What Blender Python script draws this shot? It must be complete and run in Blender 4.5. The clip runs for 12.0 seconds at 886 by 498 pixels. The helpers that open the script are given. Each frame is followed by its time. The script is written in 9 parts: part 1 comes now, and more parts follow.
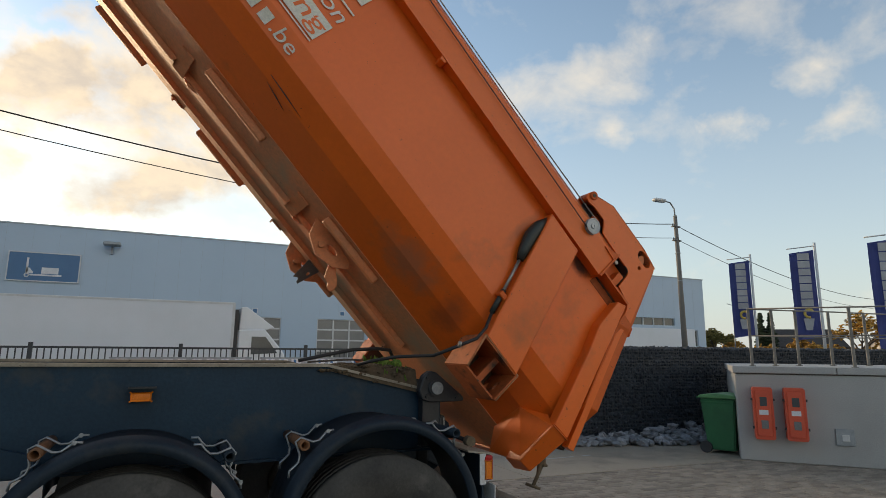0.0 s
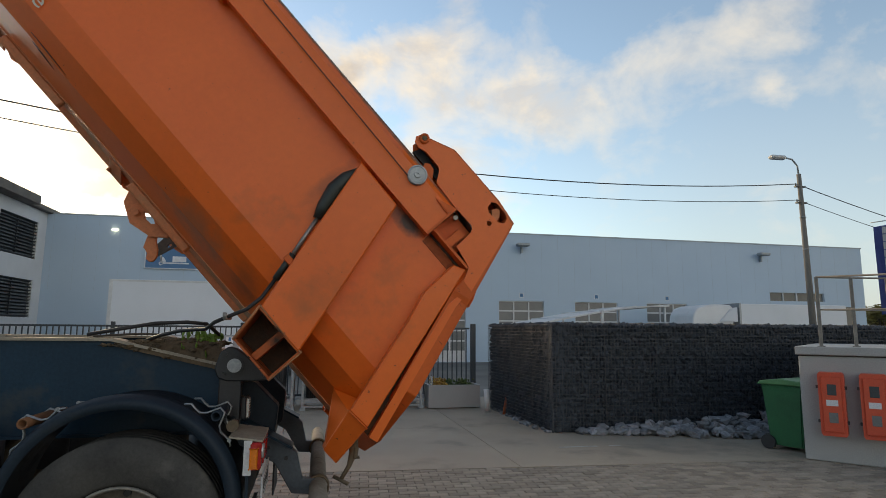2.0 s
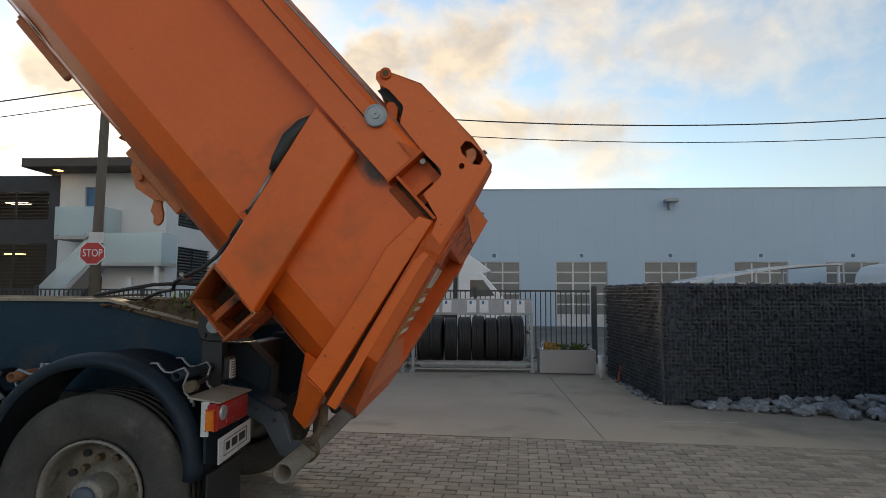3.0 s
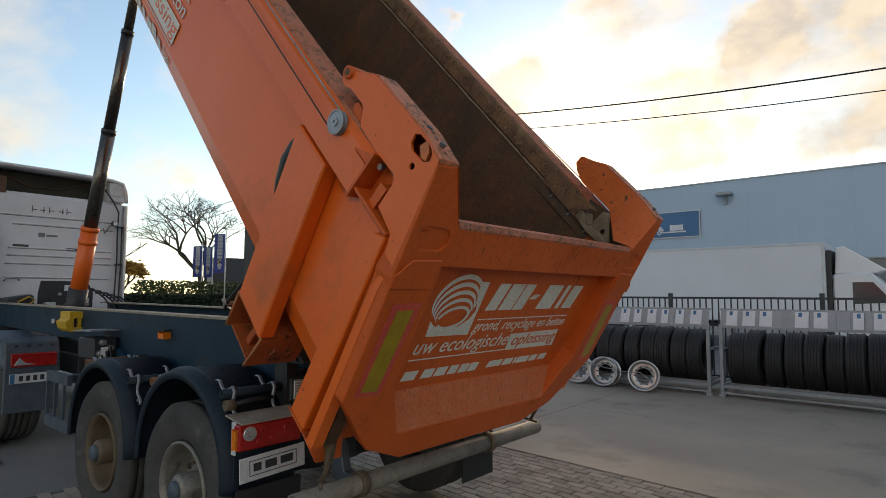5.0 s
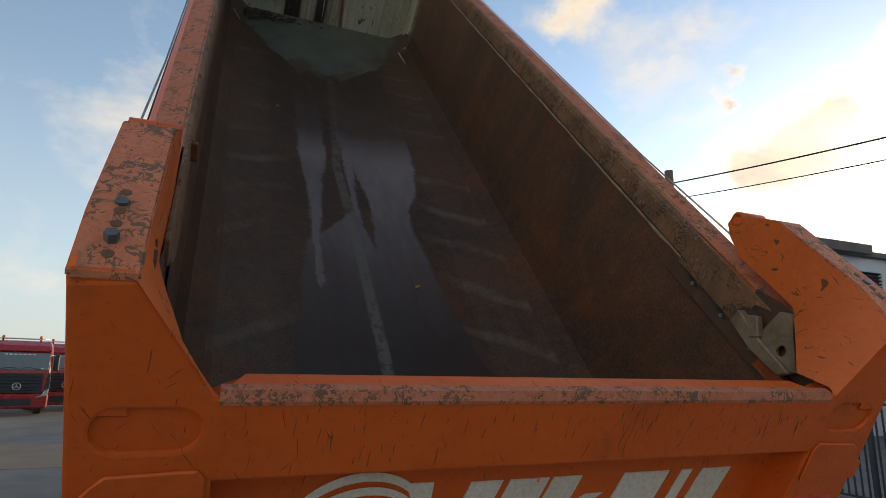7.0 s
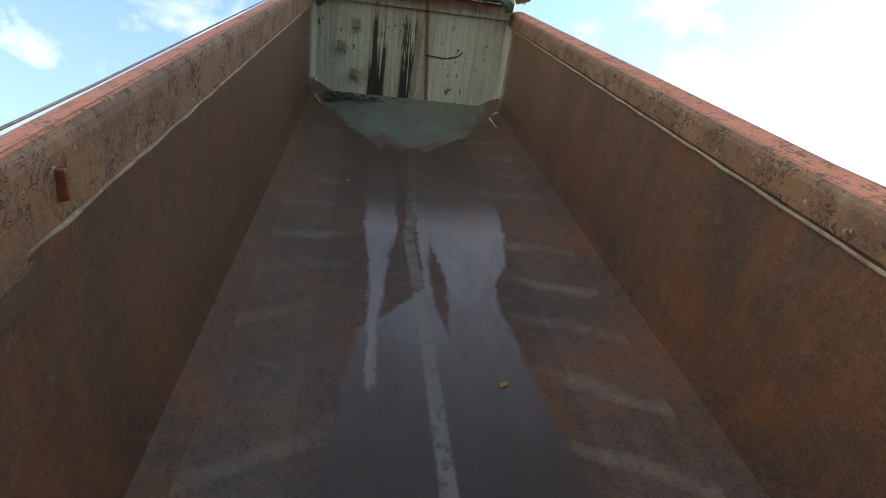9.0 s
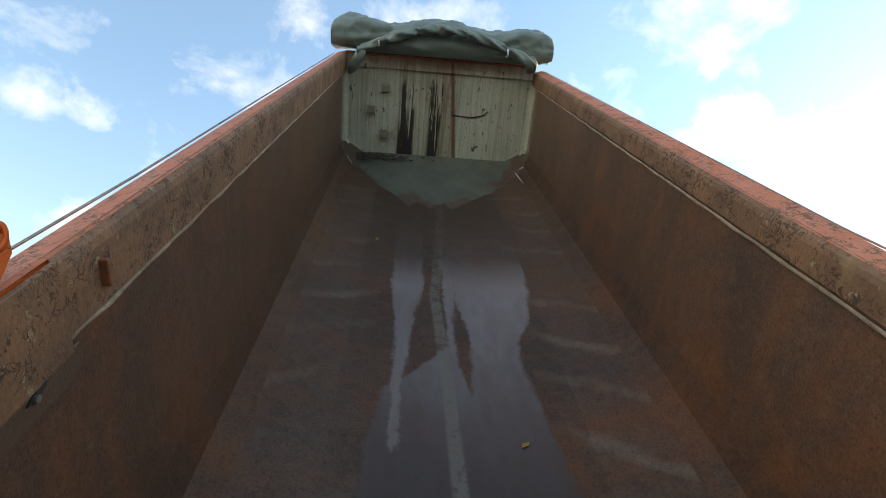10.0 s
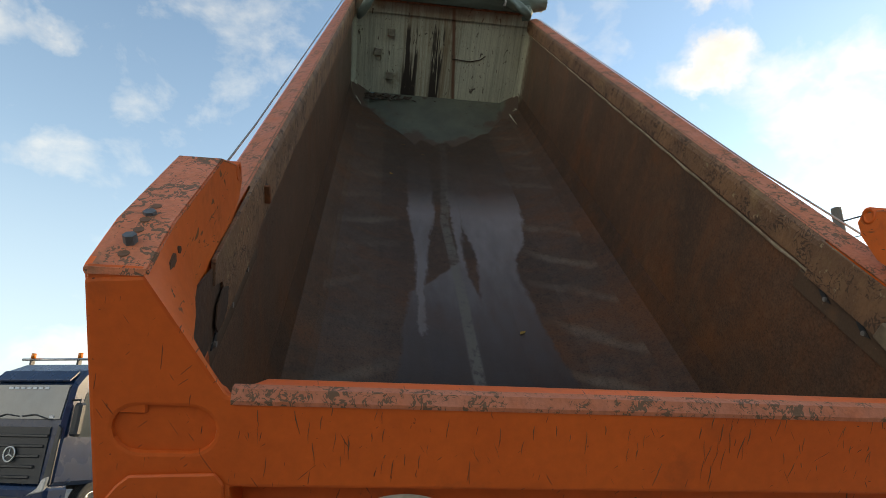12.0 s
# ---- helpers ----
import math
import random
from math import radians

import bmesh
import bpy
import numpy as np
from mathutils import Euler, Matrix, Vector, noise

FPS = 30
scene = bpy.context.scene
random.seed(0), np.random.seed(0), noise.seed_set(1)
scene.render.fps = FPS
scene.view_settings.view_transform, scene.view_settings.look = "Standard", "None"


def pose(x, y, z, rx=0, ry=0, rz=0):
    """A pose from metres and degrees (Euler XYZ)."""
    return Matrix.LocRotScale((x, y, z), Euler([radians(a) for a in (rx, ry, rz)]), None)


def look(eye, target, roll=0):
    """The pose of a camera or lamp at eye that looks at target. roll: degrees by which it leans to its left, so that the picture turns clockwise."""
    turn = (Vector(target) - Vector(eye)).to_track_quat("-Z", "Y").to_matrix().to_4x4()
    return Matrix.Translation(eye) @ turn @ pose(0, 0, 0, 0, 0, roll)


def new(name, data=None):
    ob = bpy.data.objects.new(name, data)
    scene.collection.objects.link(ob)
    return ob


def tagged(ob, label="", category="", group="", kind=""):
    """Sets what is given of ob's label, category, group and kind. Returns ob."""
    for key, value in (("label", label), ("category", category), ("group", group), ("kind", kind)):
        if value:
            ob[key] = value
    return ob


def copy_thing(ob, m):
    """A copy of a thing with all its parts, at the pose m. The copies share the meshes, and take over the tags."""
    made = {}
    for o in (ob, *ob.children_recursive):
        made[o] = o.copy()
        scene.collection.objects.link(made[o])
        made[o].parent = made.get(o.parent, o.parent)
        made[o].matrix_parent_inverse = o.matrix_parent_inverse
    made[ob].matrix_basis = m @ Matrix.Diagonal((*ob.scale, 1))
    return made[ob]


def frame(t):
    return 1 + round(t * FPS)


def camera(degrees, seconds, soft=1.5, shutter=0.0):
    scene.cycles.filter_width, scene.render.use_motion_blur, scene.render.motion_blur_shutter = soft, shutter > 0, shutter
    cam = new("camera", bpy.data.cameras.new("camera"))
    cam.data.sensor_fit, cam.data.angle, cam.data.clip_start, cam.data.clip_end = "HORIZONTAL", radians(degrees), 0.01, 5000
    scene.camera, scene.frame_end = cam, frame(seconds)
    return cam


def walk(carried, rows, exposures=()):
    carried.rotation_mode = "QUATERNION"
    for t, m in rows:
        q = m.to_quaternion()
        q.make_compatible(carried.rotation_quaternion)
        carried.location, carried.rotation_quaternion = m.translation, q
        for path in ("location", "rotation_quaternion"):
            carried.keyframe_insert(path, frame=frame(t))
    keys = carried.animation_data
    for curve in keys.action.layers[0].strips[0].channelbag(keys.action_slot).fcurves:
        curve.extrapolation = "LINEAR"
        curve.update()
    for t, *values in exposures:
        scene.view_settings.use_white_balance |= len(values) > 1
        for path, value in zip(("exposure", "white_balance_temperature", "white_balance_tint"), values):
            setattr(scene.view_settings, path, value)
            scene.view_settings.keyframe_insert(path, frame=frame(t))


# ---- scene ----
cam = camera(74.9, 12.0, 0.8)
PATH = [
    (0, (-0.562, 0.266, 1.705), (0.294, 2.04, 2.054), 0.4),
    (0.5, (-0.048, 0.262, 1.708), (0.704, 2.087, 2.027), 0.3),
    (1, (0.457, 0.219, 1.692), (1.147, 2.074, 1.981), 0.4),
    (1.5, (1.061, 0.165, 1.651), (1.604, 2.067, 1.941), 0.2),
    (2, (1.646, 0.141, 1.678), (2.06, 2.077, 1.958), 0.4),
    (2.5, (2.204, 0.295, 1.706), (2.367, 2.277, 1.918), 0.3),
    (3, (2.738, 0.488, 1.658), (2.623, 2.479, 1.813), 0.2),
    (3.2, (2.911, 0.587, 1.642), (2.661, 2.565, 1.789), 0.1),
    (4.8, (4.16, 1.596, 1.747), (2.942, 3.177, 1.879), 0.2),
    (5, (4.321, 1.767, 1.798), (3.034, 3.29, 1.954), 0.2),
    (5.5, (4.593, 2.239, 1.868), (3.14, 3.599, 2.069), 0.3),
    (6, (4.493, 2.82, 1.964), (2.88, 3.969, 2.243), 0.4),
    (6.5, (4.333, 3.366, 2.074), (2.602, 4.302, 2.431), 0.8),
    (6.7, (4.233, 3.541, 2.118), (2.466, 4.396, 2.498), 0.9),
    (8.3, (3.261, 4.241, 2.307), (1.391, 4.637, 2.898), 0.7),
    (8.5, (3.207, 4.239, 2.33), (1.344, 4.62, 2.952), 0.7),
    (9, (3.166, 4.331, 2.352), (1.32, 4.629, 3.061), 0.8),
    (9.5, (3.202, 4.42, 2.362), (1.382, 4.619, 3.168), 1.3),
    (10, (3.303, 4.398, 2.381), (1.503, 4.561, 3.239), 1.4),
    (10.5, (3.413, 4.328, 2.381), (1.601, 4.502, 3.211), 1.3),
    (11, (3.538, 4.216, 2.351), (1.704, 4.363, 3.135), 1.1),
    (11.5, (3.718, 4.207, 2.265), (1.868, 4.391, 3.001), 1.2),
    (12, (4.013, 4.099, 2.013), (2.137, 4.336, 2.665), 1.1),
]
walk(cam, [(t, look(eye, target, roll)) for t, eye, target, roll in PATH],
     exposures=[(0, 0.85, 8000, 9), (5.2, 0.82, 7700, 9), (6.5, 0.62, 7800, 11), (8.3, 2.1, 7250, 8), (9.2, 2.20, 7450, 6.5), (10.5, 1.71, 7650, 6), (12, 1.36, 7850, 7)])

# ---------------- sky, sun, exposure ----------------
SUN = Vector((-0.44, 0.87, 0.215)).normalized()


def link(tree, a, b):
    tree.links.new(a, b)


def node(tree, kind, **sets):
    n = tree.nodes.new(kind)
    for key, value in sets.items():
        if key in n.inputs:
            n.inputs[key].default_value = value
    return n


def math_node(tree, op, a, b=None, clamp=False):
    n = tree.nodes.new("ShaderNodeMath")
    n.operation, n.use_clamp = op, clamp
    for k, v in ((0, a), (1, b)):
        if v is None:
            continue
        if isinstance(v, (int, float)):
            n.inputs[k].default_value = v
        else:
            tree.links.new(v, n.inputs[k])
    return n.outputs[0]


def ramp_node(tree, fac, stops):
    n = tree.nodes.new("ShaderNodeValToRGB")
    els = n.color_ramp.elements
    while len(els) < len(stops):
        els.new(0.5)
    for e, (p, c) in zip(els, stops):
        e.position = p
        e.color = (c, c, c, 1) if isinstance(c, (int, float)) else (*c, 1)
    tree.links.new(fac, n.inputs["Fac"])
    return n.outputs["Color"]


def mix_node(tree, fac, a, b, blend="MIX"):
    n = tree.nodes.new("ShaderNodeMix")
    n.data_type, n.blend_type = "RGBA", blend
    ia, ib, io = n.inputs[6], n.inputs[7], n.outputs[2]
    for sock, v in ((n.inputs[0], fac), (ia, a), (ib, b)):
        if isinstance(v, (int, float)):
            sock.default_value = v
        elif isinstance(v, tuple):
            sock.default_value = (*v, 1)
        else:
            tree.links.new(v, sock)
    return io


# clouds: azimuth from north, height, half width, half height (degrees), thickness
CLOUDS_EAST = [(43.5, 26, 5, 3.4, 0.95), (51.5, 26.5, 8, 4, 0.85), (58.6, 23.6, 3.6, 2.8, 1.2), (54.2, 20.3, 2.8, 2.2, 1.3), (61.4, 19, 4, 2.2, 1.3), (42.9, 20.4, 2.4, 2.2, 1.1),
               (34.5, 26, 8, 4.5, 0.9), (65, 26, 4, 4, 0.8), (13.8, 29, 6, 5, 1.3), (21, 23.8, 5, 3.2, 1.1), (27, 21.5, 10, 5, 1.05), (22, 19.5, 8, 4, 1.0), (36, 24, 8, 4.5, 0.9), (53.9, 29.5, 6, 3, 0.7)]
CLOUDS_NORTH = [(7.5, 26, 6, 5, 1.2), (1, 25, 5, 5, 1.2), (-4, 22, 7, 6, 1.3), (14, 22, 7, 4.5, 1.0), (14.6, 14.5, 8, 4, 1.0), (8, 16.5, 8, 5, 1.1), (0, 16, 10, 6, 1.3), (10, 11.5, 9, 2.5, 0.9),
                (-9, 26.5, 3, 2, 1.1), (-11, 21, 5, 4, 1.1), (-6, 12.5, 11, 5, 1.3), (5, 8, 10, 2.5, 0.8)]
CLOUDS_SUNSET = [(-28, 18.5, 12, 5.5, 1.3), (-24, 12.5, 10, 5, 1.4), (-34, 21.8, 6, 3, 1.1), (-14, 18, 9, 5, 1.2), (-17, 13, 7, 5, 1.2), (-20, 24.5, 8, 3.5, 1.0), (-11, 22, 4, 3, 1.0),
                 (-39, 27, 1.8, 1.1, 1.2), (-39.5, 24.8, 1.6, 1.0, 1.1), (-37, 17.5, 7, 5, 1.2), (-31, 11, 8, 4, 1.1), (-41, 12, 7, 4, 1.0), (-53, 33.5, 4, 2, 1.0), (-24, 27, 5, 2, 1.0)]
CLOUDS_WEST = [(-83, 21, 11, 6, 1.2), (-80, 14.5, 9, 4, 1.1), (-91, 23.5, 9, 5, 1.1), (-99, 21.5, 7, 5, 1.1), (-95.8, 15.2, 6, 2.4, 1.2), (-94, 8.6, 8, 2.6, 1.2), (-85, 9, 8, 2.8, 1.1), (-78, 12, 5, 2.6, 0.9),
               (-100, 7, 6, 2, 1.1), (-116, 6.5, 8, 3, 1.0), (-66, 11, 9, 4, 0.9), (-62, 20, 6, 3, 0.7)]
CLOUDS_HIGH = [(-126, 31.4, 5, 2.4, 1.2), (-121.8, 32, 3, 2, 1.0), (-102, 45, 4, 2.2, 1.2), (-88, 47.5, 6, 2.6, 1.2), (-121.5, 22.3, 6, 2.8, 1.3), (-105.5, 33, 3.5, 4.5, 0.85), (-112, 25, 5, 3, 0.8),
               (-55.4, 34.6, 4.6, 2.6, 1.4), (-53.7, 39.3, 2, 1.4, 1.1), (-46, 27.5, 9, 8, 1.3), (-62, 41, 6, 3, 0.5)]


# unseen clouds high in the north, added to light the tipper's inside
CLOUDS_UNSEEN = [(-8, 52, 36, 15, 1.5), (30, 58, 24, 12, 1.1)]


def cloud_lump(t, way, total, az, el, wide, tall, thick):
    """Adds a soft lump of cloud in one direction of the sky."""
    az, el = radians(az), radians(el)
    right = Vector((math.cos(az), -math.sin(az), 0))
    up = Vector((-math.sin(az) * math.sin(el), -math.cos(az) * math.sin(el), math.cos(el)))
    mp = t.nodes.new("ShaderNodeMapping")
    mp.vector_type = "TEXTURE"
    mp.inputs["Rotation"].default_value = Matrix((right, up, right.cross(up))).transposed().to_euler()
    mp.inputs["Scale"].default_value = (math.sin(radians(wide)), math.sin(radians(tall)), 1e4)
    link(t, way, mp.inputs["Vector"])
    ln = t.nodes.new("ShaderNodeVectorMath")
    ln.operation = "LENGTH"
    link(t, mp.outputs[0], ln.inputs[0])
    lump = math_node(t, "SUBTRACT", thick, math_node(t, "MULTIPLY", ln.outputs["Value"], thick), True)
    return lump if total is None else math_node(t, "ADD", total, lump)


def build_world():
    w = bpy.data.worlds.new("evening_sky")
    scene.world = w
    w.use_nodes = True
    t = w.node_tree
    t.nodes.clear()
    out = t.nodes.new("ShaderNodeOutputWorld")
    sky = t.nodes.new("ShaderNodeTexSky")
    sky.sky_type, sky.sun_disc = "NISHITA", False
    sky.sun_elevation = math.asin(SUN.z)
    sky.sun_rotation = math.atan2(SUN.x, SUN.y)
    sky.air_density, sky.dust_density, sky.ozone_density = 0.9, 0.15, 1.6
    bg_sky = node(t, "ShaderNodeBackground", Strength=SKY_STRENGTH)
    link(t, sky.outputs[0], bg_sky.inputs[0])
    co = t.nodes.new("ShaderNodeTexCoord")
    way = co.outputs["Generated"]
    dot = t.nodes.new("ShaderNodeVectorMath")
    dot.operation = "DOT_PRODUCT"
    dot.inputs[1].default_value = SUN
    link(t, way, dot.inputs[0])
    near = math_node(t, "MAXIMUM", dot.outputs["Value"], 0.0)
    # the lumps are looked up along a bent direction, which frays their outlines
    fray = node(t, "ShaderNodeTexNoise", Scale=9.0, Detail=5.0, Roughness=0.62)
    link(t, way, fray.inputs["Vector"])
    centred = t.nodes.new("ShaderNodeVectorMath")
    centred.operation = "MULTIPLY_ADD"
    centred.inputs[1].default_value = (0.17, 0.17, 0.12)
    centred.inputs[2].default_value = (-0.085, -0.085, -0.06)
    link(t, fray.outputs["Color"], centred.inputs[0])
    bent = t.nodes.new("ShaderNodeVectorMath")
    bent.operation = "ADD"
    link(t, way, bent.inputs[0])
    link(t, centred.outputs[0], bent.inputs[1])
    total = None
    for rows, weight in ((CLOUDS_EAST, 0.62), (CLOUDS_NORTH, 0.92), (CLOUDS_SUNSET, 1.0), (CLOUDS_WEST, 0.78), (CLOUDS_HIGH, 0.42), (CLOUDS_UNSEEN, 1.0)):
        for az, el, wide, tall, heavy in rows:
            total = cloud_lump(t, bent.outputs[0], total, az, el, wide, tall, heavy * weight)
    # an unseen bank of front-lit cloud opposite the sunset, added as fill light
    away = math_node(t, "MAXIMUM", math_node(t, "SUBTRACT", math_node(t, "MULTIPLY", dot.outputs["Value"], -1.0), 0.30), 0.0)
    total = math_node(t, "ADD", total, math_node(t, "MULTIPLY", away, 1.3))
    total = math_node(t, "MINIMUM", total, 1.25)

    def puffs(shift):
        """Billowing texture, looked up a little way along the sky."""
        at = t.nodes.new("ShaderNodeMapping")
        at.inputs["Location"].default_value = shift
        at.inputs["Scale"].default_value = (1, 1, 1.5)
        link(t, way, at.inputs["Vector"])
        big = node(t, "ShaderNodeTexNoise", Scale=7.0, Detail=9.0, Roughness=0.58, Distortion=0.25)
        link(t, at.outputs[0], big.inputs["Vector"])
        return big.outputs[0]

    here, sunward = puffs((0, 0, 0)), puffs((SUN.x * 0.035, SUN.y * 0.035, 0.03))
    dens = math_node(t, "ADD", math_node(t, "MULTIPLY", total, 0.55), math_node(t, "MULTIPLY", math_node(t, "SUBTRACT", here, 0.5), 1.25))
    cover = ramp_node(t, dens, [(0.06, 0.0), (0.30, 0.34), (0.72, 0.94)])
    thick = ramp_node(t, dens, [(0.34, 0.0), (0.95, 1.0)])
    lit = ramp_node(t, math_node(t, "ADD", math_node(t, "MULTIPLY", math_node(t, "SUBTRACT", here, sunward), 3.4), 0.5), [(0.2, 0.0), (0.85, 1.0)])
    shade = math_node(t, "SUBTRACT", math_node(t, "ADD", thick, 0.38), math_node(t, "MULTIPLY", lit, 0.75), True)
    # lit edges, grey-mauve bodies; warm towards the sun
    warm = ramp_node(t, near, [(0.52, 0.0), (0.985, 1.0)])
    front = ramp_node(t, away, [(0.0, 0.0), (0.5, 1.0)])
    edge = mix_node(t, warm, mix_node(t, front, (0.69, 0.675, 0.655), (1.34, 1.22, 1.07)), (0.86, 0.735, 0.57))
    core = mix_node(t, warm, mix_node(t, front, (0.47, 0.475, 0.51), (0.90, 0.84, 0.78)), (0.53, 0.485, 0.455))
    cloud = mix_node(t, shade, edge, core)
    bg_cloud = node(t, "ShaderNodeBackground", Strength=CLOUD_STRENGTH)
    link(t, cloud, bg_cloud.inputs[0])
    mix = t.nodes.new("ShaderNodeMixShader")
    link(t, cover, mix.inputs[0])
    link(t, bg_cloud.outputs[0], mix.inputs[2])
    # pale grey-blue haze low in the sky, away from the sunset
    high = t.nodes.new("ShaderNodeSeparateXYZ")
    link(t, way, high.inputs[0])
    haze = math_node(t, "MULTIPLY", ramp_node(t, high.outputs[2], [(0.0, 0.92), (0.16, 0.55), (0.42, 0.10), (0.60, 0.0)]), ramp_node(t, near, [(0.45, 1.0), (0.90, 0.0)]))
    bg_haze = node(t, "ShaderNodeBackground", Strength=CLOUD_STRENGTH)
    bg_haze.inputs[0].default_value = (0.370, 0.450, 0.560, 1)
    veiled = t.nodes.new("ShaderNodeMixShader")
    link(t, haze, veiled.inputs[0])
    link(t, bg_sky.outputs[0], veiled.inputs[1])
    link(t, bg_haze.outputs[0], veiled.inputs[2])
    link(t, veiled.outputs[0], mix.inputs[1])
    # the hidden sun's own glow through the cloud
    glow = math_node(t, "ADD", math_node(t, "POWER", near, 160.0), math_node(t, "MULTIPLY", math_node(t, "POWER", near, 26.0), 0.11))
    bg_glow = node(t, "ShaderNodeBackground")
    bg_glow.inputs[0].default_value = (1.0, 0.84, 0.60, 1)
    link(t, math_node(t, "MULTIPLY", glow, GLOW), bg_glow.inputs[1])
    add = t.nodes.new("ShaderNodeAddShader")
    link(t, mix.outputs[0], add.inputs[0])
    link(t, bg_glow.outputs[0], add.inputs[1])
    link(t, add.outputs[0], out.inputs[0])


SKY_STRENGTH, CLOUD_STRENGTH, GLOW = 0.15, 0.72, 0.75
build_world()
sun_data = bpy.data.lights.new("sun", "SUN")
sun_data.energy, sun_data.angle, sun_data.color = 1.9, radians(10), (1.0, 0.80, 0.58)
sun_lamp = new("sun", sun_data)
sun_lamp.matrix_world = look((0, 0, 30), Vector((0, 0, 30)) - SUN)


# ---------------- materials ----------------
def mat(name, col, col2=None, scale=3.0, rough=0.5, metal=0.0, bump=0.15, grain=70.0, chips=None, dirt=None, rand=0.0, coat=0.0, detail=5.0, stretch=None, island=False, fv=0.13, spec=0.5, scratch=None, crack=None):
    """Procedural surface. col/col2: base colours mixed by a broad noise; grain: fine relief;
    chips: (colour, scale, level) small worn-off flecks; dirt: (colour, scale, level, roughness) broad stains;
    scratch: (colour, level) thin scores; crack: (colour, scale, width, level) flaking paint with dark cracks."""
    m = bpy.data.materials.new(name)
    m.use_nodes = True
    t = m.node_tree
    b = t.nodes["Principled BSDF"]
    co = t.nodes.new("ShaderNodeTexCoord")
    vec = co.outputs["Object"]
    if stretch:
        mp = t.nodes.new("ShaderNodeMapping")
        mp.inputs["Scale"].default_value = stretch
        link(t, vec, mp.inputs["Vector"])
        vec = mp.outputs[0]
    n1 = node(t, "ShaderNodeTexNoise", Scale=scale, Detail=detail, Roughness=0.6)
    n2 = node(t, "ShaderNodeTexNoise", Scale=grain, Detail=3.0, Roughness=0.6)
    link(t, vec, n1.inputs["Vector"])
    link(t, co.outputs["Object"], n2.inputs["Vector"])
    col2 = col2 or tuple(c * 0.78 for c in col)
    fac = ramp_node(t, n1.outputs[0], [(0.32, 0.0), (0.68, 1.0)])
    colour = mix_node(t, fac, col, col2)
    fine = ramp_node(t, n2.outputs[0], [(0.3, 1 - fv), (0.7, 1 + fv)])
    colour = mix_node(t, 1.0, colour, fine, "MULTIPLY")
    rough_out = math_node(t, "ADD", math_node(t, "MULTIPLY", n1.outputs[0], 0.22), rough - 0.11)
    if dirt:
        nd = node(t, "ShaderNodeTexNoise", Scale=dirt[1], Detail=6.0, Roughness=0.65)
        link(t, vec, nd.inputs["Vector"])
        fd = ramp_node(t, nd.outputs[0], [(dirt[2], 0.0), (min(dirt[2] + 0.16, 1.0), 1.0)])
        colour = mix_node(t, fd, colour, dirt[0])
        rough_out = math_node(t, "ADD", rough_out, math_node(t, "MULTIPLY", fd, dirt[3]))
    if chips:
        nc = node(t, "ShaderNodeTexNoise", Scale=chips[1], Detail=4.0, Roughness=0.7)
        link(t, co.outputs["Object"], nc.inputs["Vector"])
        fc = ramp_node(t, nc.outputs[0], [(chips[2], 0.0), (min(chips[2] + 0.02, 1.0), 1.0)])
        colour = mix_node(t, fc, colour, chips[0])
        rough_out = math_node(t, "ADD", rough_out, math_node(t, "MULTIPLY", fc, 0.25))
    if scratch:
        for turn, sc in (((0.15, 0, 0), (14, 150, 13)), ((-0.5, 0.1, 0.2), (15, 190, 10)), ((0.9, 0, 0.1), (15, 170, 18))):
            mp2 = t.nodes.new("ShaderNodeMapping")
            mp2.vector_type = "TEXTURE"
            mp2.inputs["Rotation"].default_value = turn
            mp2.inputs["Scale"].default_value = tuple(1 / k for k in sc)
            link(t, co.outputs["Object"], mp2.inputs["Vector"])
            ns = node(t, "ShaderNodeTexNoise", Scale=1.0, Detail=1.5, Roughness=0.5, Distortion=0.35)
            link(t, mp2.outputs[0], ns.inputs["Vector"])
            fs = ramp_node(t, ns.outputs[0], [(scratch[1], 0.0), (scratch[1] + 0.015, 0.9)])
            colour = mix_node(t, fs, colour, scratch[0])
    if crack:
        curl = node(t, "ShaderNodeTexNoise", Scale=crack[1] * 0.55, Detail=3.5, Roughness=0.62, Distortion=0.9)
        patch = node(t, "ShaderNodeTexNoise", Scale=crack[1] * 0.22, Detail=4.0, Roughness=0.6)
        for n_ in (curl, patch):
            link(t, co.outputs["Object"], n_.inputs["Vector"])
        away = math_node(t, "ABSOLUTE", math_node(t, "SUBTRACT", curl.outputs[0], 0.5))
        wide = math_node(t, "MULTIPLY", math_node(t, "SUBTRACT", patch.outputs[0], crack[3]), crack[2])
        fk = ramp_node(t, math_node(t, "ADD", math_node(t, "SUBTRACT", away, wide), 0.5), [(0.5, 1.0), (0.515, 0.0)])
        colour = mix_node(t, fk, colour, crack[0])
        rough_out = math_node(t, "ADD", rough_out, math_node(t, "MULTIPLY", fk, 0.2))
    if rand:
        if island:
            src = t.nodes.new("ShaderNodeNewGeometry").outputs["Random Per Island"]
        else:
            src = t.nodes.new("ShaderNodeObjectInfo").outputs["Random"]
        f = math_node(t, "ADD", math_node(t, "MULTIPLY", src, 2 * rand), 1 - rand)
        cb = t.nodes.new("ShaderNodeCombineColor")
        for k in range(3):
            link(t, f, cb.inputs[k])
        colour = mix_node(t, 1.0, colour, cb.outputs[0], "MULTIPLY")
    link(t, colour, b.inputs["Base Color"])
    link(t, rough_out, b.inputs["Roughness"])
    b.inputs["Metallic"].default_value = metal
    b.inputs["Coat Weight"].default_value = coat
    b.inputs["Specular IOR Level"].default_value = spec
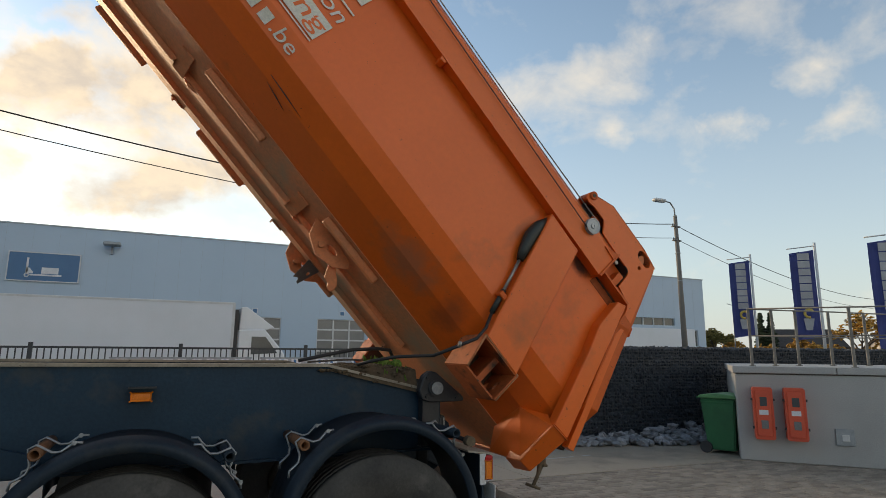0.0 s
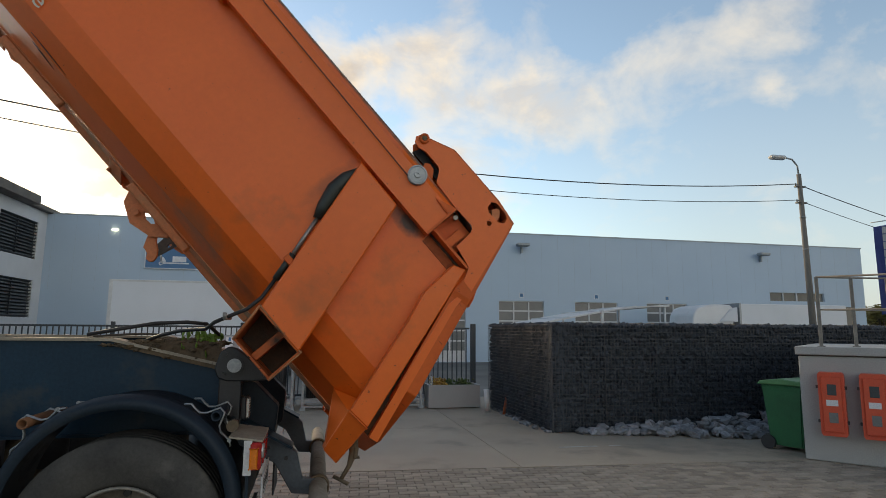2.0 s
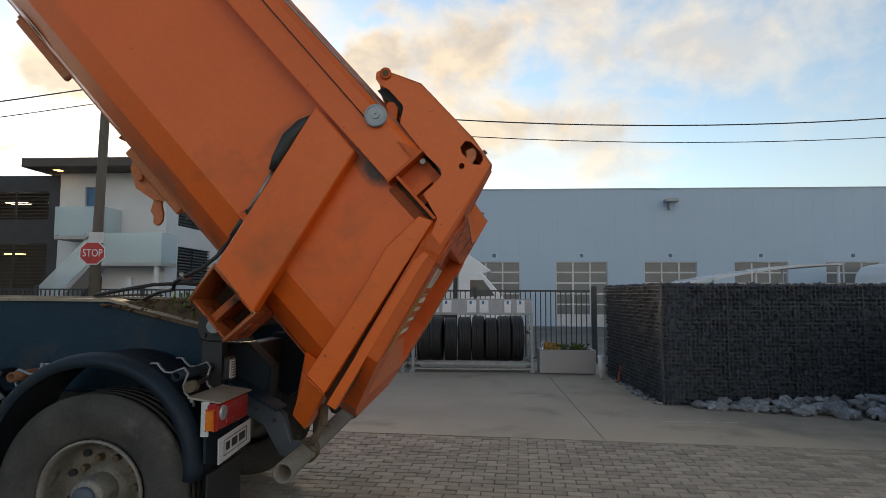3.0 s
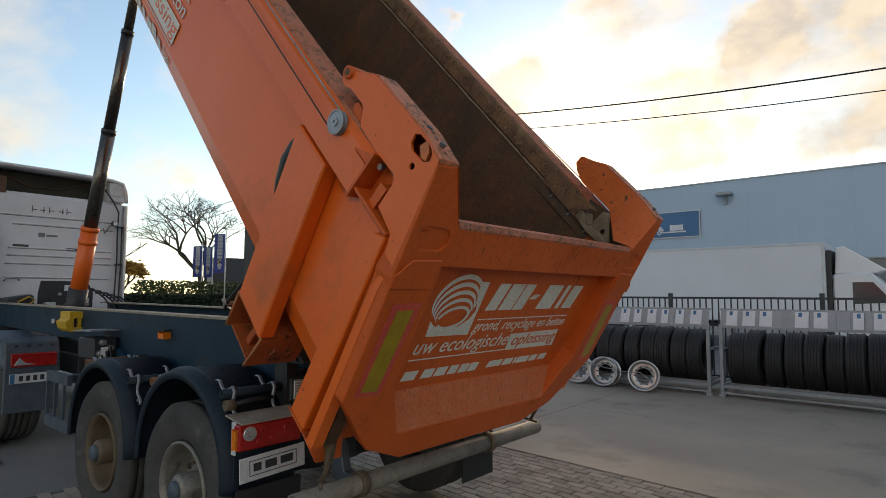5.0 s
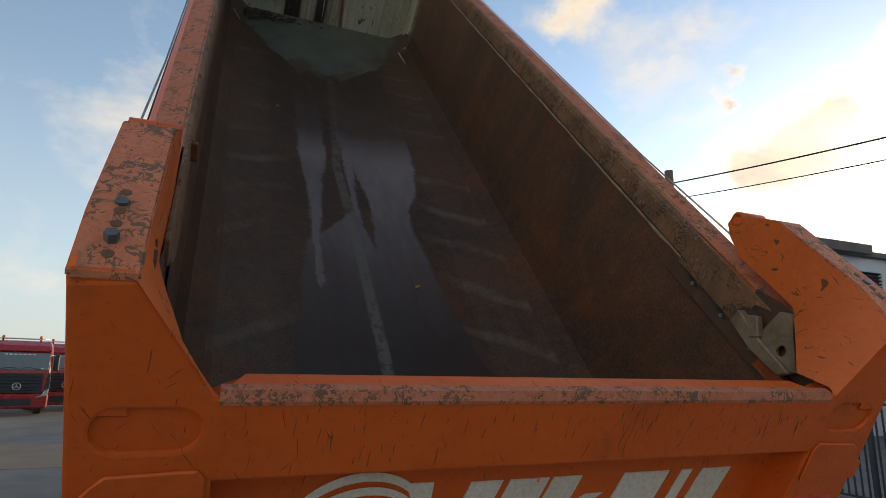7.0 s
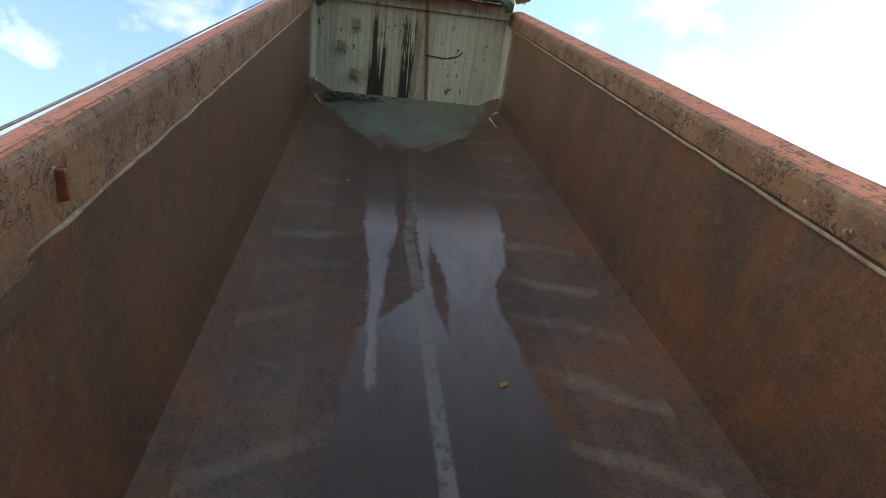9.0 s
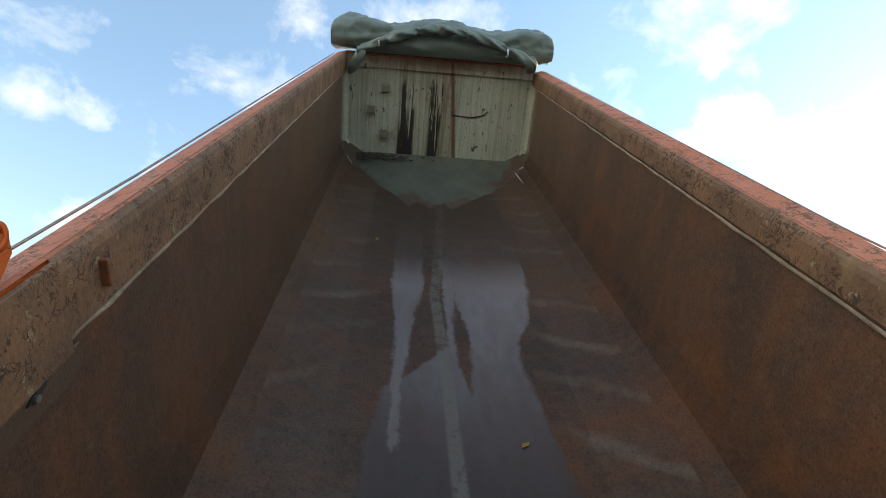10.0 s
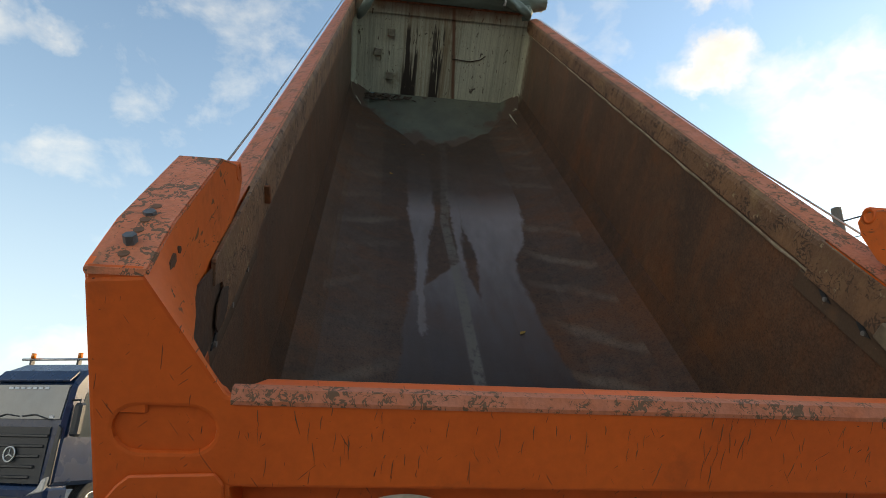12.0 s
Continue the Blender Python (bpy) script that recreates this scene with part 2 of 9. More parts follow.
    if bump:
        bp = node(t, "ShaderNodeBump", Strength=bump, Distance=0.01)
        link(t, n2.outputs[0], bp.inputs["Height"])
        link(t, bp.outputs[0], b.inputs["Normal"])
    return m


def glass_mat(name, tint=(0.8, 0.85, 0.86), rough=0.02, through_amount=0.75):
    m = bpy.data.materials.new(name)
    m.use_nodes = True
    t = m.node_tree
    b = t.nodes["Principled BSDF"]
    b.inputs["Base Color"].default_value = (*tint, 1)
    b.inputs["Roughness"].default_value = rough
    b.inputs["Transmission Weight"].default_value = through_amount
    b.inputs["IOR"].default_value = 1.45
    return m


def glow_mat(name, col, strength):
    m = bpy.data.materials.new(name)
    m.use_nodes = True
    b = m.node_tree.nodes["Principled BSDF"]
    b.inputs["Base Color"].default_value = (*col, 1)
    b.inputs["Emission Color"].default_value = (*col, 1)
    b.inputs["Emission Strength"].default_value = strength
    return m


ORANGE = (0.84, 0.150, 0.018)
M = dict(
    orange=mat("orange_paint", ORANGE, (0.76, 0.130, 0.016), 0.9, 0.35, bump=0.015, grain=25, chips=((0.05, 0.024, 0.015), 38, 0.685), dirt=((0.50, 0.115, 0.025), 1.3, 0.58, 0.10), fv=0.03, spec=0.45),
    orange_low=mat("dusty_orange_paint", (0.66, 0.185, 0.058), (0.58, 0.225, 0.100), 1.6, 0.6, bump=0.08, grain=40, chips=((0.10, 0.05, 0.03), 16, 0.70), dirt=((0.42, 0.25, 0.145), 1.8, 0.52, 0.25)),
    orange_worn=mat("scratched_orange_paint", (0.68, 0.122, 0.020), (0.57, 0.096, 0.016), 1.8, 0.45, fv=0.06, bump=0.05, grain=35, chips=((0.05, 0.026, 0.018), 55, 0.70), dirt=((0.38, 0.078, 0.02), 3.5, 0.60, 0.12), spec=0.30, scratch=((0.06, 0.03, 0.018), 0.742)),
    orange_peel=mat("peeling_orange_rim", (0.47, 0.158, 0.086), (0.46, 0.130, 0.055), 9, 0.65, bump=0.3, grain=60, chips=((0.13, 0.066, 0.036), 38, 0.66), crack=((0.15, 0.082, 0.046), 64, 0.34, 0.48), dirt=((0.18, 0.10, 0.055), 9, 0.66, 0.1)),
    cap_peel=mat("flaking_arm_cap", (0.60, 0.185, 0.090), (0.54, 0.150, 0.062), 11, 0.6, bump=0.35, grain=60, chips=((0.17, 0.085, 0.048), 62, 0.615), crack=((0.17, 0.095, 0.055), 46, 0.30, 0.47), dirt=((0.24, 0.12, 0.062), 7, 0.62, 0.1)),
    ledge=mat("scuffed_pale_orange", (0.60, 0.120, 0.028), (0.58, 0.165, 0.065), 9, 0.6, bump=0.2, grain=60, chips=((0.18, 0.06, 0.03), 30, 0.655), scratch=((0.16, 0.06, 0.03), 0.69), dirt=((0.60, 0.25, 0.14), 9, 0.60, 0.1)),
    rust_rail=mat("rusty_inner_rail", (0.245, 0.122, 0.056), (0.135, 0.070, 0.037), 5, 0.66, bump=0.5, grain=55, chips=((0.34, 0.255, 0.15), 20, 0.64), dirt=((0.30, 0.185, 0.085), 2.6, 0.56, 0.1), crack=((0.075, 0.042, 0.026), 36, 0.22, 0.48)),
    rust=mat("worn_brown_steel", (0.165, 0.080, 0.040), (0.100, 0.055, 0.033), 2.2, 0.60, bump=0.12, grain=90, dirt=((0.22, 0.098, 0.045), 1.3, 0.54, 0.1), chips=((0.07, 0.045, 0.03), 18, 0.72), spec=0.3),
    rust_catch=mat("rust_red_plate", (0.26, 0.085, 0.028), (0.17, 0.065, 0.03), 30, 0.7, bump=0.3),
    weld=mat("weld_seam", (0.42, 0.34, 0.24), (0.24, 0.17, 0.11), 20, 0.7, bump=0.6, grain=90),
    dark_paint=mat("blue_grey_chassis_paint", (0.010, 0.036, 0.064), (0.007, 0.025, 0.045), 2, 0.45, bump=0.10, grain=50, dirt=((0.034, 0.046, 0.054), 3.4, 0.56, 0.2), chips=((0.085, 0.085, 0.078), 26, 0.725), spec=0.22),
    black=mat("black_plastic", (0.018, 0.021, 0.025), (0.030, 0.032, 0.035), 5, 0.5, bump=0.12, grain=80, dirt=((0.07, 0.068, 0.062), 4, 0.64, 0.2)),
    mud=mat("mudguard_plastic", (0.012, 0.022, 0.033), (0.019, 0.030, 0.042), 3, 0.5, bump=0.10, grain=60, dirt=((0.036, 0.041, 0.042), 3.5, 0.58, 0.3), spec=0.18),
    rubber=mat("tyre_rubber", (0.048, 0.047, 0.045), (0.080, 0.077, 0.071), 4, 0.85, bump=0.25, grain=60, dirt=((0.135, 0.128, 0.115), 3, 0.58, 0.1), spec=0.2),
    flange=mat("worn_pale_flange", (0.34, 0.30, 0.235), (0.21, 0.18, 0.14), 5, 0.7, bump=0.15, grain=60, chips=((0.09, 0.075, 0.06), 22, 0.66)),
    rubber_new=mat("new_tyre_rubber", (0.014, 0.014, 0.015), (0.022, 0.022, 0.023), 6, 0.62, bump=0.2, grain=60),
    rim=mat("grey_steel_rim", (0.27, 0.25, 0.215), (0.18, 0.165, 0.14), 7, 0.55, metal=0.4, bump=0.15, grain=60, dirt=((0.08, 0.06, 0.045), 5, 0.55, 0.2)),
    rim_rust=mat("brown_dusty_rim", (0.16, 0.115, 0.07), (0.11, 0.08, 0.05), 7, 0.7, metal=0.2, bump=0.2, grain=60),
    alloy=mat("silver_alloy", (0.62, 0.63, 0.63), (0.48, 0.49, 0.49), 5, 0.33, metal=0.85, bump=0.05, grain=60),
    zinc=mat("galvanised_steel", (0.36, 0.39, 0.41), (0.27, 0.295, 0.31), 9, 0.5, metal=0.55, bump=0.08, grain=90),
    steel=mat("bare_steel", (0.36, 0.35, 0.33), (0.25, 0.24, 0.22), 6, 0.45, metal=0.7, bump=0.1, grain=80, dirt=((0.13, 0.09, 0.06), 6, 0.58, 0.2)),
    white=mat("white_vehicle_paint", (0.74, 0.76, 0.78), (0.66, 0.68, 0.70), 1.2, 0.32, bump=0.0, grain=20, fv=0.01, dirt=((0.50, 0.49, 0.46), 1.7, 0.62, 0.2)),
    white_box=mat("white_box_panel", (0.66, 0.70, 0.75), (0.61, 0.65, 0.69), 0.6, 0.45, bump=0.0, grain=20, fv=0.01),
    blue_box=mat("dark_olive_lining", (0.055, 0.052, 0.036), (0.035, 0.033, 0.026), 2, 0.8, bump=0.1),
    red_lens=mat("red_lens", (0.42, 0.018, 0.015), (0.30, 0.012, 0.010), 12, 0.18, bump=0.2, grain=160),
    amber=mat("amber_lens", (0.75, 0.20, 0.015), (0.60, 0.15, 0.01), 12, 0.2, bump=0.2, grain=160),
    clear_lens=mat("clear_lens", (0.62, 0.63, 0.62), (0.45, 0.46, 0.46), 20, 0.12, metal=0.5, bump=0.2, grain=160),
    letter=mat("cream_lettering", (0.72, 0.70, 0.62), (0.62, 0.59, 0.50), 3, 0.5, bump=0.05, chips=(ORANGE, 14, 0.66)),
    refl_red=mat("red_reflective_tape", (0.66, 0.085, 0.055), (0.58, 0.07, 0.05), 8, 0.4, bump=0.05),
    refl_yel=mat("yellow_reflective_tape", (0.40, 0.27, 0.010), (0.33, 0.215, 0.008), 8, 0.35, bump=0.05, chips=((0.16, 0.10, 0.02), 20, 0.70)),
    yellow=mat("yellow_plastic", (0.62, 0.38, 0.02), (0.50, 0.30, 0.02), 6, 0.5, bump=0.05),
    rust_end=mat("plain_brown_strip", (0.115, 0.066, 0.036), (0.075, 0.045, 0.027), 3.5, 0.62, bump=0.2, grain=80, dirt=((0.17, 0.088, 0.042), 3.5, 0.58, 0.1), chips=((0.28, 0.21, 0.14), 30, 0.68)),
    pipe_steel=mat("dull_scuffed_pipe", (0.23, 0.205, 0.17), (0.15, 0.13, 0.105), 5, 0.7, metal=0.1, bump=0.2, grain=50, dirt=((0.09, 0.07, 0.05), 6, 0.58, 0.1)),
    guard_blue=mat("worn_blue_grey_steel", (0.075, 0.098, 0.122), (0.050, 0.066, 0.084), 5, 0.5, bump=0.1, grain=60, dirt=((0.05, 0.055, 0.06), 5, 0.6, 0.1)),
    # grimy orange, also darkened for the shade of the hinge box
    orange_grimy_shade=mat("grimy_shaded_orange_steel", (0.46, 0.10, 0.025), (0.33, 0.08, 0.025), 5, 0.6, bump=0.15, grain=50, dirt=((0.05, 0.035, 0.026), 6, 0.52, 0.2), chips=((0.04, 0.03, 0.022), 20, 0.66), spec=0.3),
    screen=mat("truck_windscreen", (0.075, 0.092, 0.100), (0.050, 0.062, 0.068), 1.5, 0.13, bump=0.0, spec=1.0, coat=0.5),
    tarp=mat("green_tarpaulin", (0.135, 0.172, 0.147), (0.185, 0.220, 0.190), 3, 0.40, bump=0.1, grain=60, dirt=((0.15, 0.16, 0.13), 3, 0.62, 0.1)),
    soil=mat("mossy_soil", (0.125, 0.088, 0.052), (0.075, 0.055, 0.034), 14, 0.95, bump=0.8, grain=45),
    moss=mat("moss_green", (0.15, 0.26, 0.035), (0.07, 0.13, 0.02), 20, 0.85, bump=0.3),
    cladding=mat("pale_blue_cladding", (0.395, 0.520, 0.640), (0.375, 0.495, 0.615), 0.35, 0.45, bump=0.0, grain=10, fv=0.01),
    cladding_trim=mat("cladding_trim", (0.36, 0.42, 0.47), None, 1, 0.5, bump=0.02),
    glass_dark=mat("dark_window_glass", (0.055, 0.065, 0.07), (0.10, 0.11, 0.11), 0.6, 0.10, bump=0.0),
    glass_grey=mat("grey_door_pane", (0.20, 0.205, 0.205), (0.15, 0.155, 0.155), 0.8, 0.22, bump=0.0),
    frame_white=mat("white_door_frame", (0.62, 0.64, 0.65), None, 2, 0.45, bump=0.02),
    beige=mat("beige_inner_wall", (0.36, 0.30, 0.17), (0.30, 0.25, 0.14), 1, 0.7),
    # near-black colour in place of the shade inside the buildings
    hall_shade=mat("shaded_inside_sheet", (0.04, 0.038, 0.035), None, 1, 0.8),
    sign_blue=mat("blue_sign_board", (0.045, 0.160, 0.320), (0.04, 0.14, 0.29), 1.5, 0.4, bump=0.01),
    sign_white=mat("white_sign_print", (0.70, 0.74, 0.78), None, 2, 0.45, bump=0.01),
    flag_blue=mat("blue_flag_cloth", (0.085, 0.115, 0.330), (0.07, 0.095, 0.28), 1.5, 0.7, bump=0.05),
    flag_grey=mat("grey_flag_print", (0.42, 0.43, 0.45), None, 2, 0.7),
    flag_yellow=mat("yellow_flag_print", (0.62, 0.45, 0.10), None, 2, 0.7),
    stucco=mat("white_stucco", (0.66, 0.67, 0.68), (0.60, 0.61, 0.62), 0.8, 0.8, bump=0.05, grain=60, fv=0.03),
    black_clad=mat("black_facade_boards", (0.032, 0.032, 0.034), (0.024, 0.024, 0.026), 1.5, 0.55, bump=0.05),
    roof_brown=mat("brown_roof_edge", (0.085, 0.065, 0.055), None, 2, 0.6),
    louver=mat("dark_louver", (0.030, 0.031, 0.033), None, 3, 0.5, bump=0.02),
    fence=mat("anthracite_fence_coat", (0.030, 0.040, 0.050), (0.024, 0.032, 0.040), 3, 0.42, bump=0.03),
    stone_dark=mat("dark_basalt", (0.040, 0.054, 0.072), (0.024, 0.033, 0.046), 14, 0.75, bump=0.5, grain=60, rand=0.45, island=True),
    stone_pale=mat("pale_rubble", (0.25, 0.265, 0.285), (0.15, 0.16, 0.175), 12, 0.85, bump=0.8, grain=30, rand=0.35, island=True),
    wire=mat("black_wire", (0.062, 0.070, 0.082), None, 5, 0.5, metal=0.2, bump=0.0),
    concrete=mat("yard_concrete", (0.365, 0.308, 0.240), (0.292, 0.246, 0.194), 0.5, 0.74, bump=0.35, grain=60, dirt=((0.190, 0.168, 0.140), 0.7, 0.54, 0.0), chips=((0.10, 0.09, 0.078), 34, 0.66)),
    asphalt=mat("grey_yard_asphalt", (0.162, 0.154, 0.141), (0.108, 0.103, 0.096), 0.5, 0.72, bump=0.4, grain=70, dirt=((0.062, 0.059, 0.055), 0.6, 0.55, -0.15), chips=((0.20, 0.19, 0.175), 40, 0.68)),
    tan=mat("tan_paving_strip", (0.235, 0.185, 0.13), (0.19, 0.15, 0.11), 1.2, 0.85, bump=0.3, grain=40),
    bed=mat("sand_joint", (0.105, 0.094, 0.080), (0.08, 0.072, 0.06), 6, 0.95, bump=0.4),
    bed_dark=mat("dark_joint_earth", (0.035, 0.031, 0.027), (0.022, 0.020, 0.018), 9, 0.95, bump=0.4),
    paver=mat("brown_grey_paver", (0.305, 0.256, 0.203), (0.215, 0.182, 0.148), 4, 0.8, bump=0.4, grain=60, rand=0.24),
    paver_far=mat("brown_grey_paver_far", (0.305, 0.256, 0.203), (0.215, 0.182, 0.148), 4, 0.8, bump=0.4, grain=60, rand=0.24, island=True),
    block=mat("precast_concrete", (0.395, 0.395, 0.385), (0.34, 0.34, 0.33), 1.0, 0.75, bump=0.15, grain=60, dirt=((0.36, 0.35, 0.33), 1.5, 0.6, 0.0)),
    ext=mat("red_orange_box", (0.68, 0.098, 0.045), (0.60, 0.08, 0.038), 3, 0.4, bump=0.03),
    bin=mat("green_bin_plastic", (0.020, 0.145, 0.060), (0.016, 0.115, 0.05), 3, 0.4, bump=0.05),
    bin_lid=mat("light_green_lid", (0.09, 0.27, 0.11), None, 3, 0.4, bump=0.05),
    rail_grey=mat("weathered_grey_rail", (0.24, 0.225, 0.20), (0.17, 0.16, 0.145), 9, 0.6, metal=0.2, bump=0.1),
    pole=mat("weathered_concrete_pole", (0.20, 0.185, 0.165), (0.15, 0.14, 0.125), 2, 0.85, bump=0.2, stretch=(1, 1, 0.3)),
    wood_pole=mat("grey_timber_pole", (0.145, 0.12, 0.095), (0.10, 0.085, 0.068), 3, 0.85, bump=0.3, stretch=(1, 1, 0.15)),
    cable=mat("black_cable", (0.02, 0.02, 0.022), None, 5, 0.6, bump=0.0),
    hose=mat("green_black_hose", (0.022, 0.030, 0.026), None, 5, 0.5, bump=0.05),
    leaf_yellow=mat("autumn_leaf", (0.42, 0.24, 0.035), (0.30, 0.15, 0.03), 3, 0.8, bump=0.0, rand=0.4, island=True),
    leaf_olive=mat("dense_olive_leaf", (0.190, 0.160, 0.042), (0.130, 0.115, 0.032), 3, 0.8, bump=0.0, rand=0.45, island=True),
    leaf_green=mat("olive_leaf", (0.070, 0.100, 0.026), (0.05, 0.075, 0.02), 3, 0.8, bump=0.0, rand=0.4, island=True),
    bark=mat("tree_bark", (0.075, 0.060, 0.048), None, 6, 0.9, bump=0.4),
    hedge=mat("clipped_hedge", (0.020, 0.038, 0.016), (0.014, 0.026, 0.012), 3, 0.9, bump=0.6, grain=14, rand=0.4, island=True),
    plastic_white=mat("white_plastic", (0.62, 0.63, 0.63), None, 3, 0.45, bump=0.02),
    paper=mat("paper_sheet", (0.70, 0.71, 0.72), (0.60, 0.61, 0.63), 3, 0.6, bump=0.02),
    truck_red=mat("red_truck_paint", (0.36, 0.022, 0.018), (0.30, 0.018, 0.015), 2, 0.28, bump=0.02, coat=0.3),
    truck_blue=mat("dark_blue_truck_paint", (0.007, 0.026, 0.075), (0.005, 0.019, 0.055), 2, 0.28, bump=0.0, spec=0.4, coat=0.12),
    roof_tile=mat("dark_roof_tile", (0.050, 0.044, 0.042), (0.036, 0.032, 0.03), 4, 0.8, bump=0.3),
    brick_wall=mat("pale_house_wall", (0.40, 0.37, 0.34), None, 2, 0.85, bump=0.2),
    stop_red=mat("stop_sign_red", (0.50, 0.030, 0.030), None, 3, 0.4, bump=0.0),
    chalk=mat("white_road_paint", (0.50, 0.50, 0.48), (0.30, 0.29, 0.27), 9, 0.8, bump=0.1),
    pipe_orange=mat("orange_pipe", (0.50, 0.11, 0.03), None, 3, 0.5, bump=0.02),
    chrome=mat("dull_chrome_rod", (0.16, 0.15, 0.13), (0.10, 0.095, 0.085), 3, 0.28, metal=0.8, bump=0.03),
    membrane=mat("pale_tent_roof", (0.62, 0.62, 0.62), (0.55, 0.55, 0.55), 1.0, 0.5, bump=0.03),
)
M["glass"] = glass_mat("clear_glass")
M["glass_blue"] = glass_mat("balcony_glass", (0.72, 0.84, 0.86), 0.03, 0.6)
M["lamp_on"] = glow_mat("wall_lamp_light", (1.0, 0.88, 0.65), 3.5)
M["lamp_warm"] = glow_mat("office_lamp_light", (1.0, 0.62, 0.28), 2.5)


# ---------------- mesh helpers ----------------
def part(name, bm, material, parent=None, label="", smooth=False):
    """Link a bmesh as one mesh object under a thing or a part."""
    me = bpy.data.meshes.new(name)
    bmesh.ops.recalc_face_normals(bm, faces=bm.faces)
    if smooth:
        for f in bm.faces:
            f.smooth = True
    bm.to_mesh(me)
    bm.free()
    return mesh_part(name, me, material, parent, label)


def mesh_part(name, me, material, parent=None, label=""):
    if not me.materials:
        me.materials.append(M[material])
    ob = new(name, me)
    if parent is not None:
        ob.parent = parent
    if label:
        tagged(ob, label)
    return ob


def thing(name, label, category, at=(0, 0, 0), group="", kind="", m=None):
    ob = new(name)
    ob.matrix_world = m if m is not None else Matrix.Translation(at)
    return tagged(ob, label, category, group, kind)


def merge(bm, tmp):
    me = bpy.data.meshes.new("tmp")
    tmp.to_mesh(me)
    tmp.free()
    bm.from_mesh(me)
    bpy.data.meshes.remove(me)


def box(x0, x1, y0, y1, z0, z1, bevel=0.0, bm=None, turn=None, seg=1):
    t = bmesh.new()
    bmesh.ops.create_cube(t, size=1)
    for v in t.verts:
        v.co = Vector(((x0 + x1) / 2 + v.co.x * (x1 - x0), (y0 + y1) / 2 + v.co.y * (y1 - y0), (z0 + z1) / 2 + v.co.z * (z1 - z0)))
    if bevel:
        bmesh.ops.bevel(t, geom=list(t.edges), offset=bevel, segments=seg, affect="EDGES", profile=0.5)
    if turn is not None:
        bmesh.ops.transform(t, matrix=turn, verts=t.verts)
    if bm is None:
        return t
    merge(bm, t)
    return bm


def cyl(p0, p1, r0, r1=None, n=16, bm=None, caps=True):
    p0, p1 = Vector(p0), Vector(p1)
    r1 = r0 if r1 is None else r1
    bm = bm or bmesh.new()
    d = (p1 - p0).normalized()
    a = d.orthogonal().normalized()
    b = d.cross(a)
    rings = []
    for p, r in ((p0, r0), (p1, r1)):
        rings.append([bm.verts.new(p + (a * math.cos(k * math.tau / n) + b * math.sin(k * math.tau / n)) * r) for k in range(n)])
    for k in range(n):
        f = bm.faces.new((rings[0][k], rings[0][(k + 1) % n], rings[1][(k + 1) % n], rings[1][k]))
        f.smooth = n > 7
    if caps:
        bm.faces.new(rings[0][::-1])
        bm.faces.new(rings[1])
    return bm


def tube(points, r, n=8, bm=None, caps=True):
    """A round pipe along points; r one radius or one for each."""
    bm = bm or bmesh.new()
    pts = [Vector(p) for p in points]
    rs = r if isinstance(r, (list, tuple)) else [r] * len(pts)
    rings = []
    side = None
    for k, p in enumerate(pts):
        d = (pts[min(k + 1, len(pts) - 1)] - pts[max(k - 1, 0)]).normalized()
        side = d.orthogonal().normalized() if side is None else (side - d * side.dot(d)).normalized()
        b = d.cross(side)
        rings.append([bm.verts.new(p + (side * math.cos(j * math.tau / n) + b * math.sin(j * math.tau / n)) * rs[k]) for j in range(n)])
    for r0, r1 in zip(rings, rings[1:]):
        for j in range(n):
            f = bm.faces.new((r0[j], r0[(j + 1) % n], r1[(j + 1) % n], r1[j]))
            f.smooth = True
    if caps:
        bm.faces.new(rings[0][::-1])
        bm.faces.new(rings[-1])
    return bm


def prism(pts, axis, a0, a1, bm=None, bevel=0.0):
    """A flat outline, pushed along an axis. axis x: (y, z); y: (x, z); z: (x, y)."""
    t = bmesh.new()

    def at(p, a):
        return {"x": (a, p[0], p[1]), "y": (p[0], a, p[1]), "z": (p[0], p[1], a)}[axis]
    lo = [t.verts.new(at(p, a0)) for p in pts]
    hi = [t.verts.new(at(p, a1)) for p in pts]
    n = len(pts)
    t.faces.new(lo)
    t.faces.new(hi[::-1])
    for k in range(n):
        t.faces.new((lo[k], hi[k], hi[(k + 1) % n], lo[(k + 1) % n]))
    bmesh.ops.recalc_face_normals(t, faces=t.faces)
    if bevel:
        bmesh.ops.bevel(t, geom=list(t.edges), offset=bevel, segments=1, affect="EDGES", profile=0.5)
    if bm is None:
        return t
    merge(bm, t)
    return bm


def plate(outer, holes, axis, a0, a1):
    """A plate with holes cut through it."""
    t = bmesh.new()

    def at(p, a):
        return {"x": (a, p[0], p[1]), "y": (p[0], a, p[1]), "z": (p[0], p[1], a)}[axis]
    loops = [outer, *holes]
    edges, sides = [], []
    for lp in loops:
        vs = [t.verts.new(at(p, a0)) for p in lp]
        for k in range(len(vs)):
            edges.append(t.edges.new((vs[k], vs[(k + 1) % len(vs)])))
    bmesh.ops.triangle_fill(t, use_beauty=True, use_dissolve=False, edges=edges)
    got = bmesh.ops.extrude_face_region(t, geom=list(t.faces))
    shift = Vector(at((0, 0), a1)) - Vector(at((0, 0), a0))
    bmesh.ops.translate(t, vec=shift, verts=[g for g in got["geom"] if isinstance(g, bmesh.types.BMVert)])
    return t


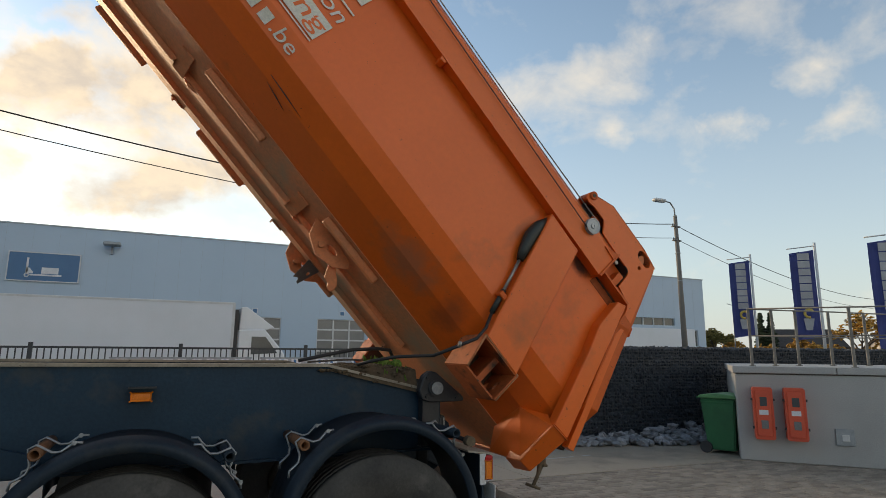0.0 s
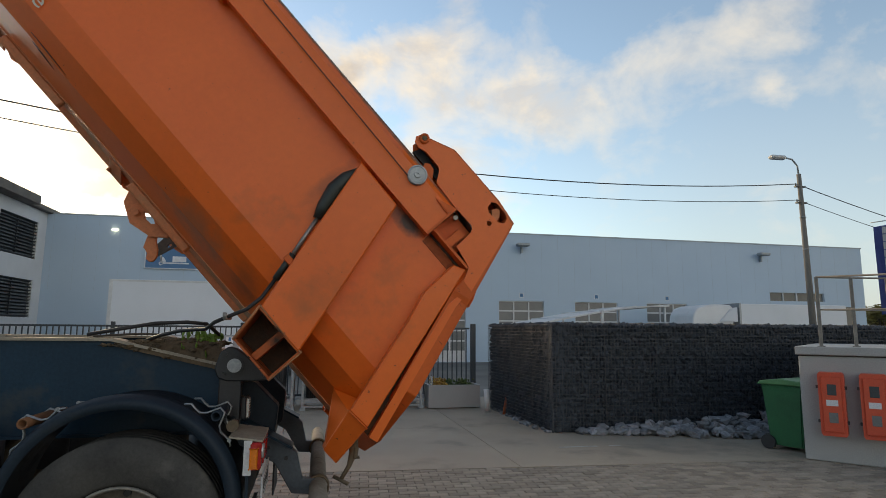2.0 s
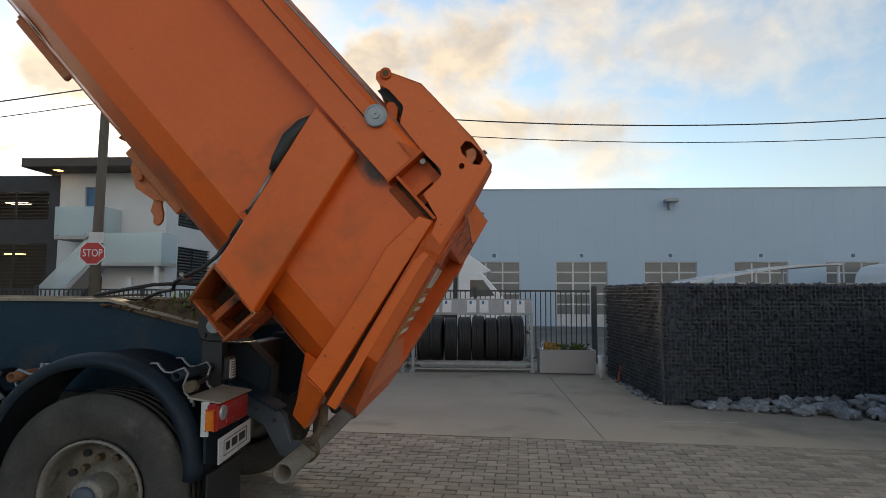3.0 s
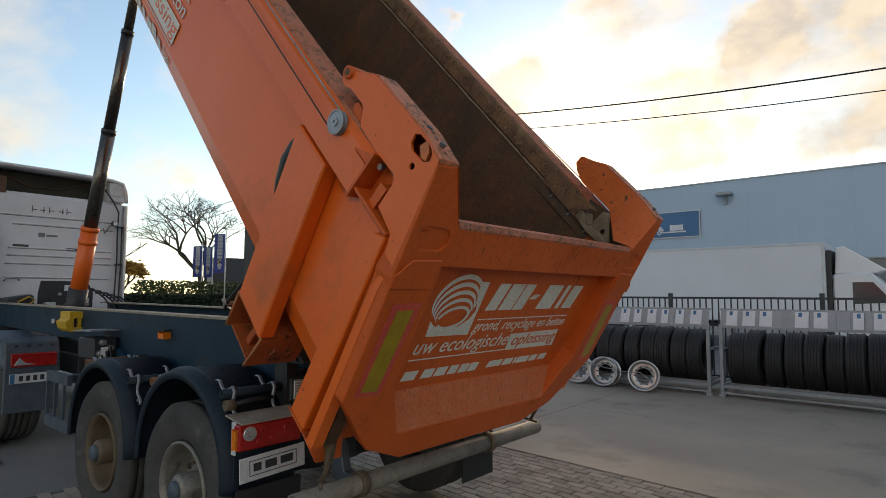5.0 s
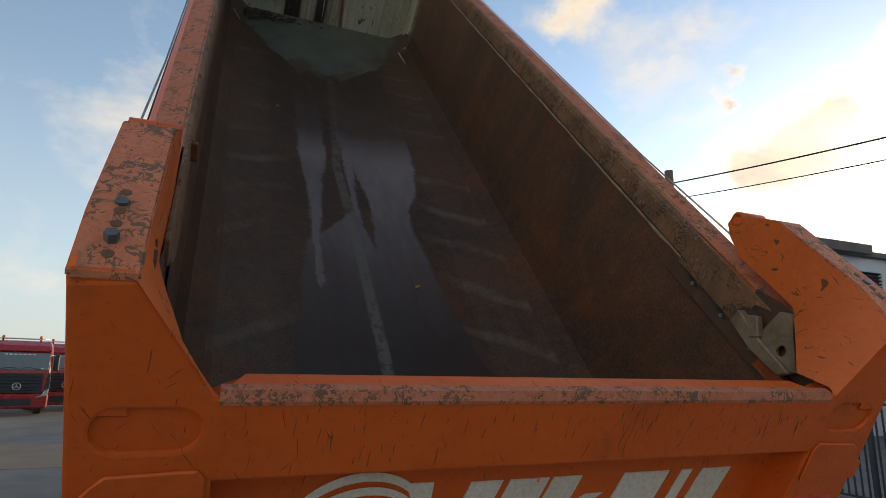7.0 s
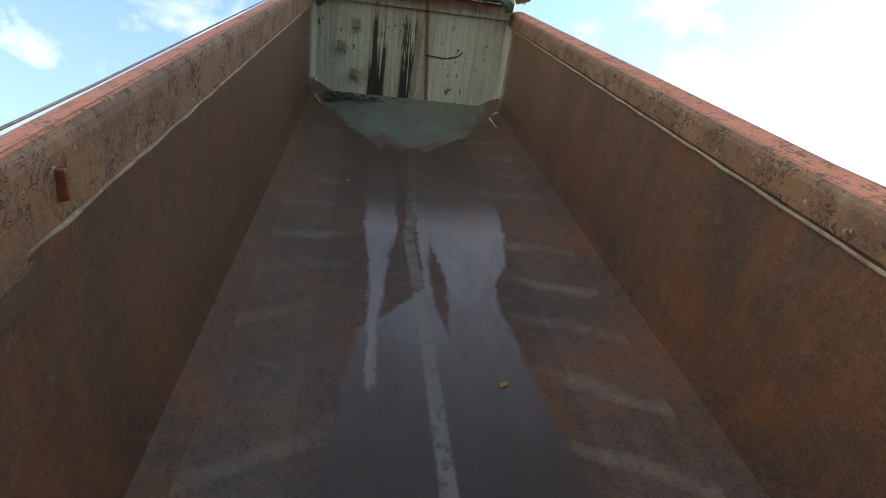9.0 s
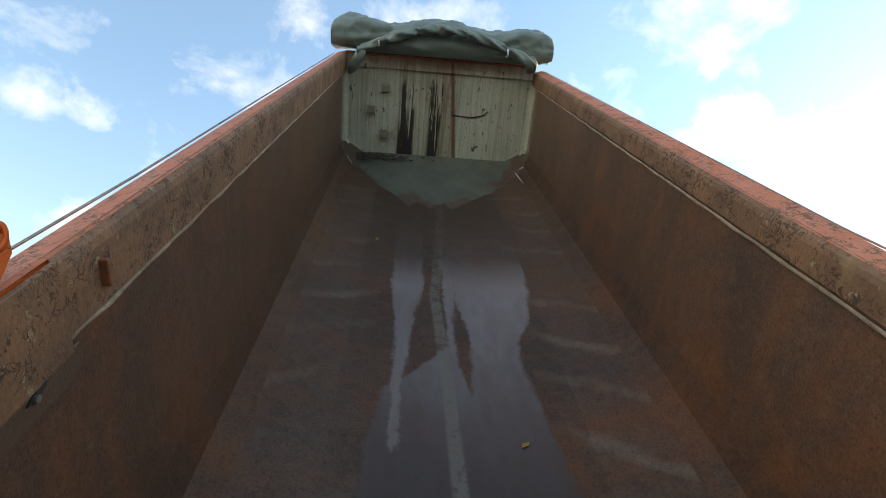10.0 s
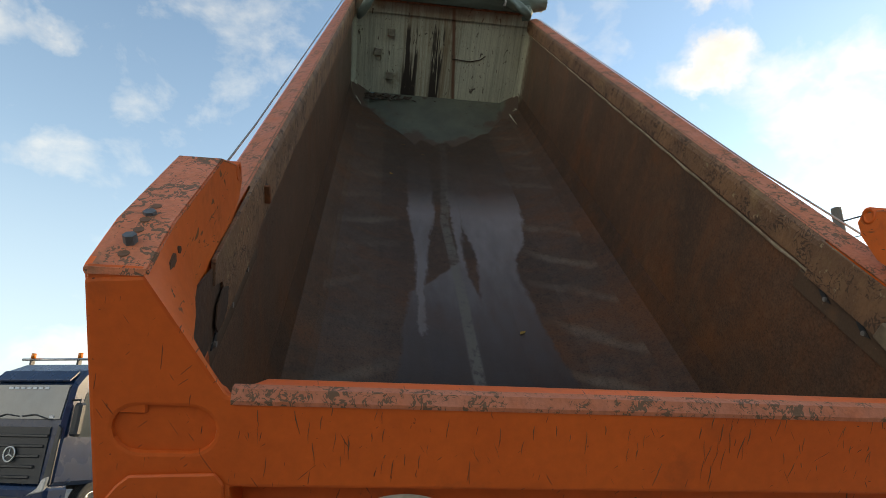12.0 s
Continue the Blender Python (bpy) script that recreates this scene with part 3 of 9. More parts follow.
def spin(profile, n=32, axis="y", centre=(0, 0, 0), bm=None, a0=0.0, a1=math.tau, closed=True):
    """Turn a profile of (radius, along) round an axis through centre."""
    bm = bm or bmesh.new()
    full = abs(a1 - a0 - math.tau) < 1e-6
    count = n if full else n + 1
    rings = []
    for k in range(count):
        a = a0 + (a1 - a0) * k / n
        c, s = math.cos(a), math.sin(a)
        row = []
        for r, h in profile:
            p = {"y": (r * c, h, r * s), "x": (h, r * c, r * s), "z": (r * c, r * s, h)}[axis]
            row.append(bm.verts.new(Vector(p) + Vector(centre)))
        rings.append(row)
    m = len(profile)
    for k in range(n):
        r0, r1 = rings[k], rings[(k + 1) % count]
        for j in range(m if closed else m - 1):
            f = bm.faces.new((r0[j], r0[(j + 1) % m], r1[(j + 1) % m], r1[j]))
            f.smooth = True
    if not full and closed:
        bm.faces.new(rings[0])
        bm.faces.new(rings[-1][::-1])
    return bm


ICO = None


def rubble(name, spots, material, parent=None, label="", rng=None, rough=0.25):
    """Many uneven stones or clumps in one mesh: spots of (x, y, z, sx, sy, sz)."""
    global ICO
    if ICO is None:
        t = bmesh.new()
        bmesh.ops.create_icosphere(t, subdivisions=1, radius=1)
        ICO = (np.array([v.co[:] for v in t.verts]), np.array([[v.index for v in f.verts] for f in t.faces]))
        t.free()
    rng = rng or np.random.RandomState(5)
    base, faces = ICO
    k = len(base)
    n = len(spots)
    sp = np.array(spots)
    vs = base[None] * (1 + rough * (rng.rand(n, k, 1) - 0.5) * 2)
    ang = rng.rand(n) * math.tau
    tilt = (rng.rand(n) - 0.5) * 1.2
    c, s = np.cos(ang)[:, None], np.sin(ang)[:, None]
    ct, st = np.cos(tilt)[:, None], np.sin(tilt)[:, None]
    vs = vs * sp[:, None, 3:6]
    y, z = vs[..., 1] * ct - vs[..., 2] * st, vs[..., 1] * st + vs[..., 2] * ct
    x = vs[..., 0]
    x, y = x * c - y * s, x * s + y * c
    vs = np.stack([x, y, z], -1) + sp[:, None, 0:3]
    me = bpy.data.meshes.new(name)
    fs = (faces[None] + (np.arange(n) * k)[:, None, None]).reshape(-1, 3)
    me.from_pydata(vs.reshape(-1, 3).tolist(), [], fs.tolist())
    ob = mesh_part(name, me, material, parent, label)
    return ob


def boxes_mesh(name, boxes, material, parent=None, label="", kind=""):
    """Many plain bars joined in one mesh: rows of (x0, x1, y0, y1, z0, z1)."""
    vs, fs = [], []
    for x0, x1, y0, y1, z0, z1 in boxes:
        k = len(vs)
        vs += [(x0, y0, z0), (x1, y0, z0), (x1, y1, z0), (x0, y1, z0), (x0, y0, z1), (x1, y0, z1), (x1, y1, z1), (x0, y1, z1)]
        fs += [(k, k + 3, k + 2, k + 1), (k + 4, k + 5, k + 6, k + 7), (k, k + 1, k + 5, k + 4), (k + 1, k + 2, k + 6, k + 5), (k + 2, k + 3, k + 7, k + 6), (k + 3, k, k + 4, k + 7)]
    me = bpy.data.meshes.new(name)
    me.from_pydata(vs, [], fs)
    ob = mesh_part(name, me, material, parent, label)
    if kind:
        tagged(ob, kind=kind)
    return ob


def words(name, text, size, material, parent, m, depth=0.002, shear=0.0, width=None):
    """Raised lettering in the built-in font, its lower left at the pose m, scaled to a width where one is given."""
    cu = bpy.data.curves.new(name, "FONT")
    cu.body, cu.size, cu.shear, cu.extrude, cu.resolution_u = text, size, shear, depth, 3
    tmp = new("tmp_text", cu)
    dg = bpy.context.evaluated_depsgraph_get()
    me = bpy.data.meshes.new_from_object(tmp.evaluated_get(dg))
    bpy.data.objects.remove(tmp)
    if width:
        xs = [v.co.x for v in me.vertices]
        k = width / (max(xs) - min(xs))
        me.transform(Matrix.Diagonal((k, 1, 1, 1)))
    # one mesh for each letter
    link_to = list(range(len(me.vertices)))

    def root(i):
        while link_to[i] != i:
            link_to[i] = link_to[link_to[i]]
            i = link_to[i]
        return i
    for e in me.edges:
        link_to[root(e.vertices[0])] = root(e.vertices[1])
    spans = {}
    for v in me.vertices:
        x = v.co.x - shear * v.co.y
        lo, hi, ids = spans.get(root(v.index), (x, x, []))
        spans[root(v.index)] = (min(lo, x), max(hi, x), ids + [v.index])
    letters = []
    for lo, hi, ids in sorted(spans.values(), key=lambda s: s[0]):
        if letters and lo < letters[-1][1] - 0.15 * (hi - lo):
            letters[-1] = (letters[-1][0], max(hi, letters[-1][1]), letters[-1][2] + ids)
        else:
            letters.append((lo, hi, ids))
    for lo, hi, ids in letters:
        index = {i: k for k, i in enumerate(ids)}
        one = bpy.data.meshes.new("letter")
        one.from_pydata([m @ me.vertices[i].co for i in ids], [], [[index[i] for i in f.vertices] for f in me.polygons if f.vertices[0] in index])
        mesh_part("letter", one, material, parent)
    bpy.data.meshes.remove(me)


# ---------------- tipper body, raised ----------------
TILT = radians(48.19)
MID = 4.76
CU, SU = math.cos(TILT), math.sin(TILT)
# u runs forward along the floor, v to the near side, w away from the floor
BODY = Matrix(((-CU, 0, SU, 1.15), (0, -1, 0, MID), (SU, 0, CU, 1.42), (0, 0, 0, 1)))
BODY = Matrix.Translation((2.209, MID + 0.013, 0.039)) @ pose(0, 0, 0, 0, 0, -0.41) @ Matrix.Translation((-2.2, -MID, 0)) @ BODY
HEAD_U = 6.43


def curve_node(t, u, pts):
    """A value that follows points (u, v) along the body, for u from 0 to 8 and v from -1 to 1."""
    r = ramp_node(t, math_node(t, "DIVIDE", u, 8.0), [(a / 8, (b + 1) / 2) for a, b in pts])
    return math_node(t, "SUBTRACT", math_node(t, "MULTIPLY", r, 2.0), 1.0)


def lining_mat(name, floor, light_tone=1.0):
    """Brown worn steel, greyer on the haunches and banded there with painted light; on the floor a pale seam and damp
    tongues that run down from the head. The tone lightens or darkens the whole colour in place of light.
    """
    m = mat(name, (0.132, 0.068, 0.040), (0.078, 0.046, 0.031), 1.2, 0.42 if light_tone > 1 else 0.56, 0.05, 0.22, 120, fv=0.38, dirt=((0.172, 0.066, 0.026), 0.9, 0.53, 0.06), chips=((0.045, 0.028, 0.020), 30, 0.69), spec=0.42 if light_tone > 1 else 0.26)
    t = m.node_tree
    b = t.nodes["Principled BSDF"]
    co = t.nodes.new("ShaderNodeTexCoord")
    sep = t.nodes.new("ShaderNodeSeparateXYZ")
    link(t, co.outputs["Object"], sep.inputs[0])
    u, v, w = sep.outputs
    c = b.inputs["Base Color"].links[0].from_socket
    rough = b.inputs["Roughness"].links[0].from_socket
    cloud = node(t, "ShaderNodeTexNoise", Scale=1.1, Detail=4.0, Roughness=0.6)
    link(t, co.outputs["Object"], cloud.inputs["Vector"])
    off = math_node(t, "ABSOLUTE", v)
    # long streaks of rust that run along and down the sides
    run = t.nodes.new("ShaderNodeMapping")
    run.inputs["Scale"].default_value = (3.2, 1.0, 0.7)
    link(t, co.outputs["Object"], run.inputs["Vector"])
    streaks = node(t, "ShaderNodeTexNoise", Scale=1.7, Detail=5.0, Roughness=0.62)
    link(t, run.outputs[0], streaks.inputs["Vector"])
    c = mix_node(t, math_node(t, "MULTIPLY", ramp_node(t, streaks.outputs[0], [(0.52, 0.0), (0.70, 1.0)]), 0.55), c, (0.185, 0.072, 0.030))
    c = mix_node(t, math_node(t, "MULTIPLY", ramp_node(t, streaks.outputs[0], [(0.30, 1.0), (0.46, 0.0)]), 0.5), c, (0.058, 0.044, 0.033))
    # pale bands bowed across the haunches: light on the buckled plate, put into the colour
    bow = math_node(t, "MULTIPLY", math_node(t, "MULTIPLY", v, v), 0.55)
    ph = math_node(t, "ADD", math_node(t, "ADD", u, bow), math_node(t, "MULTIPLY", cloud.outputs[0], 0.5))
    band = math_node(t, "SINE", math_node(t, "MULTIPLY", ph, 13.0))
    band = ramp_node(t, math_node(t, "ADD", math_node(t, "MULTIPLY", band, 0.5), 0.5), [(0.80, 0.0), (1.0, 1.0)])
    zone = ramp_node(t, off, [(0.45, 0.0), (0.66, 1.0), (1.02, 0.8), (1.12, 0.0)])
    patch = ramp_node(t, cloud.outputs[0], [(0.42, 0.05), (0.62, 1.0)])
    buckle_light = math_node(t, "MULTIPLY", math_node(t, "MULTIPLY", band, zone), math_node(t, "MULTIPLY", patch, 0.56))
    c = mix_node(t, buckle_light, c, (0.29, 0.215, 0.15))
    # smoother and greyer in streaks along the haunches
    haunch_grey = math_node(t, "MULTIPLY", zone, ramp_node(t, streaks.outputs[0], [(0.36, 0.45), (0.62, 0.10)]))
    c = mix_node(t, haunch_grey, c, (0.130, 0.092, 0.072))
    rough = math_node(t, "SUBTRACT", rough, math_node(t, "MULTIPLY", haunch_grey, 0.10))
    # darker damp patch below the head
    ragged = math_node(t, "MULTIPLY", math_node(t, "SUBTRACT", cloud.outputs[0], 0.5), 1.1)
    du = math_node(t, "ABSOLUTE", math_node(t, "SUBTRACT", math_node(t, "ADD", u, ragged), 4.45))
    dark = math_node(t, "MULTIPLY", ramp_node(t, math_node(t, "DIVIDE", du, 2.0), [(0.36, 1.0), (0.58, 0.0)]), ramp_node(t, math_node(t, "ADD", off, math_node(t, "MULTIPLY", ragged, 0.35)), [(0.60, 1.0), (0.74, 0.0)]))
    c = mix_node(t, math_node(t, "MULTIPLY", dark, 0.50), c, (0.062, 0.044, 0.032))
    fine = node(t, "ShaderNodeTexNoise", Scale=15.0, Detail=9.0, Roughness=0.74)
    link(t, co.outputs["Object"], fine.inputs["Vector"])
    c = mix_node(t, math_node(t, "MULTIPLY", ramp_node(t, fine.outputs[0], [(0.50, 0.0), (0.66, 1.0)]), 0.40), c, (0.048, 0.030, 0.021))
    c = mix_node(t, math_node(t, "MULTIPLY", ramp_node(t, fine.outputs[0], [(0.34, 1.0), (0.46, 0.0)]), 0.40), c, (0.180, 0.104, 0.060))
    grit = node(t, "ShaderNodeTexNoise", Scale=70.0, Detail=5.0, Roughness=0.75)
    link(t, co.outputs["Object"], grit.inputs["Vector"])
    c = mix_node(t, 1.0, c, ramp_node(t, grit.outputs[0], [(0.34, 0.55), (0.50, 1.0), (0.66, 1.0)]), "MULTIPLY")
    c = mix_node(t, ramp_node(t, grit.outputs[0], [(0.60, 0.0), (0.70, 0.32)]), c, (0.22, 0.155, 0.105))
    # head paint that has run on to the lining
    near_head = math_node(t, "ADD", math_node(t, "SUBTRACT", u, HEAD_U - 0.26), math_node(t, "MULTIPLY", math_node(t, "SUBTRACT", fine.outputs[0], 0.5), 0.9))
    c = mix_node(t, math_node(t, "MULTIPLY", ramp_node(t, near_head, [(0.0, 0.0), (0.20, 0.85)]), ramp_node(t, w, [(0.40, 0.0), (0.55, 1.0)])), c, (0.36, 0.345, 0.26))
    # brightens or darkens the whole steel colour in place of light
    c = mix_node(t, 1.0, c, (light_tone, light_tone, light_tone), "MULTIPLY")
    if floor:
        mp = t.nodes.new("ShaderNodeMapping")
        mp.inputs["Scale"].default_value = (0.9, 3.2, 1)
        link(t, co.outputs["Object"], mp.inputs["Vector"])
        n = node(t, "ShaderNodeTexNoise", Scale=1.9, Detail=5.0, Roughness=0.6)
        link(t, mp.outputs[0], n.inputs["Vector"])
        wob = math_node(t, "MULTIPLY", math_node(t, "SUBTRACT", n.outputs[0], 0.5), 0.10)
        wiggle = math_node(t, "MULTIPLY", math_node(t, "SUBTRACT", fine.outputs[0], 0.5), 0.085)
        vw = math_node(t, "ADD", math_node(t, "ADD", v, wob), wiggle)
        uu = math_node(t, "DIVIDE", math_node(t, "ADD", u, math_node(t, "MULTIPLY", wob, 5.0)), 8.0)

        def inside(value, soft=0.026):
            return ramp_node(t, math_node(t, "ADD", value, 0.01), [(0.0, 0.0), (soft, 1.0)])

        left = curve_node(t, u, [(0.0, 0.66), (1.0, 0.53), (1.2, 0.50), (1.47, 0.476), (1.94, 0.409), (2.15, 0.22), (2.4, 0.02), (8.0, 0.0)])
        right = curve_node(t, u, [(0.0, -0.72), (1.03, -0.554), (1.26, -0.506), (1.53, -0.475), (1.9, -0.447), (2.23, -0.425), (2.49, -0.46), (2.7, -0.558), (3.2, -0.628), (3.95, -0.707), (8.0, -0.66)])
        film = math_node(t, "MULTIPLY", inside(math_node(t, "SUBTRACT", left, vw)), inside(math_node(t, "SUBTRACT", vw, right)))
        # a dry wedge beside the seam, and a tongue on the other side
        wedge = curve_node(t, u, [(1.9, 0.0), (2.2, 0.045), (2.45, 0.058), (2.8, 0.03), (3.06, 0.0), (8.0, -0.05)])
        dry = inside(math_node(t, "SUBTRACT", wedge, math_node(t, "ABSOLUTE", math_node(t, "ADD", vw, 0.078))))
        dry = math_node(t, "MULTIPLY", dry, ramp_node(t, uu, [(0.235, 0.0), (0.25, 1.0)]))
        film = math_node(t, "MULTIPLY", film, math_node(t, "SUBTRACT", 1.0, dry))
        mid = curve_node(t, u, [(1.4, 0.332), (2.0, 0.341), (2.6, 0.30), (3.1, 0.285), (8.0, 0.28)])
        half = curve_node(t, u, [(1.38, -0.02), (1.5, 0.03), (2.0, 0.037), (2.6, 0.06), (3.05, 0.10), (3.25, 0.125), (8.0, 0.16)])
        tongue = inside(math_node(t, "SUBTRACT", half, math_node(t, "ABSOLUTE", math_node(t, "SUBTRACT", vw, mid))))
        film = math_node(t, "MAXIMUM", film, tongue)
        film = math_node(t, "MULTIPLY", film, ramp_node(t, uu, [(0.405, 1.0), (0.475, 0.12), (0.60, 0.0)]))
        fade = ramp_node(t, uu, [(0.12, 0.0), (0.22, 0.30), (0.31, 0.85), (0.40, 1.0)])
        fade = math_node(t, "MAXIMUM", fade, math_node(t, "MULTIPLY", tongue, 0.9))
        stain = ramp_node(t, n.outputs[0], [(0.3, 0.60), (0.7, 1.0)])
        damp = mix_node(t, fade, (0.046, 0.032, 0.027), (0.235, 0.198, 0.194))
        c = mix_node(t, math_node(t, "MULTIPLY", film, stain), c, damp)
        rough = math_node(t, "SUBTRACT", rough, math_node(t, "MULTIPLY", film, 0.10))
        line = curve_node(t, u, [(0.0, 0.015), (1.05, 0.028), (2.0, 0.045), (3.1, 0.085), (3.6, 0.05), (4.8, -0.03), (8.0, -0.03)])
        seam = math_node(t, "ABSOLUTE", math_node(t, "SUBTRACT", math_node(t, "ADD", v, math_node(t, "MULTIPLY", wob, 0.25)), line))
        worn = ramp_node(t, n.outputs[0], [(0.3, 0.45), (0.62, 0.9)])
        seam = math_node(t, "MULTIPLY", ramp_node(t, seam, [(0.030, 1.0), (0.044, 0.0)]), math_node(t, "MULTIPLY", worn, ramp_node(t, uu, [(0.41, 1.0), (0.50, 0.30), (0.66, 0.20)])))
        speckle = ramp_node(t, fine.outputs[0], [(0.50, 1.0), (0.60, 0.25)])
        c = mix_node(t, math_node(t, "MULTIPLY", seam, speckle), c, (0.158, 0.134, 0.108))
    link(t, c, b.inputs["Base Color"])
    link(t, rough, b.inputs["Roughness"])
    return m


def side_mat():
    """Orange paint with black grease smeared under the rail end and grey road dirt low at the rear."""
    m = mat("grimy_orange_paint", ORANGE, (0.76, 0.130, 0.016), 0.9, 0.35, bump=0.015, grain=25, chips=((0.05, 0.024, 0.015), 38, 0.70), dirt=((0.50, 0.115, 0.025), 1.3, 0.60, 0.10), fv=0.03, spec=0.45)
    t = m.node_tree
    b = t.nodes["Principled BSDF"]
    co = t.nodes.new("ShaderNodeTexCoord")
    n = node(t, "ShaderNodeTexNoise", Scale=7.0, Detail=5.0, Roughness=0.65)
    link(t, co.outputs["Object"], n.inputs["Vector"])
    c = b.inputs["Base Color"].links[0].from_socket
    for at, size, col, amount in (((-0.01, 1.16, 1.345), (5.0, 1, 11), (0.030, 0.020, 0.016), 0.95), ((0.47, 1.16, 1.12), (16, 1, 3.2), (0.055, 0.032, 0.022), 0.35), ((0.80, 1.0, 0.33), (2.4, 3, 5.0), (0.24, 0.135, 0.085), 0.55), ((0.33, 1.0, 0.36), (5.5, 3, 6.0), (0.06, 0.042, 0.032), 0.38)):
        mp = t.nodes.new("ShaderNodeMapping")
        mp.inputs["Scale"].default_value = size
        mp.inputs["Location"].default_value = tuple(-a * s for a, s in zip(at, size))
        link(t, co.outputs["Object"], mp.inputs["Vector"])
        ln = t.nodes.new("ShaderNodeVectorMath")
        ln.operation = "LENGTH"
        link(t, mp.outputs[0], ln.inputs[0])
        f = ramp_node(t, math_node(t, "ADD", ln.outputs["Value"], math_node(t, "MULTIPLY", math_node(t, "SUBTRACT", n.outputs[0], 0.5), 1.3)), [(0.25, amount), (0.85, 0.0)])
        c = mix_node(t, f, c, col)
    link(t, c, b.inputs["Base Color"])
    return m


def head_mat():
    """Cream-green paint with dark and rusty streaks that have run down from the rim, and small dents."""
    m = mat("stained_head_paint", (0.54, 0.545, 0.425), (0.45, 0.455, 0.355), 2.5, 0.6, bump=0.2, grain=60, chips=((0.10, 0.075, 0.05), 24, 0.665), dirt=((0.22, 0.17, 0.105), 2.2, 0.58, 0.1))
    t = m.node_tree
    b = t.nodes["Principled BSDF"]
    co = t.nodes.new("ShaderNodeTexCoord")
    sep = t.nodes.new("ShaderNodeSeparateXYZ")
    link(t, co.outputs["Object"], sep.inputs[0])
    c = b.inputs["Base Color"].links[0].from_socket

    def runs(scale, bend):
        mp = t.nodes.new("ShaderNodeMapping")
        mp.inputs["Scale"].default_value = scale
        link(t, co.outputs["Object"], mp.inputs["Vector"])
        n = node(t, "ShaderNodeTexNoise", Scale=1.0, Detail=3.0, Roughness=0.6, Distortion=bend)
        link(t, mp.outputs[0], n.inputs["Vector"])
        return n.outputs[0]

    fine, broad, speck = runs((1, 30, 1.5), 0.6), runs((1, 8, 0.8), 0.3), runs((1, 15, 7), 1.2)
    v, w = sep.outputs[1], sep.outputs[2]
    bent = math_node(t, "ADD", v, math_node(t, "MULTIPLY", math_node(t, "SUBTRACT", broad, 0.5), 0.10))
    across = math_node(t, "ADD", math_node(t, "MULTIPLY", bent, 0.5), 0.5)
    up = math_node(t, "SUBTRACT", w, 0.4)
    # faint upright streaks all over
    c = mix_node(t, 1.0, c, ramp_node(t, runs((1, 46, 1.1), 0.3), [(0.32, 0.74), (0.5, 1.0), (0.68, 1.12)]), "MULTIPLY")
    # brown wash between the runs
    wash = ramp_node(t, across, [(0.37, 0.0), (0.42, 0.75), (0.50, 0.85), (0.56, 0.55), (0.65, 0.60), (0.735, 0.75), (0.75, 0.0)])
    wash = math_node(t, "MULTIPLY", wash, ramp_node(t, fine, [(0.36, 0.25), (0.60, 1.0)]))
    c = mix_node(t, wash, c, (0.215, 0.150, 0.085))
    # two bundles of black runs, forked higher up
    zone = ramp_node(t, across, [(0.476, 0.0), (0.488, 1.0), (0.548, 1.0), (0.560, 0.0), (0.642, 0.0), (0.655, 1.0), (0.728, 1.0), (0.740, 0.0)])
    strand = ramp_node(t, math_node(t, "SUBTRACT", fine, math_node(t, "MULTIPLY", up, 0.16)), [(0.33, 0.0), (0.39, 1.0)])
    tall = ramp_node(t, up, [(0.0, 1.0), (0.90, 0.95), (1.06, 0.0)])
    c = mix_node(t, math_node(t, "MULTIPLY", math_node(t, "MULTIPLY", zone, strand), tall), c, (0.030, 0.022, 0.017))
    # one thin rusty run that slants
    slant = math_node(t, "ADD", math_node(t, "ADD", v, 0.284), math_node(t, "MULTIPLY", w, -0.096))
    thin = ramp_node(t, math_node(t, "ABSOLUTE", math_node(t, "ADD", slant, math_node(t, "MULTIPLY", math_node(t, "SUBTRACT", broad, 0.5), 0.05))), [(0.012, 0.9), (0.034, 0.0)])
    c = mix_node(t, thin, c, (0.150, 0.058, 0.026))
    c = mix_node(t, ramp_node(t, speck, [(0.645, 0.0), (0.67, 0.9)]), c, (0.075, 0.055, 0.040))
    top = math_node(t, "MULTIPLY", ramp_node(t, sep.outputs[2], [(0.0, 0.0), (1.0, 1.0)]), ramp_node(t, math_node(t, "SUBTRACT", math_node(t, "ADD", sep.outputs[2], math_node(t, "MULTIPLY", broad, 0.3)), 1.0), [(0.60, 0.0), (0.80, 0.75)]))
    c = mix_node(t, top, c, (0.30, 0.12, 0.05))
    link(t, c, b.inputs["Base Color"])
    return m


def foot_mat():
    """Grey-green paint that wears off raggedly towards the floor."""
    m = mat("worn_foot_paint", (0.122, 0.126, 0.092), (0.076, 0.080, 0.062), 2.2, 0.6, bump=0.2, grain=60, chips=((0.07, 0.05, 0.035), 15, 0.66), dirt=((0.10, 0.085, 0.06), 2.6, 0.56, 0.1))
    t = m.node_tree
    b = t.nodes["Principled BSDF"]
    co = t.nodes.new("ShaderNodeTexCoord")
    sep = t.nodes.new("ShaderNodeSeparateXYZ")
    link(t, co.outputs["Object"], sep.inputs[0])
    n = node(t, "ShaderNodeTexNoise", Scale=2.4, Detail=5.0, Roughness=0.6)
    link(t, co.outputs["Object"], n.inputs["Vector"])
    c = b.inputs["Base Color"].links[0].from_socket
    lim = math_node(t, "SUBTRACT", math_node(t, "ADD", sep.outputs[0], math_node(t, "MULTIPLY", n.outputs[0], 1.6)), HEAD_U - 0.12)
    side = math_node(t, "MULTIPLY", math_node(t, "POWER", math_node(t, "ABSOLUTE", sep.outputs[1]), 3.0), 1.0)
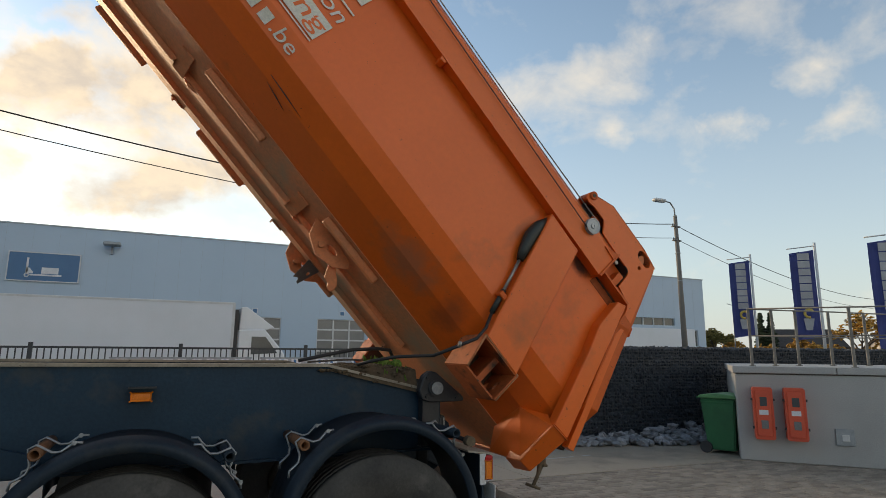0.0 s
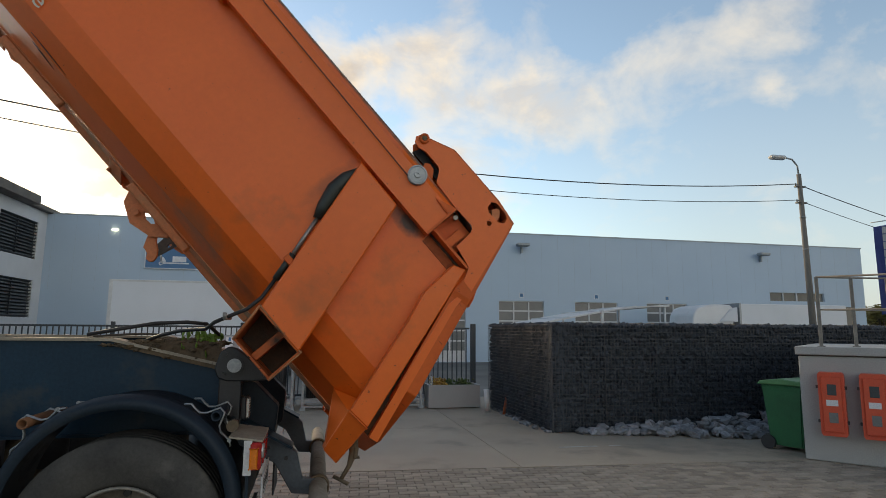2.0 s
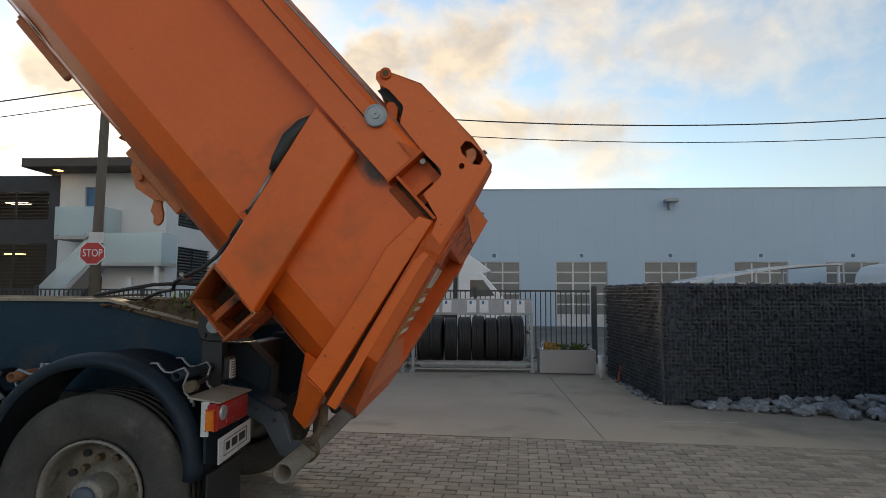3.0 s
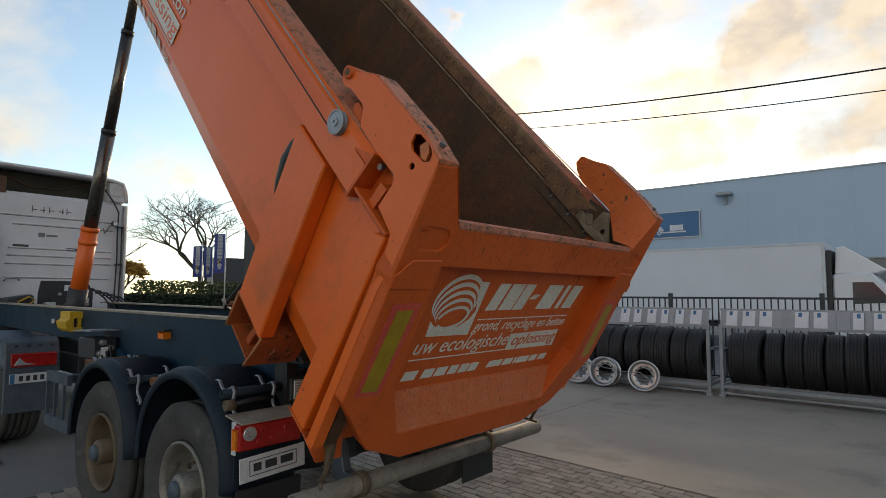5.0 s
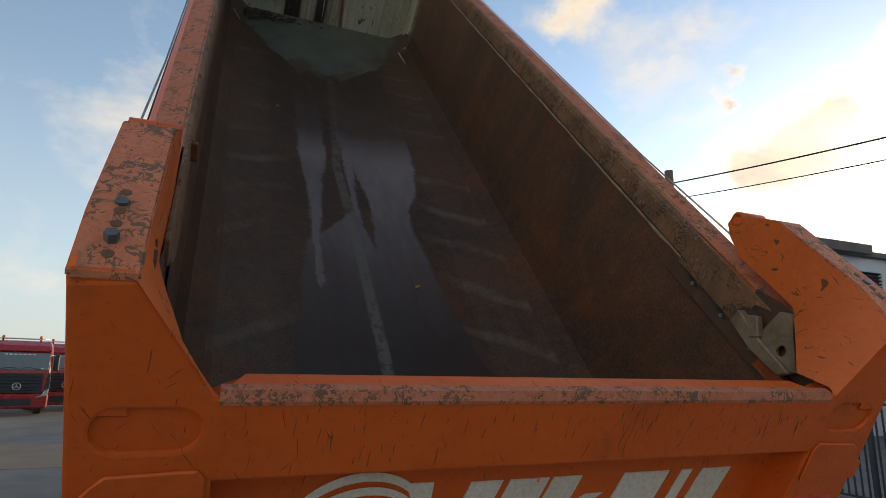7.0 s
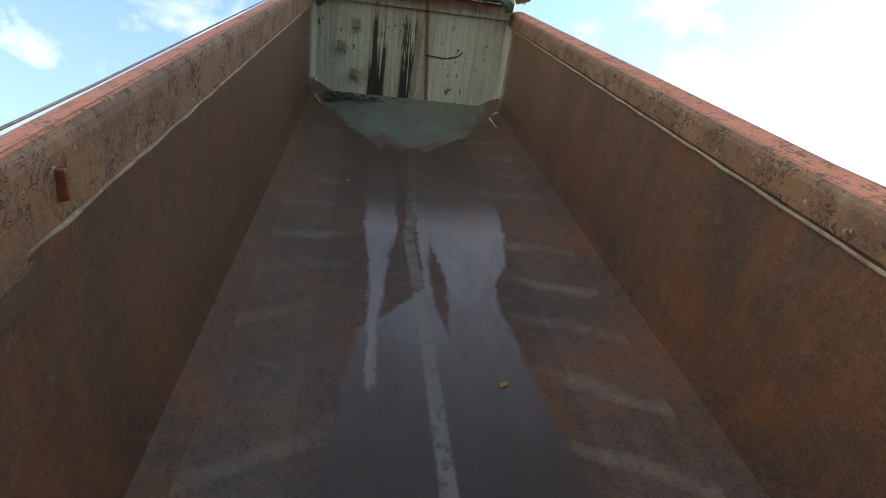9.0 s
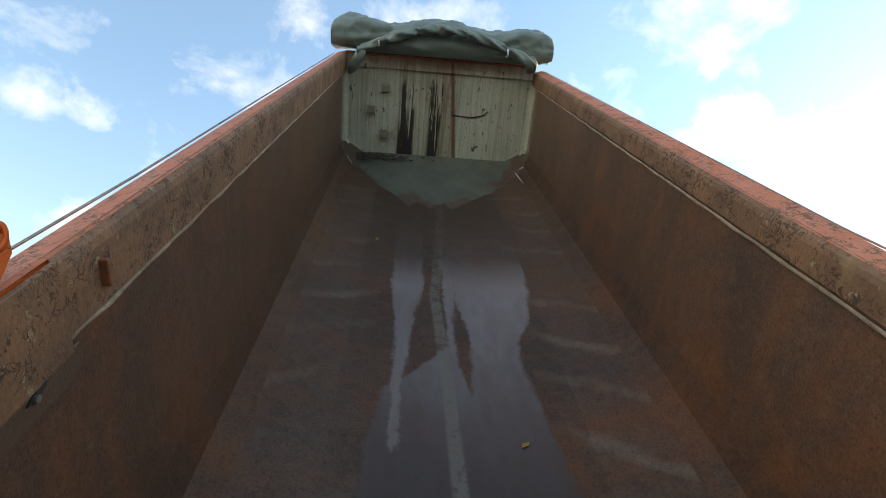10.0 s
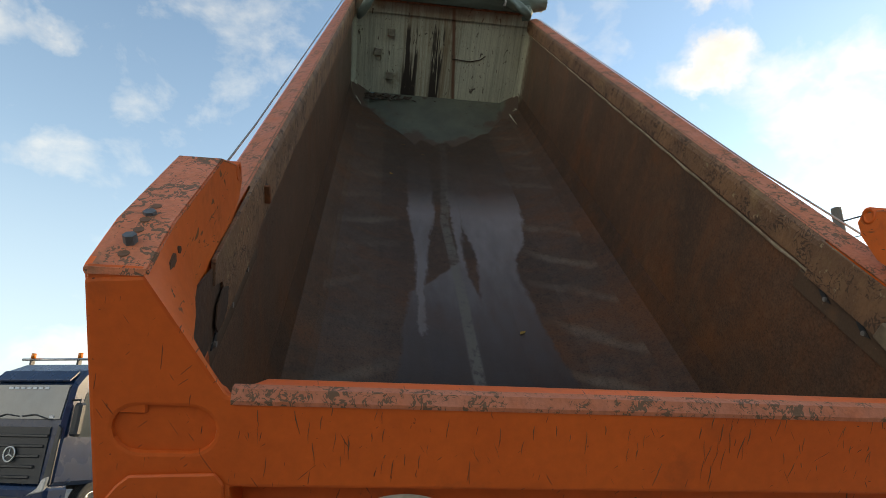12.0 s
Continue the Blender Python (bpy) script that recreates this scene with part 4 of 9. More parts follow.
    worn = ramp_node(t, math_node(t, "ADD", math_node(t, "SUBTRACT", lim, side), 0.15), [(0.0, 1.0), (0.14, 0.0)])
    c = mix_node(t, worn, c, (0.085, 0.052, 0.034))
    link(t, c, b.inputs["Base Color"])
    return m


M["latch_steel"] = mat("rusty_latch_steel", (0.32, 0.24, 0.155), (0.17, 0.12, 0.075), 8, 0.6, metal=0.2, bump=0.2)
M["scrap_blue"] = mat("pale_blue_plastic", (0.20, 0.34, 0.40), None, 9, 0.5, bump=0.05)
M["steel_dark"] = mat("dark_flat_steel", (0.060, 0.056, 0.052), (0.10, 0.09, 0.08), 9, 0.55, metal=0.3, bump=0.1)
M["worn_edge"] = mat("worn_paint_edge", (0.36, 0.20, 0.10), (0.46, 0.13, 0.04), 14, 0.65, bump=0.3, grain=60, chips=((0.10, 0.06, 0.035), 30, 0.62))
M["orange_cheek"] = mat("smeared_orange_paint", (0.70, 0.150, 0.032), (0.60, 0.115, 0.022), 3.0, 0.45, fv=0.06, bump=0.06, grain=35, chips=((0.15, 0.075, 0.035), 17, 0.655), dirt=((0.42, 0.10, 0.03), 5, 0.60, 0.12), spec=0.30, scratch=((0.10, 0.05, 0.025), 0.715))
M["bolt_grey"] = mat("dull_grey_bolt", (0.16, 0.175, 0.18), (0.10, 0.11, 0.115), 30, 0.5, metal=0.4, bump=0.1)
M["block_paint"] = mat("dull_brown_block", (0.30, 0.28, 0.215), (0.20, 0.175, 0.13), 16, 0.65, bump=0.2)
# grime on the blot and grease; elsewhere the dark stands for shade
M["grime_shade"] = mat("dark_grime_and_shade", (0.05, 0.032, 0.022), (0.10, 0.045, 0.02), 6, 0.75, bump=0.3, grain=50)
# one steel: sides lightened, floor and haunches darkened, in place of how light falls
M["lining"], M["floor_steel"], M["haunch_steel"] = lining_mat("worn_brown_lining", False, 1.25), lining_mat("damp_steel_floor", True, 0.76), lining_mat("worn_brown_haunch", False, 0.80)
M["head_paint"], M["foot_paint"], M["side_paint"] = head_mat(), foot_mat(), side_mat()
SECTION = [(1.16, 1.40), (1.16, 0.62), (1.11, 0.48), (0.97, 0.365), (0.66, 0.258), (0.30, 0.205)]
INNER = [(1.145, 1.41), (1.145, 0.625), (1.098, 0.492), (0.962, 0.380), (0.655, 0.273), (0.30, 0.221)]


def rear_u(w):
    return -0.40 - 0.38 * (1.35 - w)


def sheet(pts, u1, thick=0.0, inset=0.0, cols=1):
    """A sheet through points (v, w), from the slanted rear edge to u1."""
    bm = bmesh.new()
    rows = []
    for v, w in pts:
        u0 = rear_u(w) + inset
        rows.append([bm.verts.new((u0 + (u1 - u0) * k / cols, v, w)) for k in range(cols + 1)])
    for a, b in zip(rows, rows[1:]):
        for k in range(cols):
            bm.faces.new((a[k], a[k + 1], b[k + 1], b[k]))
    if thick:
        bmesh.ops.recalc_face_normals(bm, faces=bm.faces)
        bmesh.ops.solidify(bm, geom=list(bm.faces), thickness=thick)
    return bm


def mirror(pts):
    return pts + [(-a, b) for a, b in pts[::-1]]


body = thing("tipper_body", "raised orange steel tipper body of a semi-trailer, scratched and dusty", "tipper body", m=BODY)
for sgn in (1, -1):
    part("side_plate", sheet([(sgn * a, b) for a, b in SECTION[:2]], HEAD_U, 0.006), "side_paint", body)
    part("lower_shell", sheet([(sgn * a, b) for a, b in SECTION[1:5]], HEAD_U, 0.006), "side_paint", body)
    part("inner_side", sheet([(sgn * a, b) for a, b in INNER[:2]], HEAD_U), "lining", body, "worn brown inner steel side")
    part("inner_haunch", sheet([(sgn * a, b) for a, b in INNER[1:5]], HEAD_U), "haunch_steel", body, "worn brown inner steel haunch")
    # top rail
    wi, wo, lo_ = (1.640, 1.616, 0.012) if sgn > 0 else (1.574, 1.596, 0.006)
    rail = [(1.158, 1.37), (1.255, 1.365), (1.262, wo - 0.045), (1.226, wo - 0.004), (1.132, wi - 0.004), (1.122, 1.45), (1.146, 1.41)]
    part("top_rail", prism([(sgn * a, b) for a, b in rail], "x", -0.15, HEAD_U + 0.06), "orange", body)
    part("rim_cap", prism([(sgn * a, b) for a, b in [(1.234, wo - 0.012), (1.226, wo + 0.003), (1.138, wi + 0.004), (1.126, wi - 0.001), (1.130, wi - 0.008), (1.222, wo - 0.006)]], "x", -0.12, HEAD_U + 0.05), "orange_peel", body, "rim cap with peeling orange paint and rust")
    strip = prism([(sgn * a, b) for a, b in [(1.136, wi + 0.0035), (1.124, wi - 0.003), (1.112, wi - 0.018), (1.107, wi - 0.04), (1.110, 1.43 + lo_), (1.138, 1.402 + lo_), (1.145, 1.402 + lo_), (1.121, 1.45 + lo_)]], "x", 0.44, HEAD_U - 0.01)
    part("inner_strip", strip, "rust_rail", body, "rusty inner rail strip with flaking paint")
    pts = [(0.42 + k * 0.12, sgn * (1.136 + 0.004 * math.sin(k * 2.3)), 1.401 + lo_ + 0.003 * math.sin(k * 1.7)) for k in range(51)]
    part("weld", tube(pts, 0.011, 5), "weld", body, "pale weld seam")
    # plain end piece of the inner strip, set back a little, with slots under it
    part("rail_end", prism([(0.445, wi - 0.006), (-0.06, wi - 0.010), (-0.09, 1.56), (-0.02, 1.53), (-0.015, 1.46), (-0.07, 1.40), (0.445, 1.40)], "y", sgn * 1.107, sgn * 1.121, bevel=0.002), "rust_rail", body, "plain brown end piece of the inner rail strip")
    part("rail_end", prism([(0.50, 1.398), (-0.37, 1.398), (-0.385, 1.315), (0.50, 1.315)], "y", sgn * 1.124, sgn * 1.146, bevel=0.003), "rust_end", body)
    # flat patch whose dark colour is the shade of a hollow
    part("rail_hollow", prism([(-0.13, 1.455), (-0.10, 1.50), (-0.03, 1.515), (0.02, 1.49), (0.0, 1.44), (-0.06, 1.415), (-0.12, 1.42)], "y", sgn * 1.1030, sgn * 1.1068), "grime_shade", body, "flat dark patch with the shade of the hollow at the rail end")
    for us in (0.36, 0.14, -0.06):
        part("strip_slot", prism([(us, 1.388), (us - 0.03, 1.395), (us - 0.085, 1.372), (us - 0.05, 1.362)], "y", sgn * 1.119, sgn * 1.1235), "black", body)
        part("slot_pin", cyl((us - 0.055, sgn * 1.124, 1.374), (us - 0.055, sgn * 1.112, 1.374), 0.010, n=7), "steel", body)
    # cables along the rail
    part("cover_cable", tube([(0.16, sgn * 1.285, 1.605), (1.2, sgn * 1.264, wo - 0.010), (2.5, sgn * 1.262, wo - 0.006), (HEAD_U + 0.1, sgn * 1.262, wo - 0.004)], 0.0045, 6), "steel", body, "thin steel cover cable")
    part("cover_cable", tube([(0.16, sgn * 1.284, 1.50), (2.4, sgn * 1.272, 1.535), (HEAD_U + 0.1, sgn * 1.268, 1.56)], 0.0035, 6), "black", body)
    pul = spin([(0.0, 0.0), (0.060, 0.0), (0.060, 0.010), (0.053, 0.013), (0.053, 0.019), (0.060, 0.022), (0.060, 0.030), (0.052, 0.031), (0.049, 0.028), (0.022, 0.028), (0.020, 0.036), (0.008, 0.036), (0.007, 0.030), (0.0, 0.030)], 28, "y", (0.155, 0, 1.55), closed=False)
    for f in pul.faces:
        f.smooth = False
    if sgn < 0:
        bmesh.ops.scale(pul, vec=(1, -1, 1), verts=pul.verts)
    bmesh.ops.translate(pul, vec=(0, sgn * 1.262, 0), verts=pul.verts)
    part("pulley", pul, "zinc", body, "grey steel cable pulley")
    # cover column over the hinge post
    cov = [(0.43, 1.344), (0.095, 1.340), (-0.193, 0.357), (0.136, 0.366)]
    part("cover_column", prism(cov, "y", sgn * 1.162, sgn * 1.258, bevel=0.008), "orange", body, "flat orange side column with chipped paint")
    # rear column and its lower nose
    part("rear_column", prism([(-0.407, 1.12), (-0.399, 1.366), (-0.470, 1.405), (-0.770, 0.372), (-0.634, 0.362), (-0.475, 0.93)], "y", sgn * 1.160, sgn * 1.252, bevel=0.006), "orange", body)
    nose = bmesh.new()
    for u_, v_, w_ in ((-0.628, 1.248, 0.358), (-0.772, 1.248, 0.368), (-0.836, 1.045, 0.098), (-0.728, 1.038, 0.092), (-0.628, 0.95, 0.30), (-0.772, 0.95, 0.31), (-0.836, 0.86, 0.085), (-0.728, 0.86, 0.080)):
        nose.verts.new((u_, sgn * v_, w_))
    bmesh.ops.convex_hull(nose, input=list(nose.verts))
    bmesh.ops.bevel(nose, geom=[e for e in nose.edges if e.calc_face_angle(0) > 0.3], offset=0.006, segments=1, affect="EDGES")
    fill = bmesh.new()
    for u_, v_, w_ in ((-0.50, 0.965, 0.360), (-0.60, 0.70, 0.264), (-0.622, 1.12, 0.43), (-0.632, 1.235, 0.352), (-0.735, 1.030, 0.096), (-0.735, 0.60, 0.10), (-0.62, 0.62, 0.25), (-0.70, 1.10, 0.40)):
        fill.verts.new((u_, sgn * v_, w_))
    bmesh.ops.convex_hull(fill, input=list(fill.verts))
    part("rear_gusset", fill, "side_paint", body)
    part("fold_edge", tube([(-0.622, sgn * 1.250, 0.356), (-0.775, sgn * 1.250, 0.367)], 0.006, 6), "orange_worn", body)
    part("rear_nose", nose, "orange", body)
    # open bracket box at the foot of the cover column
    # box plates take a darker orange that includes their shade
    bx = prism([(0.152, 0.368), (0.136, 0.368), (0.086, 0.140), (0.102, 0.140)], "y", sgn * 0.92, sgn * 1.25)
    box(-0.205, 0.14, sgn * 0.92, sgn * 1.25, 0.352, 0.366, bm=bx)
    box(-0.205, 0.092, sgn * 0.92, sgn * 1.22, 0.138, 0.150, bm=bx)
    part("hinge_box", bx, "orange_grimy_shade", body, "open dusty hinge box of orange steel plate")
    rim_ = [(0.146, sgn * 1.250, 0.367), (-0.205, sgn * 1.250, 0.367), (-0.205, sgn * 1.250, 0.139)]
    part("box_edge", tube(rim_, 0.0065, 6), "worn_edge", body, "bare tan edge of the hinge box")
    part("box_edge", tube([(0.146, sgn * 1.250, 0.367), (0.094, sgn * 1.250, 0.139)], 0.0065, 6), "worn_edge", body)
    # back sheet darkened to hold the shade inside the box
    part("box_back", prism([(0.13, 0.352), (-0.19, 0.352), (-0.19, 0.15), (0.09, 0.15)], "y", sgn * 0.92, sgn * 0.96), "grime_shade", body, "greasy back of the hinge box, darkened for its shade")
    part("box_bar", box(-0.075, -0.030, sgn * 0.96, sgn * 1.18, 0.15, 0.352, 0.004), "orange_grimy_shade", body)
    hp_ = plate([(sgn * 0.92, 0.138), (sgn * 1.25, 0.138), (sgn * 1.25, 0.366), (sgn * 0.92, 0.366)], [[(sgn * 1.01 + 0.022 * math.cos(a), 0.24 + 0.036 * math.sin(a)) for a in (0, 0.9, 1.8, 2.7, 3.6, 4.5, 5.4)], [(sgn * 1.13 + 0.022 * math.cos(a), 0.25 + 0.036 * math.sin(a)) for a in (0, 0.9, 1.8, 2.7, 3.6, 4.5, 5.4)]], "x", -0.206, -0.19)
    part("hinge_plate", hp_, "orange_grimy_shade", body, "plate with two oval holes")
    # stub where the rail ends, with its gusset and little plates
    st = box(-0.158, -0.143, sgn * 1.16, sgn * 1.272, 1.362, 1.612)
    prism([(-0.025, 1.548), (-0.143, 1.600), (-0.143, 1.548)], "y", sgn * 1.258, sgn * 1.270, bm=st)
    prism([(-0.035, 1.545), (-0.143, 1.545), (-0.143, 1.538)], "y", sgn * 1.262, sgn * 1.275, bm=st)
    box(-0.470, -0.162, sgn * 1.15, sgn * 1.262, 1.410, 1.426, bm=st)
    box(-0.308, -0.257, sgn * 1.17, sgn * 1.240, 1.427, 1.540, bm=st)
    box(-0.36, -0.16, sgn * 1.15, sgn * 1.165, 1.427, 1.60, bm=st)
    part("rail_stop", st, "orange_worn", body)
    part("rail_foot", box(-0.46, -0.165, sgn * 1.12, sgn * 1.164, 1.335, 1.392, 0.004), "orange_grimy_shade", body)
    part("grease", box(-0.46, -0.165, sgn * 1.12, sgn * 1.166, 1.393, 1.409, 0.003), "grime_shade", body)
    for cu_, cw_ in ((-0.19, 1.575),):
        part("bolt", cyl((cu_, sgn * 1.21, cw_), (cu_, sgn * 1.236, cw_), 0.016, n=6), "steel", body)
    # ribs and brackets low on the shell
    for k, (ua, ub) in enumerate(((2.605, 2.03), (1.356, 0.79), (3.85, 3.28), (5.09, 4.52), (6.33, 5.76))):
        part("rib", box(ub, ua, sgn * 0.60 - 0.022, sgn * 0.60 + 0.022, 0.185, 0.246, 0.01), "orange_low", body)
    for ua in (1.565, 2.798, 4.03, 5.26):
        bk = bmesh.new()
        for v_, w_ in ((0.486, 0.228), (0.275, 0.150)):
            for du in (0.062, -0.055):
                for dw in (0.0, -0.012):
                    bk.verts.new((ua + du, sgn * v_, w_ + dw))
        bmesh.ops.convex_hull(bk, input=list(bk.verts))
        prism([(ua + 0.062, 0.198), (ua + 0.050, 0.198), (ua + 0.050, 0.142), (ua + 0.062, 0.142)], "y", sgn * 0.275, sgn * 0.37, bm=bk)
        part("beam_bracket", bk, "orange_low", body)
    bmf = box(0.22, HEAD_U - 0.1, sgn * 0.17, sgn * 0.285, 0.158, 0.21, 0.006)
    part("sub_frame", bmf, "orange_low", body, "dusty orange longitudinal beam under the floor")
    for ua in (2.655, 1.47, 3.88, 5.10) if sgn > 0 else ():
        part("gusset", prism([(ua + 0.12, 0.165), (ua - 0.06, 0.165), (ua + 0.03, 0.135)], "y", sgn * 0.24, sgn * 0.255), "orange_low", body)
    lug = plate([(1.40, 0.215), (1.34, 0.10), (1.20, 0.04), (1.05, 0.08), (0.97, 0.16), (1.0, 0.20), (1.12, 0.215), (1.28, 0.222)], [[(1.15 + 0.055 * math.cos(a), 0.155 + 0.022 * math.sin(a)) for a in (0, 1, 2, 3, 4, 5)]], "y", sgn * 0.44, sgn * 0.465)
    part("lug_plate", lug, "orange_low", body, "dusty lug plate with a slotted hole")
    part("lug_pin", cyl((1.23, sgn * 0.36, 0.115), (1.23, sgn * 0.50, 0.115), 0.024, n=12), "orange_low", body)
    hook = prism([(1.105, 0.12), (1.06, 0.14), (1.004, 0.085), (0.955, 0.06), (0.92, 0.024), (0.912, -0.012), (0.925, -0.034), (0.955, -0.036), (0.985, -0.005), (1.03, 0.0)], "y", sgn * 0.40, sgn * 0.425, bevel=0.004)
    if sgn > 0:
        part("round_hook", hook, "orange_low", body)
    else:
        hook.free()
lock = plate([(1.185, 0.19), (1.154, -0.030), (1.138, -0.022), (1.128, -0.008), (1.112, -0.010), (1.104, -0.036), (1.083, -0.041), (1.045, 0.19)], [[(1.094 + 0.012 * math.cos(a), 0.075 + 0.020 * math.sin(a)) for a in (0, 1, 2, 3, 4, 5)]], "y", -0.200, -0.215)
part("lock_hook", lock, "steel_dark", body, "dark flat steel lock bar with a slot")

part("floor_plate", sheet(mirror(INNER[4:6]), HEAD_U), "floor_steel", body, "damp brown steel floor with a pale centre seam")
part("under_floor", sheet(mirror(SECTION[4:6]), HEAD_U, 0.006), "orange_low", body)
# dark rusty blot on the haunch
bl = bmesh.new()
ring = []
for k in range(22):
    a = math.tau * k / 22
    r_ = 0.045 * (1 + 0.5 * noise.noise(Vector((math.cos(a) * 2, math.sin(a) * 2, 4.0))))
    v_ = 0.818 + 0.8 * r_ * math.sin(a)
    ring.append(bl.verts.new((2.04 + 1.5 * r_ * math.cos(a), v_, 0.273 + (v_ - 0.655) * 0.3485 + 0.003)))
bl.faces.new(ring)
part("rust_blot", bl, "grime_shade", body)
# head wall with its slanted foot
part("head_wall", box(HEAD_U, HEAD_U + 0.03, -1.145, 1.145, 0.40, 1.58), "head_paint", body, "cream-green head wall with brown run-down stains")
part("head_beam", box(HEAD_U - 0.022, HEAD_U + 0.04, -1.13, 1.13, 1.485, 1.628, 0.006), "head_paint", body)
part("head_rim", box(HEAD_U - 0.04, HEAD_U + 0.05, -1.13, 1.13, 1.628, 1.652, 0.005), "orange_peel", body)
ft = bmesh.new()
prof = [(HEAD_U, 0.468), (HEAD_U - 0.30, 0.38), (HEAD_U - 0.62, 0.300), (HEAD_U - 0.92, 0.250), (HEAD_U - 1.30, 0.212)]
rows = []
for k, (u_, w_) in enumerate(prof):
    half = (0.98, 0.92, 0.76, 0.62, 0.40)[k]
    rows.append([ft.verts.new((u_ + (0.13 * math.sin(j * 1.9 + k) if k == 4 else 0), half * (j / 6 - 1), w_ + (0.008 * math.sin(j * 2.3 + k) if 0 < k < 4 else 0))) for j in range(13)])
for a, b in zip(rows, rows[1:]):
    for j in range(12):
        ft.faces.new((a[j], a[j + 1], b[j + 1], b[j]))
part("head_foot", ft, "foot_paint", body, "sloping grey-green foot plate of the head wall", smooth=True)
for sgn in (1, -1):
    gs = bmesh.new()
    vs = [gs.verts.new(p) for p in ((HEAD_U, sgn * 1.143, 0.62), (HEAD_U, sgn * 0.90, 0.47), (HEAD_U - 0.55, sgn * 0.86, 0.285), (HEAD_U - 0.42, sgn * 1.08, 0.46))]
    gs.faces.new(vs)
    part("corner_gusset", gs, "foot_paint", body)
    cg = prism([(HEAD_U, sgn * 1.143), (HEAD_U, sgn * 1.085), (HEAD_U - 0.07, sgn * 1.143)], "z", 0.50, 1.44)
    part("corner_fillet", cg, "head_paint", body)
part("paint_flake", tube([(HEAD_U - 0.01, -1.10, 0.60), (HEAD_U - 0.05, -1.033, 0.450), (HEAD_U - 0.33, -1.074, 0.484), (HEAD_U - 0.31, -0.991, 0.415), (HEAD_U - 0.80, -1.004, 0.424)], [0.02, 0.014, 0.012, 0.011, 0.003], 5), "head_paint", body, "pale ragged edge of torn paint")
part("paint_flake", tube([(HEAD_U - 0.01, 1.10, 0.62), (HEAD_U - 0.06, 1.036, 0.455), (HEAD_U - 0.30, 1.062, 0.476), (HEAD_U - 0.42, 0.985, 0.412)], [0.02, 0.012, 0.010, 0.004], 5), "head_paint", body)
for v_, w_ in ((0.645, 1.268), (0.806, 1.009), (0.645, 0.715)):
    part("step_block", box(HEAD_U - 0.07, HEAD_U, v_ - 0.045, v_ + 0.045, w_ - 0.045, w_ + 0.045, 0.006), "block_paint", body)
M["streak"] = mat("dark_run_down_dirt", (0.045, 0.032, 0.022), (0.09, 0.055, 0.035), 4, 0.8, bump=0.3, stretch=(1, 3, 0.5))
part("scrape", tube([(HEAD_U - 0.004, -0.17, 1.00), (HEAD_U - 0.004, -0.42, 0.985), (HEAD_U - 0.004, -0.55, 1.02), (HEAD_U - 0.004, -0.615, 1.075)], 0.008, 4), "streak", body)
part("inner_slot", box(0.602, 0.618, 1.086, 1.112, 1.492, 1.568, 0.003), "rust_catch", body, "narrow rust-brown catch plate")
part("inner_slot", box(0.618, 0.628, 1.098, 1.111, 1.490, 1.566), "black", body)
part("inner_slot", box(HEAD_U - 0.16, HEAD_U - 0.10, -1.112, -1.098, 1.45, 1.50, 0.003), "rust_rail", body)
# latch plates inside the far rear corner
lt = plate([(-0.131, 1.488), (-0.138, 1.601), (-0.181, 1.627), (-0.342, 1.473), (-0.294, 1.443), (-0.171, 1.445)], [[(-0.243 + 0.020 * math.cos(a), 1.490 + 0.024 * math.sin(a)) for a in (0, 0.8, 1.6, 2.4, 3.2, 4.0, 4.8, 5.6)]], "y", -1.080, -1.095)
prism([(0.006, 1.418), (0.0, 1.487), (-0.146, 1.462), (-0.333, 1.459), (-0.300, 1.412), (-0.154, 1.398)], "y", -1.062, -1.104, bm=lt, bevel=0.006)
prism([(-0.05, 1.50), (-0.09, 1.53), (-0.15, 1.47), (-0.12, 1.44)], "y", -1.055, -1.09, bm=lt, bevel=0.005)
part("latch_plate", lt, "latch_steel", body, "rusty brown steel latch plate")

# lettering on the sides: three lines, the last word of the second in a box
for sgn in (1, -1):
    face = 1.1675 * sgn
    sx = -1 if sgn > 0 else 1
    base = Matrix(((sx, 0, 0, 0), (0, 0, sgn, face), (0, 1, 0, 0), (0, 0, 0, 1)))
    k = 1 if sgn > 0 else -1
    ua = 5.04 if sgn > 0 else 2.28
    end = ua - k * 2.76

    def side_words(text, u0, w0, size, width, lift=0.0, ink="letter", shear=0.1):
        words("lettering", text, size, ink, body, Matrix.Translation((u0, sgn * lift, w0)) @ base, 0.001, shear, width)

    def side_box(name, u0, u1, w0, w1, ink="letter"):
        part(name, box(u0, u1, face, face + sgn * 0.002, w0, w1), ink, body)

    side_words("grond, recyclage en beton", end + k * 2.13, 0.898, 0.155, 2.13, 0.0, "letter", 0.15)
    side_words("uw ecologische", end + k * 2.86, 0.712, 0.19, 1.72)
    side_box("word_frame", end + k * 1.05, end, 0.684, 0.852)
    side_words("oplossing", end + k * 1.01, 0.730, 0.165, 0.985, 0.003, "orange")
    # the lowest line lies on the slanted fold
    fold = Matrix(((sx, 0, 0, end), (0, sgn * 0.336, sgn * 0.942, sgn * 1.1275), (0, 0.942, -0.336, 0.505), (0, 0, 0, 1)))
    start = -0.205
    words("lettering", ".be", 0.135, "letter", body, fold @ Matrix.Translation((start, 0, 0)), 0.001, 0.1, 0.20)
    for k2 in range(11):
        b0 = start - 0.10 - k2 * 0.155
        bar = box(b0, b0 + 0.08 + 0.03 * (k2 % 3), 0.0, 0.078 + 0.03 * (k2 % 4 == 1), 0.0, 0.002)
        bmesh.ops.transform(bar, matrix=fold, verts=bar.verts)
        part("letter_bar", bar, "letter", body)
